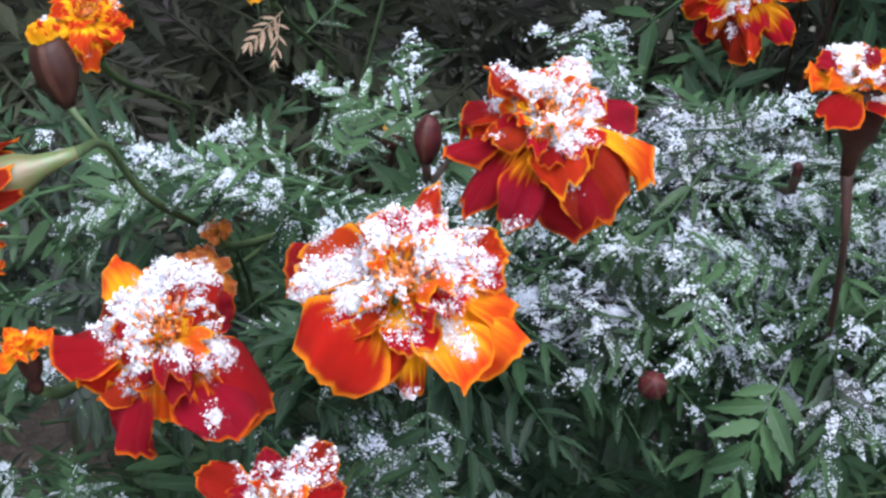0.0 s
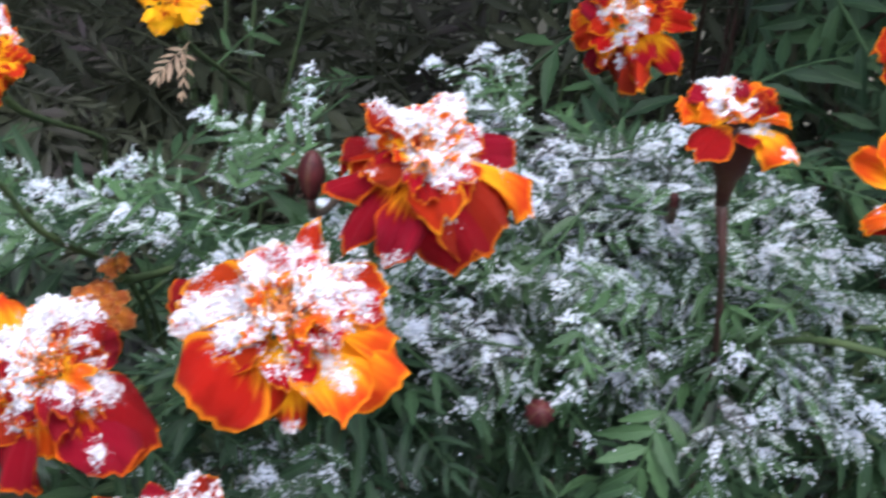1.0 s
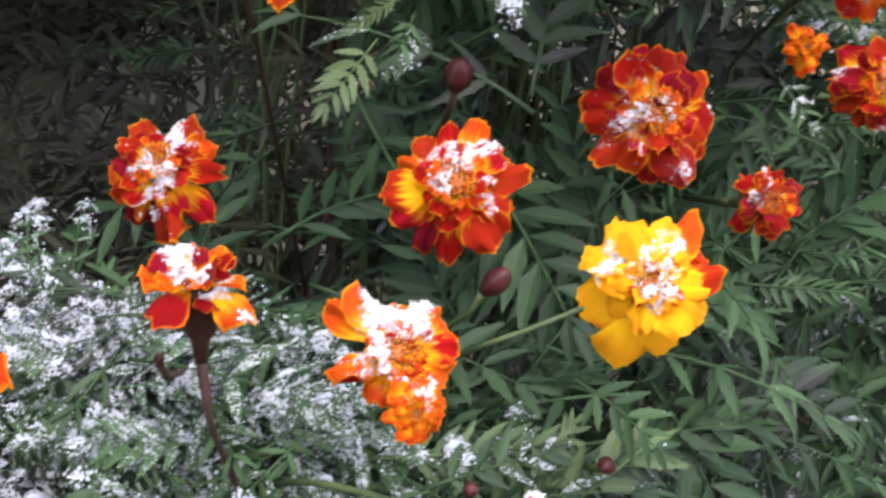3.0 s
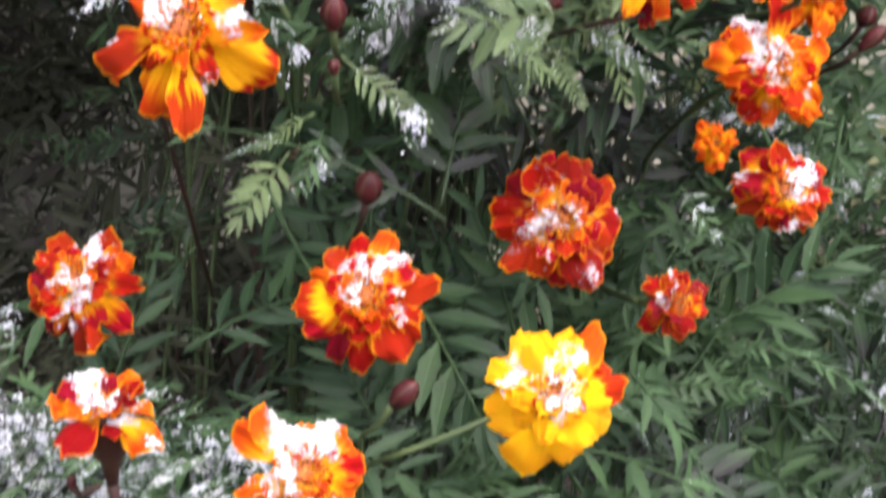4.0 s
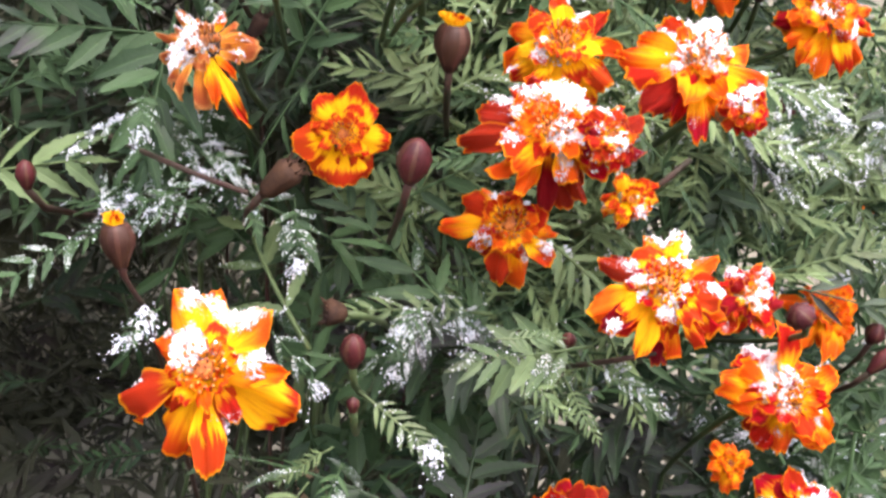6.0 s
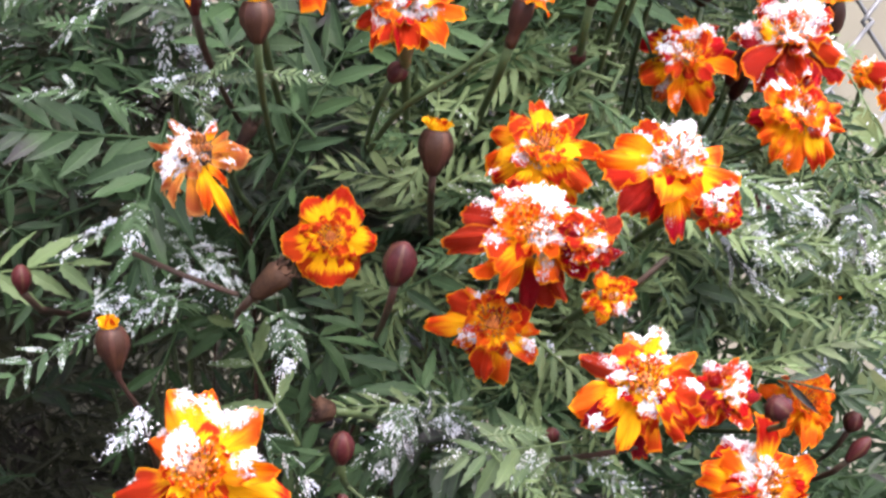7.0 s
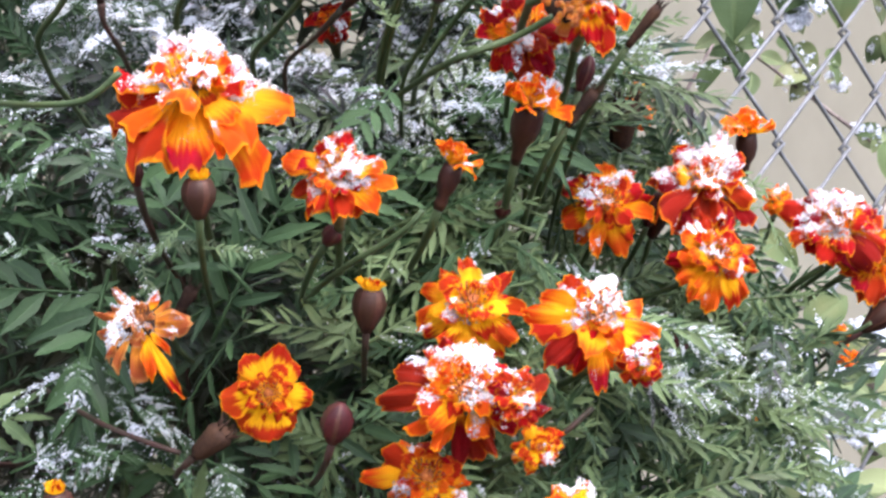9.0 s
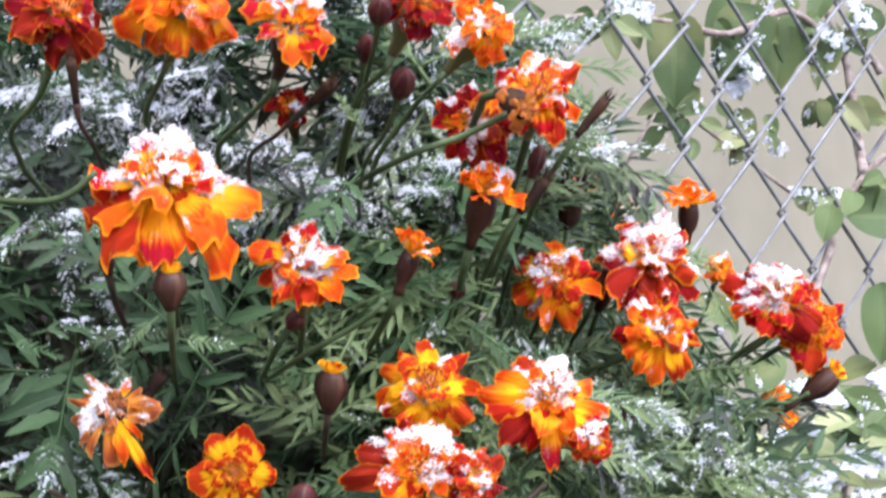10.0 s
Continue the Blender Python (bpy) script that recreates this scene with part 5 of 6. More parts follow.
twig(((0.1212, 0.7257, 0.4413), (0.1141, 0.6354, 0.4606), (0.1227, 0.6143, 0.4704)), 0.00130, False)
twig(((-0.0820, 0.5626, 0.4529), (-0.0658, 0.4402, 0.4695), (-0.0471, 0.4131, 0.4813), (-0.0410, 0.4094, 0.4876)), 0.00086, False)
twig(((-0.2139, 0.4633, 0.1818), (-0.2086, 0.3787, 0.2439), (-0.2005, 0.3615, 0.2693)), 0.00101, False)
sprig((-0.2644, 0.4313, 0.2465), (-0.60, -0.31, 0.74), (0.11, -0.77, 0.62), 0.39, 0, False, 0.55)
sprig((-0.2375, 0.4597, 0.2562), (-0.07, -0.24, 0.97), (0.11, -0.77, 0.62), 0.34, 1, False, 0.6)
sprig((-0.2506, 0.4232, 0.2488), (0.16, -0.24, 0.96), (0.11, -0.77, 0.62), 0.32, 2, False, 0.2)
sprig((-0.1848, 0.4916, 0.2567), (0.02, -0.08, 1.00), (0.09, -0.78, 0.62), 0.46, 3, False, 0.75)
sprig((-0.1583, 0.4547, 0.2645), (0.82, -0.20, 0.54), (0.09, -0.78, 0.62), 0.40, 1, False, 0.8)
sprig((-0.1905, 0.4166, 0.2366), (0.94, -0.19, 0.26), (0.11, -0.77, 0.62), 0.46, 2, False, 0.15)
sprig((-0.1635, 0.4059, 0.2258), (-0.70, -0.64, -0.32), (0.11, -0.77, 0.62), 0.44, 4, False, 0.1)
sprig((-0.1330, 0.3977, 0.2210), (-0.34, -0.62, -0.71), (0.11, -0.77, 0.62), 0.57, 5, False, 0.2)
sprig((-0.1223, 0.3994, 0.2217), (0.03, -0.63, -0.77), (0.11, -0.77, 0.62), 0.52, 6, False, 0.2)
sprig((-0.1558, 0.3921, 0.2446), (-0.13, -0.71, -0.69), (0.11, -0.77, 0.62), 0.42, 1, False, 0.8)
sprig((-0.2311, 0.3683, 0.2058), (0.30, -0.76, -0.58), (0.11, -0.77, 0.62), 0.32, 3, False, 0.6)
sprig((-0.2162, 0.3728, 0.2131), (0.08, -0.68, -0.73), (0.11, -0.77, 0.62), 0.44, 5, False, 0.45)
sprig((-0.0771, 0.4126, 0.2282), (0.83, -0.14, 0.55), (0.04, -0.78, 0.62), 0.55, 7, False, 0.75)
sprig((-0.1187, 0.4038, 0.2399), (0.63, -0.08, 0.77), (0.04, -0.78, 0.62), 0.54, 5, False, 0.8)
sprig((-0.1056, 0.3968, 0.2496), (-0.61, -0.59, -0.53), (0.04, -0.78, 0.62), 0.46, 6, False, 0.6)
sprig((-0.0940, 0.4755, 0.3356), (-0.51, -0.65, -0.56), (0.04, -0.78, 0.62), 0.41, 2, True, 0.2)
sprig((-0.0374, 0.4323, 0.2530), (0.89, -0.36, -0.28), (0.04, -0.78, 0.62), 0.58, 4, False, 0.25)
sprig((-0.0354, 0.4756, 0.2230), (-0.16, -0.64, -0.76), (0.04, -0.78, 0.62), 0.47, 10, True, 0.0)
sprig((-0.0786, 0.4523, 0.3666), (0.74, -0.41, -0.53), (-0.01, -0.78, 0.62), 0.61, 11, True, 0.75)
sprig((-0.0852, 0.4492, 0.3516), (-0.82, -0.54, -0.20), (-0.01, -0.78, 0.62), 0.36, 12, True, 0.15)
sprig((-0.0828, 0.4483, 0.3472), (-0.29, -0.72, -0.63), (-0.01, -0.78, 0.62), 0.31, 4, False, 0.55)
sprig((-0.0167, 0.4345, 0.3827), (-0.96, -0.29, -0.01), (-0.01, -0.78, 0.62), 0.62, 8, True, 0.45)
sprig((-0.0232, 0.4435, 0.3766), (-0.46, -0.58, -0.68), (-0.01, -0.78, 0.62), 0.41, 10, True, 0.1)
sprig((-0.0232, 0.4426, 0.3723), (0.38, -0.61, -0.69), (-0.01, -0.78, 0.62), 0.39, 11, True, 0.05)
sprig((-0.0181, 0.4336, 0.3784), (0.88, -0.43, -0.21), (-0.01, -0.78, 0.62), 0.48, 12, True, 0.8)
sprig((-0.0595, 0.4778, 0.3928), (0.67, -0.63, -0.40), (-0.01, -0.78, 0.62), 0.34, 3, False, 0.75)
sprig((-0.0563, 0.4769, 0.3882), (-0.61, -0.56, -0.56), (-0.01, -0.78, 0.62), 0.40, 5, False, 0.55)
sprig((-0.1095, 0.4471, 0.3897), (0.77, -0.50, -0.40), (-0.01, -0.78, 0.62), 0.44, 6, False, 0.7)
sprig((-0.1266, 0.4174, 0.3934), (-0.63, -0.75, -0.20), (-0.01, -0.78, 0.62), 0.25, 4, False, 0.85)
sprig((-0.0976, 0.4631, 0.4183), (0.14, -0.70, -0.70), (-0.01, -0.78, 0.62), 0.33, 2, False, 0.6)
sprig((-0.1249, 0.4733, 0.4172), (-0.86, -0.50, 0.10), (-0.01, -0.78, 0.62), 0.35, 1, False, 0.8)
sprig((0.0159, 0.4643, 0.3304), (0.53, -0.67, -0.52), (-0.01, -0.78, 0.62), 0.33, 0, False, 0.5)
sprig((-0.1250, 0.4458, 0.4208), (-0.85, -0.51, 0.17), (-0.00, -0.78, 0.62), 0.35, 3, False, 0.75)
sprig((-0.1378, 0.4577, 0.4478), (0.03, -0.76, -0.65), (-0.00, -0.78, 0.62), 0.25, 2, False, 0.75)
sprig((-0.1072, 0.4357, 0.4202), (0.23, -0.87, -0.43), (-0.00, -0.78, 0.62), 0.21, 0, False, 0.7)
sprig((-0.0610, 0.4538, 0.3917), (-0.43, -0.63, -0.65), (-0.00, -0.78, 0.62), 0.30, 4, False, 0.7)
sprig((-0.0431, 0.4233, 0.3856), (0.76, -0.47, 0.44), (-0.00, -0.78, 0.62), 0.36, 11, True, 0.1)
sprig((-0.0398, 0.4329, 0.3797), (0.65, -0.42, -0.64), (-0.00, -0.78, 0.62), 0.48, 10, True, 0.15)
sprig((-0.1069, 0.4297, 0.4803), (-0.50, -0.83, 0.23), (-0.00, -0.78, 0.62), 0.21, 10, True, 0)
sprig((-0.1118, 0.4219, 0.4799), (-0.81, -0.59, 0.07), (-0.02, -0.78, 0.62), 0.29, 10, True, 0.05)
sprig((-0.1103, 0.4218, 0.4784), (0.60, -0.61, 0.51), (-0.02, -0.78, 0.62), 0.29, 11, True, 0.1)
sprig((-0.1163, 0.4219, 0.4755), (0.28, -0.52, -0.81), (-0.02, -0.78, 0.62), 0.36, 12, True, 0.1)
sprig((-0.0459, 0.4369, 0.5255), (-0.52, -0.33, -0.79), (-0.07, -0.78, 0.62), 0.46, 2, False, 0.5)
sprig((-0.0458, 0.4366, 0.5370), (-0.18, -0.51, 0.84), (-0.07, -0.78, 0.62), 0.36, 10, True, 0.2)
sprig((-0.1005, 0.3826, 0.4836), (-0.71, -0.60, -0.37), (-0.07, -0.78, 0.62), 0.27, 10, True, 0.05)
sprig((-0.0962, 0.3824, 0.4778), (0.69, -0.65, 0.33), (-0.07, -0.78, 0.62), 0.31, 11, True, 0.05)
dry_sprig((-0.3026, 0.5688, 0.2580), (-0.46, -0.81, -0.36), (0.12, -0.84, 0.53), 0.31, 4)
dry_sprig((-0.3034, 0.5683, 0.2570), (0.17, -0.87, -0.47), (0.12, -0.84, 0.53), 0.26, 6)
dry_sprig((-0.1006, 0.6044, 0.3136), (-0.19, -0.84, -0.51), (0.04, -0.85, 0.53), 0.28, 5)

def joined_leaves(name, rows, material, label, snow):
    verts, faces, uvs, count = [], [], [], 0
    for depth, m, k in rows:
        v, f, u, _ = (COARSE_LEAVES if not snow else MIDDLE_LEAVES if depth < 0.02 else PLAIN_LEAVES)[k]
        mm = np.array(m)
        verts.append(v @ mm[:3, :3].T + mm[:3, 3])
        faces += [tuple(i + count for i in q) for q in f]
        uvs += u
        count += len(v)
        if snow and m.translation.y < bank(m.translation.x, m.translation.z) + 0.036:
            settle_snow(m, k, snowiness(m.translation) * snow)
    ob = mesh_object(name, np.concatenate(verts).tolist(), faces, material, uvs={"leaf": uvs})
    tagged(ob, label, "foliage", kind="stuff")


joined_leaves("foliage", far, LEAF, "dense dark green feathery marigold leaves", 0.8)
joined_leaves("snowy_foliage", snowy_tufts(SNOW_PATCHES, 61, 7) + snowy_tufts(CREST_PATCHES[:12], 62, 5) + snowy_tufts(CREST_PATCHES[12:], 63, 2), LEAF, "small green marigold leaves weighed down with snow", 1.0)
joined_leaves("young_foliage", scatter_leaves(360, 21, 0.05, 1.0, -0.06, 0.12, 1.0, 0.38, 0.58, True) + scatter_leaves(280, 71, 0.18, 0.7, -0.03, 0.11, 1.0, 0.43, 0.55, True), YOUNG, "fine yellowish green young marigold leaves", 0.9)
# The 400 leaves above height 0.40 are mostly unseen, added to block skylight.
joined_leaves("old_foliage", scatter_leaves(520, 6, 0.40, 0.8, -0.75, 0.16, 1.5) + scatter_leaves(1050, 9, 0.36, 0.7, -0.85, 0.0, 1.3, 0.08, 0.42) + scatter_leaves(760, 14, 0.16, 0.8, -0.95, -0.05, 1.7, 0.05, 0.50) + scatter_leaves(400, 12, 0.30, 0.8, -0.60, -0.08, 1.4, 0.40, 0.56) + scatter_leaves(620, 15, 0.22, 0.8, -0.75, 0.02, 1.7, 0.20, 0.52), OLD_SHADED, "dull purplish brown old leaves deep in the bed, darkened in colour as shade", 0.0)
verts, faces = grains(np.concatenate(flakes), 0.00014, 0.00036, npr)
v2, f2 = grains(np.concatenate(specks), 0.00015, 0.00035, npr)
v3, f3 = grains(np.concatenate(lumps), 0.00017, 0.00046, npr, OCTA, 0.85)
verts, faces = np.concatenate([verts, v2, v3]), np.concatenate([faces, f2 + len(verts), f3 + len(verts) + len(v2)])
tagged(new("snow_on_leaves", quick_mesh("snow_on_leaves", verts, faces, SNOW)), "granular wet snow lying in clumps on the leaves", "snow", kind="stuff")
sheets = np.concatenate(crusts)
index = np.arange(sheets.size // 3).reshape(sheets.shape[:3])
faces = np.stack([index[:, :-1, :-1], index[:, :-1, 1:], index[:, 1:, 1:], index[:, 1:, :-1]], -1).reshape(-1, 4)
me = quick_mesh("snow_crust_on_leaves", sheets.reshape(-1, 3), faces, CRUST, True)
fill_uvs(me, {"cover": np.stack([np.concatenate(covers).ravel(), np.zeros(sheets.size // 3)], 1)})
tagged(new("snow_crust_on_leaves", me), "thin ragged crust of wet snow on the leaves", "snow", kind="stuff")


# ---- shrub on the fence ----
def broad_arrays(seed):
    """A smooth oval leaf of length 1 along +y, folded at the midrib and curled at the tip."""
    rng = random.Random(seed)
    verts, faces, uvs = [], [], []
    rows, half = 8, rng.uniform(0.26, 0.36)
    curl, wave = rng.uniform(0.05, 0.3), rng.uniform(0, 6)
    for i in range(rows + 1):
        v = i / rows
        w = half * (math.sin(math.pi * v**0.8) ** 0.7 if 0 < i < rows else 0.04)
        for s in (-1.0, -0.5, 0.0, 0.5, 1.0):
            verts.append((s * w, v, 0.12 * abs(s) * w / half - curl * v * v + 0.02 * math.sin(7 * v + 3 * s + wave)))
            uvs.append((0.5 + s / 2, v))
    for i in range(rows):
        for j in range(4):
            a = i * 5 + j
            faces.append((a, a + 1, a + 6, a + 5))
    return verts, faces, uvs


BROADS = [broad_arrays(300 + k) for k in range(5)]
BROAD_MESHES = {}
for k, (verts, faces, uvs) in enumerate(BROADS):
    for mat in (BROAD, PALE):
        me = bpy.data.meshes.new("leaf")
        me.from_pydata(verts, [], faces)
        fill_uvs(me, {"leaf": uvs})
        me.materials.append(mat)
        me.polygons.foreach_set("use_smooth", [True] * len(me.polygons))
        BROAD_MESHES[k, mat] = me


def shrub_leaf(shrub, at, along, face, length, pale, snow, seed):
    m = leaf_pose(at, along, face, length)
    piece("leaf", BROAD_MESHES[seed % 5, PALE if pale else BROAD], shrub, Matrix.Translation(-shrub.location) @ m)
    if snow > 0:
        rng = np.random.default_rng(seed)
        n = int(snow * 600 * (length / 0.03) ** 2)
        v, s = rng.uniform(0.1, 0.95, n), rng.uniform(-0.26, 0.26, n)
        keep = np.array([noise.noise(Vector((a * 4, b * 6, seed))) > 0.25 - 0.6 * snow for a, b in zip(s, v)])
        local = np.stack([s, v, 0.03 - 0.12 * v * v + 0.05 * rng.random(n)], 1)[keep]
        mm = np.array(m)
        SHRUB_SNOW.append(local @ mm[:3, :3].T + mm[:3, 3])


def shrub_branch(shrub, points, thick):
    pts = [Vector(p) - shrub.location for p in points]
    path = []
    for i in range(len(pts) - 1):
        p0, p1, p2, p3 = pts[max(i - 1, 0)], pts[i], pts[i + 1], pts[min(i + 2, len(pts) - 1)]
        path += bend(p1, p1 + (p2 - p0) / 6, p2 - (p3 - p1) / 6, p2, 5)[: 6 if i == len(pts) - 2 else 5]
    n = len(path)
    verts, faces = tube(path, [thick * (1.1 - 0.5 * i / n) * (1 + 0.12 * math.sin(i * 2.3)) for i in range(n)], 7)
    mesh_object("branch", verts, faces, BARK, shrub)


SHRUB_SNOW = []
fence_shrub = empty("climbing_shrub", (0.30, 1.02, 0.0), "woody shrub with broad green leaves growing through the fence", "shrub")
shrub_branch(fence_shrub, ((0.2733, 1.0361, 0.3481), (0.2656, 1.0154, 0.3942), (0.2729, 1.0139, 0.4268), (0.2648, 1.0133, 0.4740), (0.2818, 1.0207, 0.5177), (0.2887, 1.0296, 0.5364), (0.3139, 1.0466, 0.5672), (0.3437, 1.0533, 0.5905)), 0.0035)
shrub_branch(fence_shrub, ((0.2887, 1.0296, 0.5364), (0.2696, 1.0409, 0.5500), (0.2336, 1.0334, 0.5737), (0.1922, 1.0163, 0.5996)), 0.0016)
shrub_branch(fence_shrub, ((0.3139, 1.0466, 0.5672), (0.3149, 1.0657, 0.5992), (0.3126, 1.0747, 0.6427), (0.3043, 1.0846, 0.6752), (0.2928, 1.0848, 0.7064)), 0.0035)
shrub_branch(fence_shrub, ((0.3088, 1.0749, 0.6504), (0.2656, 1.0479, 0.6765), (0.2141, 1.0128, 0.6556), (0.1735, 0.9962, 0.6599), (0.1220, 0.9706, 0.6606), (0.0764, 0.9449, 0.6492)), 0.0025)
shrub_branch(fence_shrub, ((0.3460, 1.1019, 0.6425), (0.3342, 1.1025, 0.6584), (0.3106, 1.1043, 0.6704)), 0.003)
shrub_branch(fence_shrub, ((0.1176, 0.9244, 0.5320), (0.1292, 0.9224, 0.5650), (0.1457, 0.9201, 0.5945)), 0.0013)
shrub_leaf(fence_shrub, (0.1736, 0.9960, 0.6671), (-0.02, -0.17, -0.99), (-0.08, -0.93, 0.36), 0.0610, False, 0, 2001)
shrub_leaf(fence_shrub, (0.2377, 1.0302, 0.6770), (-0.48, -0.15, -0.87), (-0.08, -0.93, 0.36), 0.0569, False, 0.1, 2002)
shrub_leaf(fence_shrub, (0.2118, 1.0334, 0.6440), (0.45, -0.40, -0.80), (-0.08, -0.93, 0.36), 0.0319, True, 0.9, 2003)
shrub_leaf(fence_shrub, (0.2949, 1.0557, 0.6628), (-0.21, -0.33, -0.92), (-0.08, -0.93, 0.36), 0.0325, False, 0.3, 2004)
shrub_leaf(fence_shrub, (0.2805, 1.0468, 0.6652), (0.72, -0.64, -0.28), (-0.08, -0.93, 0.36), 0.0207, False, 0.9, 2005)
shrub_leaf(fence_shrub, (0.2637, 1.0682, 0.6722), (-0.11, -0.21, -0.97), (-0.08, -0.93, 0.36), 0.0487, False, 0, 2006)
shrub_leaf(fence_shrub, (0.2752, 1.0671, 0.6760), (-0.19, -0.27, -0.94), (-0.08, -0.93, 0.36), 0.0382, False, 0, 2007)
shrub_leaf(fence_shrub, (0.1255, 0.9703, 0.6606), (0.21, -0.41, -0.89), (-0.08, -0.93, 0.36), 0.0292, True, 0, 2008)
shrub_leaf(fence_shrub, (0.1290, 0.9699, 0.6658), (-0.38, -0.57, -0.73), (-0.08, -0.93, 0.36), 0.0193, False, 0, 2009)
shrub_leaf(fence_shrub, (0.1290, 0.9699, 0.6658), (0.86, -0.52, -0.02), (-0.08, -0.93, 0.36), 0.0273, True, 0.9, 2010)
shrub_leaf(fence_shrub, (0.1324, 0.9697, 0.6623), (0.76, -0.48, -0.44), (-0.08, -0.93, 0.36), 0.0284, True, 0, 2011)
shrub_leaf(fence_shrub, (0.1814, 1.0171, 0.6051), (-0.84, -0.53, 0.12), (-0.08, -0.93, 0.36), 0.0202, False, 0, 2012)
shrub_leaf(fence_shrub, (0.1814, 1.0171, 0.6051), (0.63, -0.64, 0.44), (-0.08, -0.93, 0.36), 0.0212, False, 0.2, 2013)
shrub_leaf(fence_shrub, (0.1868, 1.0167, 0.6014), (-0.45, -0.60, -0.66), (-0.08, -0.93, 0.36), 0.0182, False, 0, 2014)
shrub_leaf(fence_shrub, (0.1958, 1.0160, 0.5995), (0.60, -0.80, 0.03), (-0.08, -0.93, 0.36), 0.0161, True, 0, 2015)
shrub_leaf(fence_shrub, (0.2190, 1.0338, 0.6070), (0.38, -0.61, -0.69), (-0.08, -0.93, 0.36), 0.0203, False, 0.5, 2016)
shrub_leaf(fence_shrub, (0.2227, 1.0334, 0.6088), (0.54, -0.60, -0.59), (-0.08, -0.93, 0.36), 0.0211, False, 0.2, 2017)
shrub_leaf(fence_shrub, (0.2263, 1.0337, 0.5885), (-0.44, -0.72, -0.54), (-0.08, -0.93, 0.36), 0.0156, True, 0, 2018)
shrub_leaf(fence_shrub, (0.2777, 1.0301, 0.5531), (-0.81, -0.53, 0.24), (-0.08, -0.93, 0.36), 0.0202, False, 0.6, 2019)
shrub_leaf(fence_shrub, (0.2777, 1.0301, 0.5531), (0.47, -0.83, 0.31), (-0.08, -0.93, 0.36), 0.0155, False, 0.5, 2020)
shrub_leaf(fence_shrub, (0.2777, 1.0301, 0.5531), (-0.47, -0.72, -0.51), (-0.08, -0.93, 0.36), 0.0156, True, 0.2, 2021)
shrub_leaf(fence_shrub, (0.2975, 1.0387, 0.5405), (0.95, -0.32, 0.05), (-0.08, -0.93, 0.36), 0.0522, False, 0, 2022)
shrub_leaf(fence_shrub, (0.3120, 1.0468, 0.5635), (0.76, -0.63, 0.13), (-0.08, -0.93, 0.36), 0.0215, False, 0, 2023)
shrub_leaf(fence_shrub, (0.3131, 1.0656, 0.6069), (0.82, -0.52, 0.23), (-0.08, -0.93, 0.36), 0.0273, False, 0, 2024)
shrub_leaf(fence_shrub, (0.3202, 1.0746, 0.6233), (0.45, -0.50, -0.74), (-0.08, -0.93, 0.36), 0.0251, False, 0, 2025)
shrub_leaf(fence_shrub, (0.3180, 1.0281, 0.4956), (-0.07, -0.20, -0.98), (-0.08, -0.93, 0.36), 0.0524, False, 0, 2026)
shrub_leaf(fence_shrub, (0.2693, 0.9741, 0.4255), (0.77, -0.33, -0.54), (-0.08, -0.93, 0.36), 0.0439, False, 0.2, 2027)
shrub_leaf(fence_shrub, (0.2657, 0.9751, 0.4010), (0.88, -0.33, 0.35), (-0.08, -0.93, 0.36), 0.0508, False, 0.25, 2028)
shrub_leaf(fence_shrub, (0.1669, 0.9011, 0.4888), (0.64, -0.44, -0.64), (-0.08, -0.93, 0.36), 0.0304, False, 0.15, 2029)
shrub_leaf(fence_shrub, (0.1977, 0.9200, 0.4326), (0.58, -0.43, 0.69), (-0.08, -0.93, 0.36), 0.0337, False, 0.05, 2030)
shrub_leaf(fence_shrub, (0.2660, 0.9654, 0.3880), (0.90, -0.37, -0.23), (-0.08, -0.93, 0.36), 0.0411, True, 0.9, 2031)
shrub_leaf(fence_shrub, (0.2074, 0.9203, 0.3897), (0.85, -0.43, 0.31), (-0.08, -0.93, 0.36), 0.0345, False, 0.2, 2032)
shrub_leaf(fence_shrub, (0.2041, 0.9209, 0.3798), (0.90, -0.39, 0.19), (-0.08, -0.93, 0.36), 0.0397, True, 0.9, 2033)
shrub_leaf(fence_shrub, (0.0981, 0.9528, 0.6558), (-0.59, -0.39, -0.71), (-0.08, -0.93, 0.36), 0.0262, False, 0, 2034)
shrub_leaf(fence_shrub, (0.0914, 0.9535, 0.6524), (0.60, -0.66, -0.45), (-0.08, -0.93, 0.36), 0.0193, False, 0, 2035)
shrub_leaf(fence_shrub, (0.0406, 0.9580, 0.6527), (0.87, -0.33, 0.37), (-0.08, -0.93, 0.36), 0.0488, False, 0, 2036)
shrub_leaf(fence_shrub, (0.3427, 1.0910, 0.6844), (-0.81, -0.27, -0.52), (-0.08, -0.93, 0.36), 0.0337, False, 0.3, 2037)
shrub_leaf(fence_shrub, (0.3225, 1.1028, 0.6862), (0.42, -0.45, -0.79), (-0.08, -0.93, 0.36), 0.0276, False, 0, 2038)
shrub_leaf(fence_shrub, (0.2516, 1.1086, 0.7024), (-0.67, -0.18, -0.72), (-0.08, -0.93, 0.36), 0.0460, False, 0, 2039)
shrub_leaf(fence_shrub, (0.2870, 1.1056, 0.6983), (-0.83, -0.20, -0.51), (-0.08, -0.93, 0.36), 0.0418, False, 0.2, 2040)
shrub_leaf(fence_shrub, (0.1918, 1.0565, 0.6739), (-0.74, -0.33, -0.59), (-0.66, -0.72, 0.21), 0.0295, False, 0.12, 2041)
shrub_leaf(fence_shrub, (0.1788, 1.0170, 0.6418), (0.07, -0.71, -0.70), (0.42, -0.72, 0.55), 0.0167, True, 0.12, 2042)
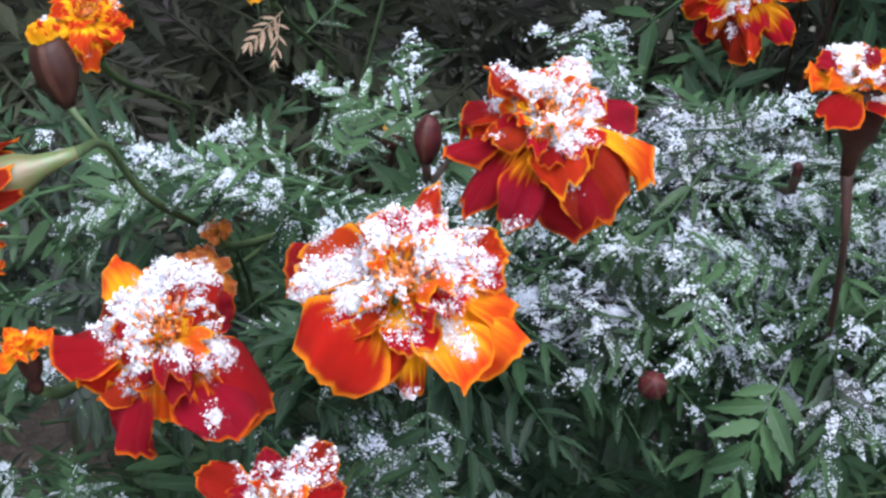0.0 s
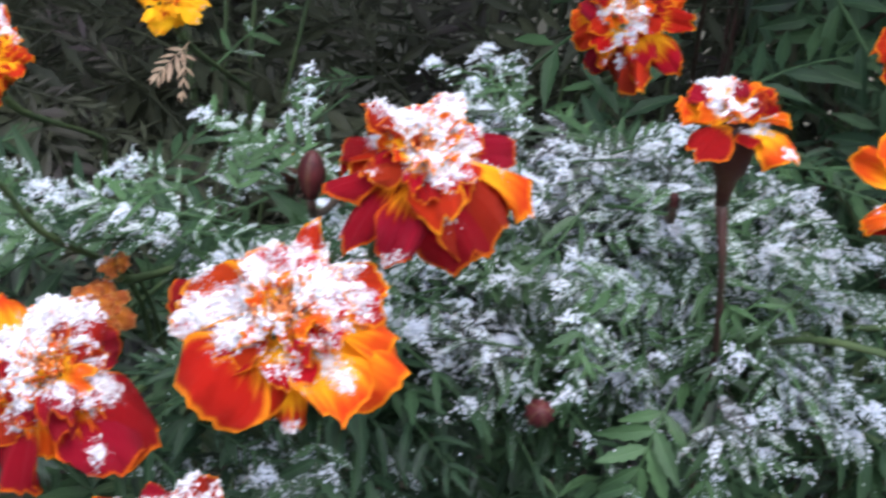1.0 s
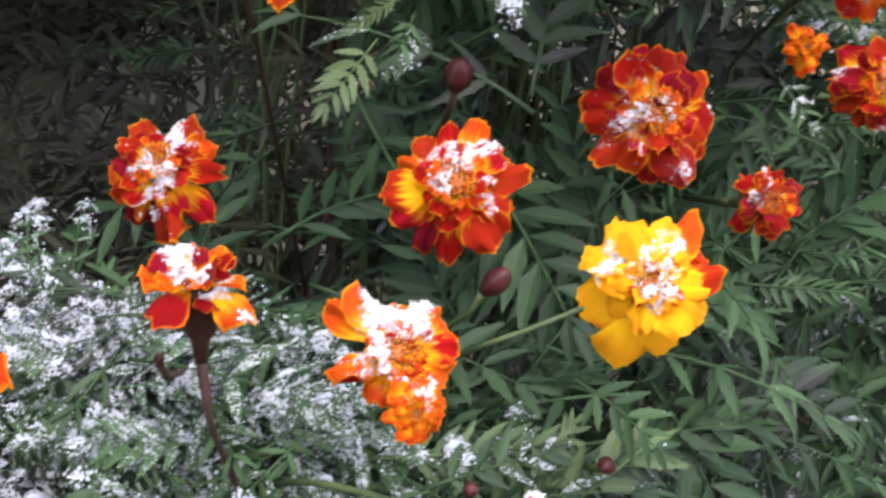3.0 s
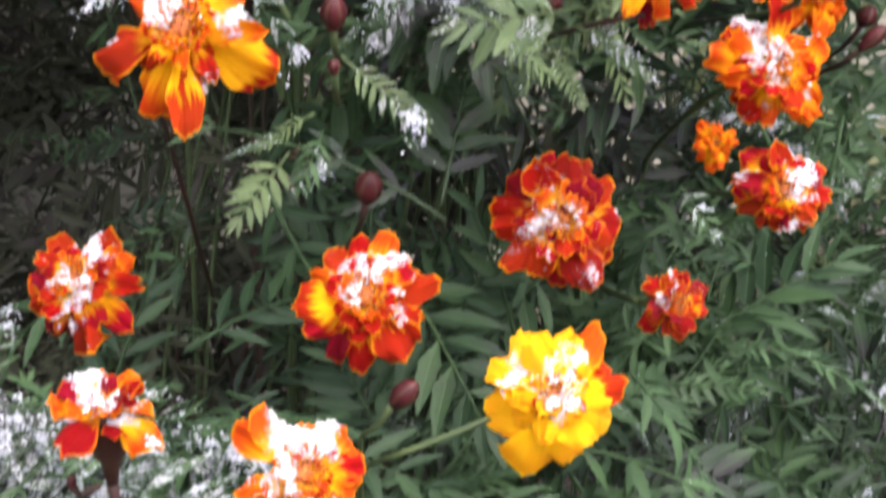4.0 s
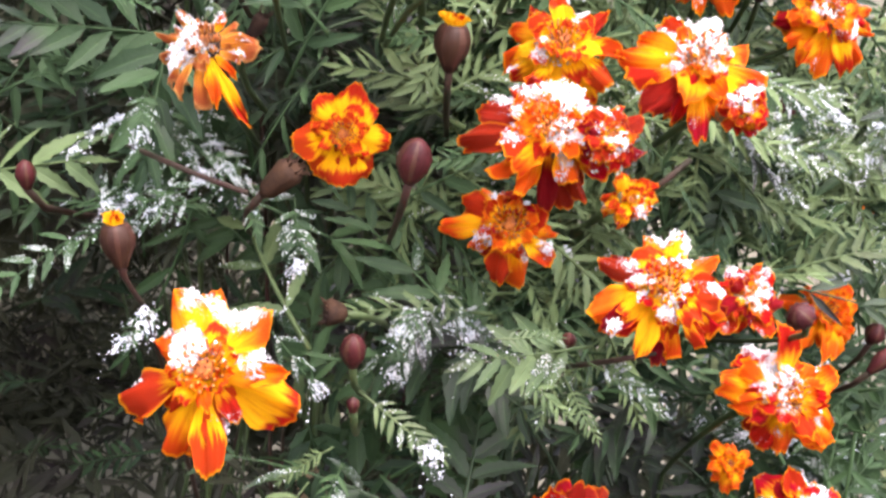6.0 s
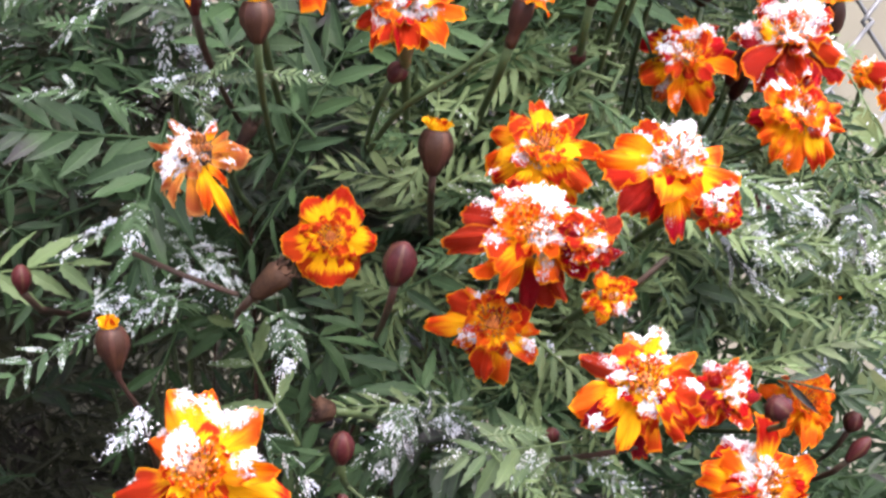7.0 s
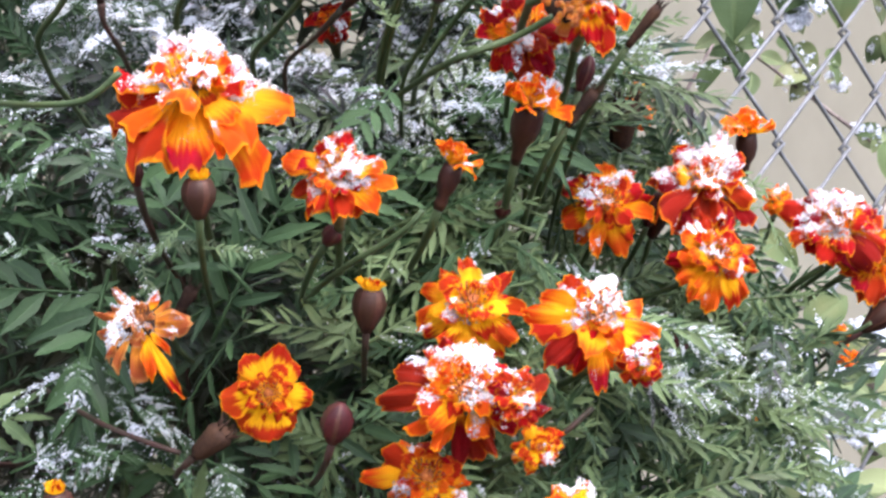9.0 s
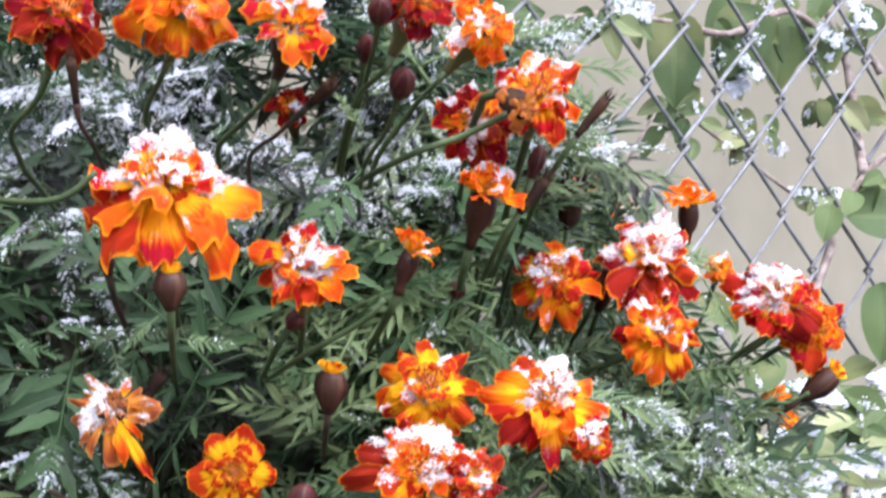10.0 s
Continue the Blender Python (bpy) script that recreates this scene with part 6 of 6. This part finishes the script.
shrub_leaf(fence_shrub, (0.2219, 1.0192, 0.6417), (0.65, -0.60, -0.48), (0.26, -0.71, 0.66), 0.0218, False, 0.7, 2043)
shrub_leaf(fence_shrub, (0.2109, 1.0223, 0.6519), (0.22, -0.69, -0.69), (0.52, -0.78, 0.35), 0.0174, False, 0.12, 2044)
shrub_leaf(fence_shrub, (0.2253, 1.0269, 0.6564), (0.60, -0.73, -0.33), (0.19, -0.90, 0.38), 0.0177, False, 0.12, 2045)
shrub_leaf(fence_shrub, (0.1968, 1.0385, 0.6423), (-0.22, -0.57, -0.79), (0.42, -0.67, 0.61), 0.0197, True, 0.7, 2046)
shrub_leaf(fence_shrub, (0.1988, 1.0433, 0.6524), (-0.05, -0.55, -0.83), (-0.42, -0.64, 0.64), 0.0207, True, 0.12, 2047)
shrub_leaf(fence_shrub, (0.2195, 1.0384, 0.6436), (0.78, -0.51, -0.36), (-0.13, -0.83, 0.54), 0.0266, False, 0.12, 2048)
shrub_leaf(fence_shrub, (0.2091, 1.0234, 0.6664), (0.34, -0.61, -0.72), (-0.56, -0.77, 0.31), 0.0200, False, 0, 2049)
shrub_leaf(fence_shrub, (0.2874, 1.0775, 0.6720), (-0.55, -0.50, -0.67), (-0.09, -0.79, 0.60), 0.0211, False, 0.12, 2050)
shrub_leaf(fence_shrub, (0.3187, 1.0851, 0.6582), (0.45, -0.82, -0.35), (-0.54, -0.59, 0.59), 0.0152, False, 0, 2051)
shrub_leaf(fence_shrub, (0.3147, 1.0755, 0.6626), (-0.74, -0.53, -0.42), (-0.19, -0.95, 0.26), 0.0198, False, 0.7, 2052)
shrub_leaf(fence_shrub, (0.3055, 1.0933, 0.6785), (0.01, -0.39, -0.92), (0.25, -0.85, 0.46), 0.0291, False, 0, 2053)
shrub_leaf(fence_shrub, (0.2842, 1.0783, 0.6527), (0.57, -0.65, -0.50), (-0.62, -0.73, 0.29), 0.0196, False, 0.12, 2054)
shrub_leaf(fence_shrub, (0.2997, 1.0792, 0.6941), (-0.49, -0.37, -0.79), (-0.25, -0.77, 0.59), 0.0274, False, 0, 2055)
shrub_leaf(fence_shrub, (0.2903, 1.0944, 0.6526), (0.49, -0.53, -0.69), (0.40, -0.81, 0.43), 0.0239, True, 0.12, 2056)
shrub_leaf(fence_shrub, (0.2885, 1.0633, 0.6762), (-0.62, -0.50, -0.61), (0.38, -0.85, 0.36), 0.0212, False, 0, 2057)
shrub_leaf(fence_shrub, (0.3122, 1.0694, 0.6886), (0.34, -0.44, -0.83), (0.33, -0.70, 0.63), 0.0282, False, 0.7, 2058)
shrub_leaf(fence_shrub, (0.2572, 1.0799, 0.6632), (-0.62, -0.37, -0.69), (0.50, -0.81, 0.31), 0.0269, False, 0, 2059)
shrub_leaf(fence_shrub, (0.2430, 1.0580, 0.6719), (0.49, -0.46, -0.75), (-0.43, -0.72, 0.55), 0.0278, False, 0, 2060)
shrub_leaf(fence_shrub, (0.2898, 1.0906, 0.6713), (-0.11, -0.60, -0.79), (-0.10, -0.85, 0.52), 0.0190, True, 0, 2061)
shrub_leaf(fence_shrub, (0.1158, 0.9632, 0.6552), (-0.39, -0.67, -0.63), (-0.23, -0.91, 0.35), 0.0166, False, 0.12, 2062)
shrub_leaf(fence_shrub, (0.1241, 0.9780, 0.6587), (-0.70, -0.52, -0.50), (-0.05, -0.72, 0.69), 0.0204, True, 0.12, 2063)
shrub_leaf(fence_shrub, (0.1261, 0.9738, 0.6549), (-0.77, -0.49, -0.40), (-0.12, -0.95, 0.30), 0.0210, True, 0, 2064)
shrub_leaf(fence_shrub, (0.1303, 0.9554, 0.6548), (0.58, -0.58, -0.57), (-0.52, -0.69, 0.50), 0.0220, True, 0, 2065)
shrub_leaf(fence_shrub, (0.1408, 0.9729, 0.6626), (-0.30, -0.61, -0.73), (0.43, -0.87, 0.23), 0.0182, False, 0, 2066)
shrub_leaf(fence_shrub, (0.1086, 0.9677, 0.6632), (0.30, -0.68, -0.67), (-0.38, -0.80, 0.46), 0.0179, False, 0, 2067)
shrub_leaf(fence_shrub, (0.1477, 0.9899, 0.6573), (0.02, -0.62, -0.79), (-0.33, -0.67, 0.66), 0.0189, True, 0, 2068)
shrub_leaf(fence_shrub, (0.1300, 0.9645, 0.6618), (-0.55, -0.61, -0.57), (0.13, -0.83, 0.54), 0.0178, False, 0, 2069)
shrub_leaf(fence_shrub, (0.1306, 0.9805, 0.6634), (0.40, -0.67, -0.63), (-0.27, -0.77, 0.58), 0.0186, False, 0.7, 2070)
shrub_leaf(fence_shrub, (0.3232, 1.0989, 0.6214), (0.76, -0.63, -0.16), (0.32, -0.85, 0.42), 0.0214, False, 0.12, 2071)
shrub_leaf(fence_shrub, (0.2949, 1.0807, 0.6224), (0.15, -0.55, -0.82), (0.45, -0.80, 0.41), 0.0214, False, 0, 2072)
shrub_leaf(fence_shrub, (0.3174, 1.0873, 0.6252), (-0.94, -0.32, -0.13), (-0.48, -0.69, 0.54), 0.0296, False, 0, 2073)
shrub_leaf(fence_shrub, (0.3345, 1.0564, 0.6335), (-0.27, -0.52, -0.81), (0.31, -0.78, 0.54), 0.0213, False, 0, 2074)
shrub_leaf(fence_shrub, (0.3276, 1.0568, 0.6064), (0.83, -0.51, -0.23), (0.11, -0.72, 0.68), 0.0272, False, 0, 2075)
shrub_leaf(fence_shrub, (0.3075, 1.0650, 0.6179), (0.41, -0.48, -0.78), (-0.64, -0.72, 0.25), 0.0262, True, 0, 2076)
shrub_leaf(fence_shrub, (0.2994, 1.0937, 0.6208), (-0.65, -0.50, -0.57), (-0.19, -0.91, 0.38), 0.0211, False, 0.12, 2077)
shrub_leaf(fence_shrub, (0.1717, 1.0047, 0.6112), (-0.84, -0.48, -0.26), (0.19, -0.92, 0.35), 0.0213, True, 0, 2078)
shrub_leaf(fence_shrub, (0.2049, 1.0076, 0.6099), (0.31, -0.79, -0.53), (-0.58, -0.76, 0.28), 0.0155, False, 0, 2079)
shrub_leaf(fence_shrub, (0.1682, 1.0028, 0.5952), (-0.79, -0.39, -0.48), (-0.54, -0.69, 0.48), 0.0253, False, 0.12, 2080)
shrub_leaf(fence_shrub, (0.1924, 1.0237, 0.5897), (-0.09, -0.61, -0.79), (0.49, -0.78, 0.38), 0.0188, True, 0, 2081)
shrub_leaf(fence_shrub, (0.2006, 1.0360, 0.6231), (-0.90, -0.33, -0.30), (-0.31, -0.90, 0.32), 0.0292, True, 0, 2082)
shrub_leaf(fence_shrub, (0.1817, 1.0335, 0.5980), (0.24, -0.63, -0.74), (0.10, -0.72, 0.69), 0.0193, True, 0, 2083)
shrub_leaf(fence_shrub, (0.1860, 1.0165, 0.6050), (-0.82, -0.54, -0.15), (-0.52, -0.84, 0.16), 0.0194, True, 0.12, 2084)
shrub_leaf(fence_shrub, (0.2416, 1.0269, 0.6048), (0.21, -0.81, -0.55), (-0.33, -0.82, 0.46), 0.0150, False, 0, 2085)
shrub_leaf(fence_shrub, (0.2358, 1.0203, 0.5928), (-0.91, -0.33, -0.26), (-0.55, -0.77, 0.32), 0.0290, True, 0.12, 2086)
shrub_leaf(fence_shrub, (0.2337, 1.0286, 0.5947), (-0.93, -0.32, -0.18), (-0.12, -0.75, 0.66), 0.0296, True, 0.12, 2087)
shrub_leaf(fence_shrub, (0.2482, 1.0481, 0.5947), (0.29, -0.60, -0.74), (-0.67, -0.69, 0.26), 0.0201, True, 0.7, 2088)
shrub_leaf(fence_shrub, (0.2399, 1.0214, 0.5977), (0.66, -0.71, -0.25), (0.53, -0.75, 0.38), 0.0184, False, 0.12, 2089)
shrub_leaf(fence_shrub, (0.3205, 1.0523, 0.5684), (-0.70, -0.59, -0.40), (-0.14, -0.80, 0.59), 0.0181, False, 0, 2090)
shrub_leaf(fence_shrub, (0.3241, 1.0630, 0.5577), (0.64, -0.53, -0.55), (0.37, -0.91, 0.19), 0.0247, False, 0, 2091)
shrub_leaf(fence_shrub, (0.2988, 1.0205, 0.5543), (-0.50, -0.49, -0.71), (0.11, -0.75, 0.66), 0.0218, False, 0, 2092)
shrub_leaf(fence_shrub, (0.3206, 1.0427, 0.5621), (-0.60, -0.42, -0.68), (-0.56, -0.69, 0.45), 0.0246, False, 0, 2093)
shrub_leaf(fence_shrub, (0.3228, 1.0378, 0.5677), (-0.78, -0.51, -0.36), (0.30, -0.83, 0.47), 0.0204, False, 0, 2094)
shrub_leaf(fence_shrub, (0.0853, 0.9518, 0.6514), (-0.63, -0.44, -0.64), (0.33, -0.89, 0.32), 0.0234, True, 0, 2095)
shrub_leaf(fence_shrub, (0.0819, 0.9643, 0.6520), (-0.15, -0.56, -0.81), (-0.39, -0.79, 0.47), 0.0202, False, 0, 2096)
shrub_leaf(fence_shrub, (0.0807, 0.9283, 0.6390), (-0.70, -0.40, -0.59), (0.33, -0.93, 0.13), 0.0252, False, 0, 2097)
shrub_leaf(fence_shrub, (0.0810, 0.9657, 0.6398), (0.46, -0.81, -0.38), (0.23, -0.79, 0.57), 0.0155, False, 0, 2098)
shrub_leaf(fence_shrub, (0.0804, 0.9401, 0.6391), (0.13, -0.73, -0.67), (-0.37, -0.92, 0.16), 0.0164, True, 0, 2099)
shrub_leaf(fence_shrub, (0.0712, 0.9665, 0.6571), (0.58, -0.78, -0.25), (0.54, -0.84, 0.12), 0.0165, True, 0, 2100)
shrub_leaf(fence_shrub, (0.2754, 1.0395, 0.5540), (0.48, -0.69, -0.55), (-0.57, -0.69, 0.44), 0.0183, False, 0, 2101)
shrub_leaf(fence_shrub, (0.2810, 1.0158, 0.5460), (-0.31, -0.41, -0.86), (-0.14, -0.88, 0.46), 0.0263, False, 0, 2102)
shrub_leaf(fence_shrub, (0.2640, 1.0412, 0.5511), (0.70, -0.64, -0.31), (-0.22, -0.96, 0.18), 0.0205, True, 0, 2103)
shrub_leaf(fence_shrub, (0.2802, 1.0295, 0.5530), (-0.01, -0.58, -0.82), (-0.47, -0.74, 0.49), 0.0201, True, 0.12, 2104)
shrub_leaf(fence_shrub, (0.1934, 0.9392, 0.3764), (0.35, -0.83, -0.43), (0.04, -0.65, 0.76), 0.0148, False, 0, 2105)
shrub_leaf(fence_shrub, (0.1661, 0.8097, 0.4226), (-0.20, -0.89, -0.42), (0.27, -0.64, 0.72), 0.0131, True, 0, 2106)
shrub_leaf(fence_shrub, (0.1560, 0.8847, 0.3803), (-0.79, -0.45, -0.42), (-0.44, -0.56, 0.70), 0.0226, False, 0.85, 2107)
shrub_leaf(fence_shrub, (0.1745, 0.7866, 0.4017), (0.20, -0.87, -0.46), (-0.08, -0.65, 0.76), 0.0140, True, 0.85, 2108)
shrub_leaf(fence_shrub, (0.2327, 0.8882, 0.4097), (-0.93, -0.35, -0.10), (0.19, -0.65, 0.73), 0.0277, False, 0, 2109)
shrub_leaf(fence_shrub, (0.1573, 0.7964, 0.4004), (-0.28, -0.81, -0.51), (0.01, -0.65, 0.76), 0.0142, True, 0.85, 2110)
shrub_leaf(fence_shrub, (0.2418, 0.8918, 0.3859), (-0.83, -0.53, 0.19), (0.09, -0.65, 0.75), 0.0202, True, 0, 2111)
shrub_leaf(fence_shrub, (0.2651, 0.8729, 0.3859), (-0.92, -0.39, -0.02), (0.27, -0.64, 0.72), 0.0255, True, 0, 2112)
shrub_leaf(fence_shrub, (0.1528, 0.8477, 0.3748), (0.10, -0.94, -0.33), (0.27, -0.64, 0.72), 0.0128, True, 0, 2113)
shrub_leaf(fence_shrub, (0.2554, 0.8642, 0.3972), (0.73, -0.68, 0.13), (0.26, -0.64, 0.72), 0.0198, False, 0.85, 2114)
shrub_leaf(fence_shrub, (0.1409, 0.8118, 0.4143), (-0.63, -0.53, -0.57), (-0.29, -0.61, 0.74), 0.0200, False, 0, 2115)
shrub_leaf(fence_shrub, (0.1292, 0.8534, 0.3967), (-0.90, -0.43, 0.08), (0.28, -0.64, 0.72), 0.0238, True, 0, 2116)
shrub_leaf(fence_shrub, (0.1475, 0.7892, 0.4172), (-0.73, -0.64, 0.24), (0.03, -0.65, 0.76), 0.0174, True, 0, 2117)
shrub_leaf(fence_shrub, (0.1578, 0.9006, 0.4135), (-0.69, -0.52, -0.50), (0.22, -0.65, 0.73), 0.0202, True, 0.85, 2118)
shrub_leaf(fence_shrub, (0.2440, 0.8123, 0.4261), (-0.72, -0.47, -0.51), (-0.08, -0.65, 0.76), 0.0220, False, 0, 2119)
shrub_leaf(fence_shrub, (0.1413, 0.8838, 0.4147), (0.55, -0.82, 0.15), (0.14, -0.65, 0.74), 0.0157, True, 0, 2120)
shrub_leaf(fence_shrub, (0.2457, 0.8768, 0.3880), (-0.92, -0.35, 0.18), (-0.38, -0.58, 0.72), 0.0286, False, 0.85, 2121)
shrub_leaf(fence_shrub, (0.1406, 0.9044, 0.4125), (0.07, -0.69, -0.72), (-0.02, -0.65, 0.76), 0.0172, True, 0.85, 2122)
shrub_leaf(fence_shrub, (0.1764, 0.8612, 0.4203), (0.38, -0.71, -0.59), (-0.40, -0.58, 0.71), 0.0173, False, 0, 2123)
shrub_leaf(fence_shrub, (0.2237, 0.8351, 0.3917), (0.65, -0.75, 0.12), (-0.16, -0.64, 0.76), 0.0175, False, 0, 2124)
shrub_leaf(fence_shrub, (0.1564, 0.8315, 0.4020), (-0.87, -0.48, -0.12), (-0.04, -0.65, 0.76), 0.0214, True, 0, 2125)
shrub_leaf(fence_shrub, (0.1225, 0.8303, 0.4068), (-0.59, -0.76, -0.28), (0.33, -0.63, 0.70), 0.0147, True, 0.85, 2126)
shrub_leaf(fence_shrub, (0.2141, 0.9090, 0.4028), (0.63, -0.75, 0.18), (-0.18, -0.63, 0.75), 0.0175, True, 0, 2127)
shrub_leaf(fence_shrub, (0.1110, 0.7960, 0.4188), (0.31, -0.79, -0.52), (-0.11, -0.64, 0.76), 0.0155, True, 0, 2128)
shrub_leaf(fence_shrub, (0.1905, 0.8619, 0.4219), (-0.87, -0.44, 0.23), (0.18, -0.65, 0.74), 0.0238, True, 0.85, 2129)
shrub_leaf(fence_shrub, (0.1650, 0.7890, 0.4010), (-0.68, -0.58, -0.45), (-0.13, -0.64, 0.76), 0.0184, True, 0, 2130)
shrub_leaf(fence_shrub, (0.2609, 0.8965, 0.3890), (0.42, -0.62, -0.66), (0.18, -0.65, 0.74), 0.0200, False, 0.85, 2131)
shrub_leaf(fence_shrub, (0.1732, 0.8266, 0.3770), (0.62, -0.78, -0.11), (0.09, -0.65, 0.75), 0.0166, True, 0.85, 2132)
shrub_leaf(fence_shrub, (0.1548, 0.9279, 0.4129), (0.66, -0.72, 0.21), (-0.44, -0.56, 0.70), 0.0183, False, 0.85, 2133)
shrub_leaf(fence_shrub, (0.2626, 0.9231, 0.3724), (0.59, -0.80, 0.10), (-0.32, -0.60, 0.73), 0.0161, False, 0.85, 2134)
shrub_leaf(fence_shrub, (0.1691, 0.8068, 0.4163), (0.39, -0.72, -0.58), (0.12, -0.65, 0.75), 0.0173, True, 0, 2135)
shrub_leaf(fence_shrub, (0.1350, 0.8620, 0.4210), (0.32, -0.80, -0.50), (-0.27, -0.61, 0.74), 0.0153, False, 0, 2136)
shrub_leaf(fence_shrub, (0.2032, 0.8567, 0.4138), (-0.74, -0.64, -0.19), (0.17, -0.65, 0.74), 0.0169, False, 0.85, 2137)
shrub_leaf(fence_shrub, (0.1827, 0.8621, 0.3985), (-0.76, -0.65, -0.06), (-0.19, -0.63, 0.75), 0.0167, True, 0.85, 2138)
shrub_leaf(fence_shrub, (0.1219, 0.8462, 0.4120), (-0.71, -0.48, -0.51), (0.30, -0.64, 0.71), 0.0215, True, 0, 2139)
shrub_leaf(fence_shrub, (0.2346, 0.7899, 0.3844), (0.76, -0.65, -0.02), (-0.03, -0.65, 0.76), 0.0209, True, 0, 2140)
shrub_leaf(fence_shrub, (0.1632, 0.8060, 0.3822), (-0.40, -0.62, -0.67), (-0.00, -0.65, 0.76), 0.0179, True, 0.85, 2141)
shrub_leaf(fence_shrub, (0.1391, 0.8084, 0.4067), (0.60, -0.78, 0.18), (-0.25, -0.62, 0.75), 0.0168, False, 0.85, 2142)
shrub_leaf(fence_shrub, (0.2285, 0.8403, 0.3899), (-0.90, -0.44, -0.03), (-0.26, -0.62, 0.74), 0.0233, False, 0.85, 2143)
shrub_leaf(fence_shrub, (0.2236, 0.7858, 0.4202), (0.44, -0.90, -0.02), (-0.44, -0.56, 0.70), 0.0140, False, 0, 2144)
shrub_leaf(fence_shrub, (0.1321, 0.8813, 0.3795), (-0.75, -0.66, 0.09), (0.04, -0.65, 0.76), 0.0166, True, 0, 2145)
shrub_leaf(fence_shrub, (0.2189, 0.8879, 0.4166), (0.45, -0.88, 0.12), (-0.09, -0.64, 0.76), 0.0144, True, 0.85, 2146)
shrub_leaf(fence_shrub, (0.2315, 0.9135, 0.3750), (0.72, -0.65, 0.25), (-0.26, -0.62, 0.74), 0.0207, True, 0, 2147)
shrub_leaf(fence_shrub, (0.1641, 0.8573, 0.4272), (-0.21, -0.60, -0.77), (-0.26, -0.62, 0.74), 0.0187, True, 0.85, 2148)
shrub_leaf(fence_shrub, (0.2537, 0.8432, 0.4172), (0.14, -0.92, -0.37), (-0.33, -0.60, 0.73), 0.0132, False, 0, 2149)
shrub_leaf(fence_shrub, (0.1575, 0.9306, 0.3934), (0.11, -0.72, -0.69), (-0.06, -0.65, 0.76), 0.0166, True, 0.85, 2150)
rng = random.Random(77)
low_shrub = empty("variegated_shrub", (0.24, 0.98, 0.0), "low shrub with pale green leaves under patches of snow", "shrub")
for k in range(7):
    tip = (0.24 + rng.uniform(-0.13, 0.14), 0.98 + rng.uniform(-0.1, 0.1), rng.uniform(0.28, 0.42))
    shrub_branch(low_shrub, [(0.24, 0.98, -0.005), (0.24 + (tip[0] - 0.24) * 0.4, 0.97, tip[2] * 0.6), tip], 0.003)
for k in range(230):
    x = rng.uniform(0.07, 0.42)
    y = 0.80 + 0.75 * (x - 0.09) + rng.uniform(-0.08, 0.14)
    z = rng.uniform(0.16, 0.445)
    shrub_leaf(low_shrub, (x, y, z), (rng.uniform(-1, 1), -0.5, rng.uniform(-0.3, 0.8)), (rng.uniform(-0.5, 0.5), -0.5, 0.9), rng.uniform(0.018, 0.036), rng.random() < 0.45, 0.8 if rng.random() < 0.38 else 0, 1000 + k)
verts, faces = grains(np.concatenate(SHRUB_SNOW), 0.0005, 0.0014, npr)
tagged(new("snow_on_shrub", quick_mesh("snow_on_shrub", verts, faces, SNOW)), "patches of white snow lying on shrub leaves", "snow", kind="stuff")
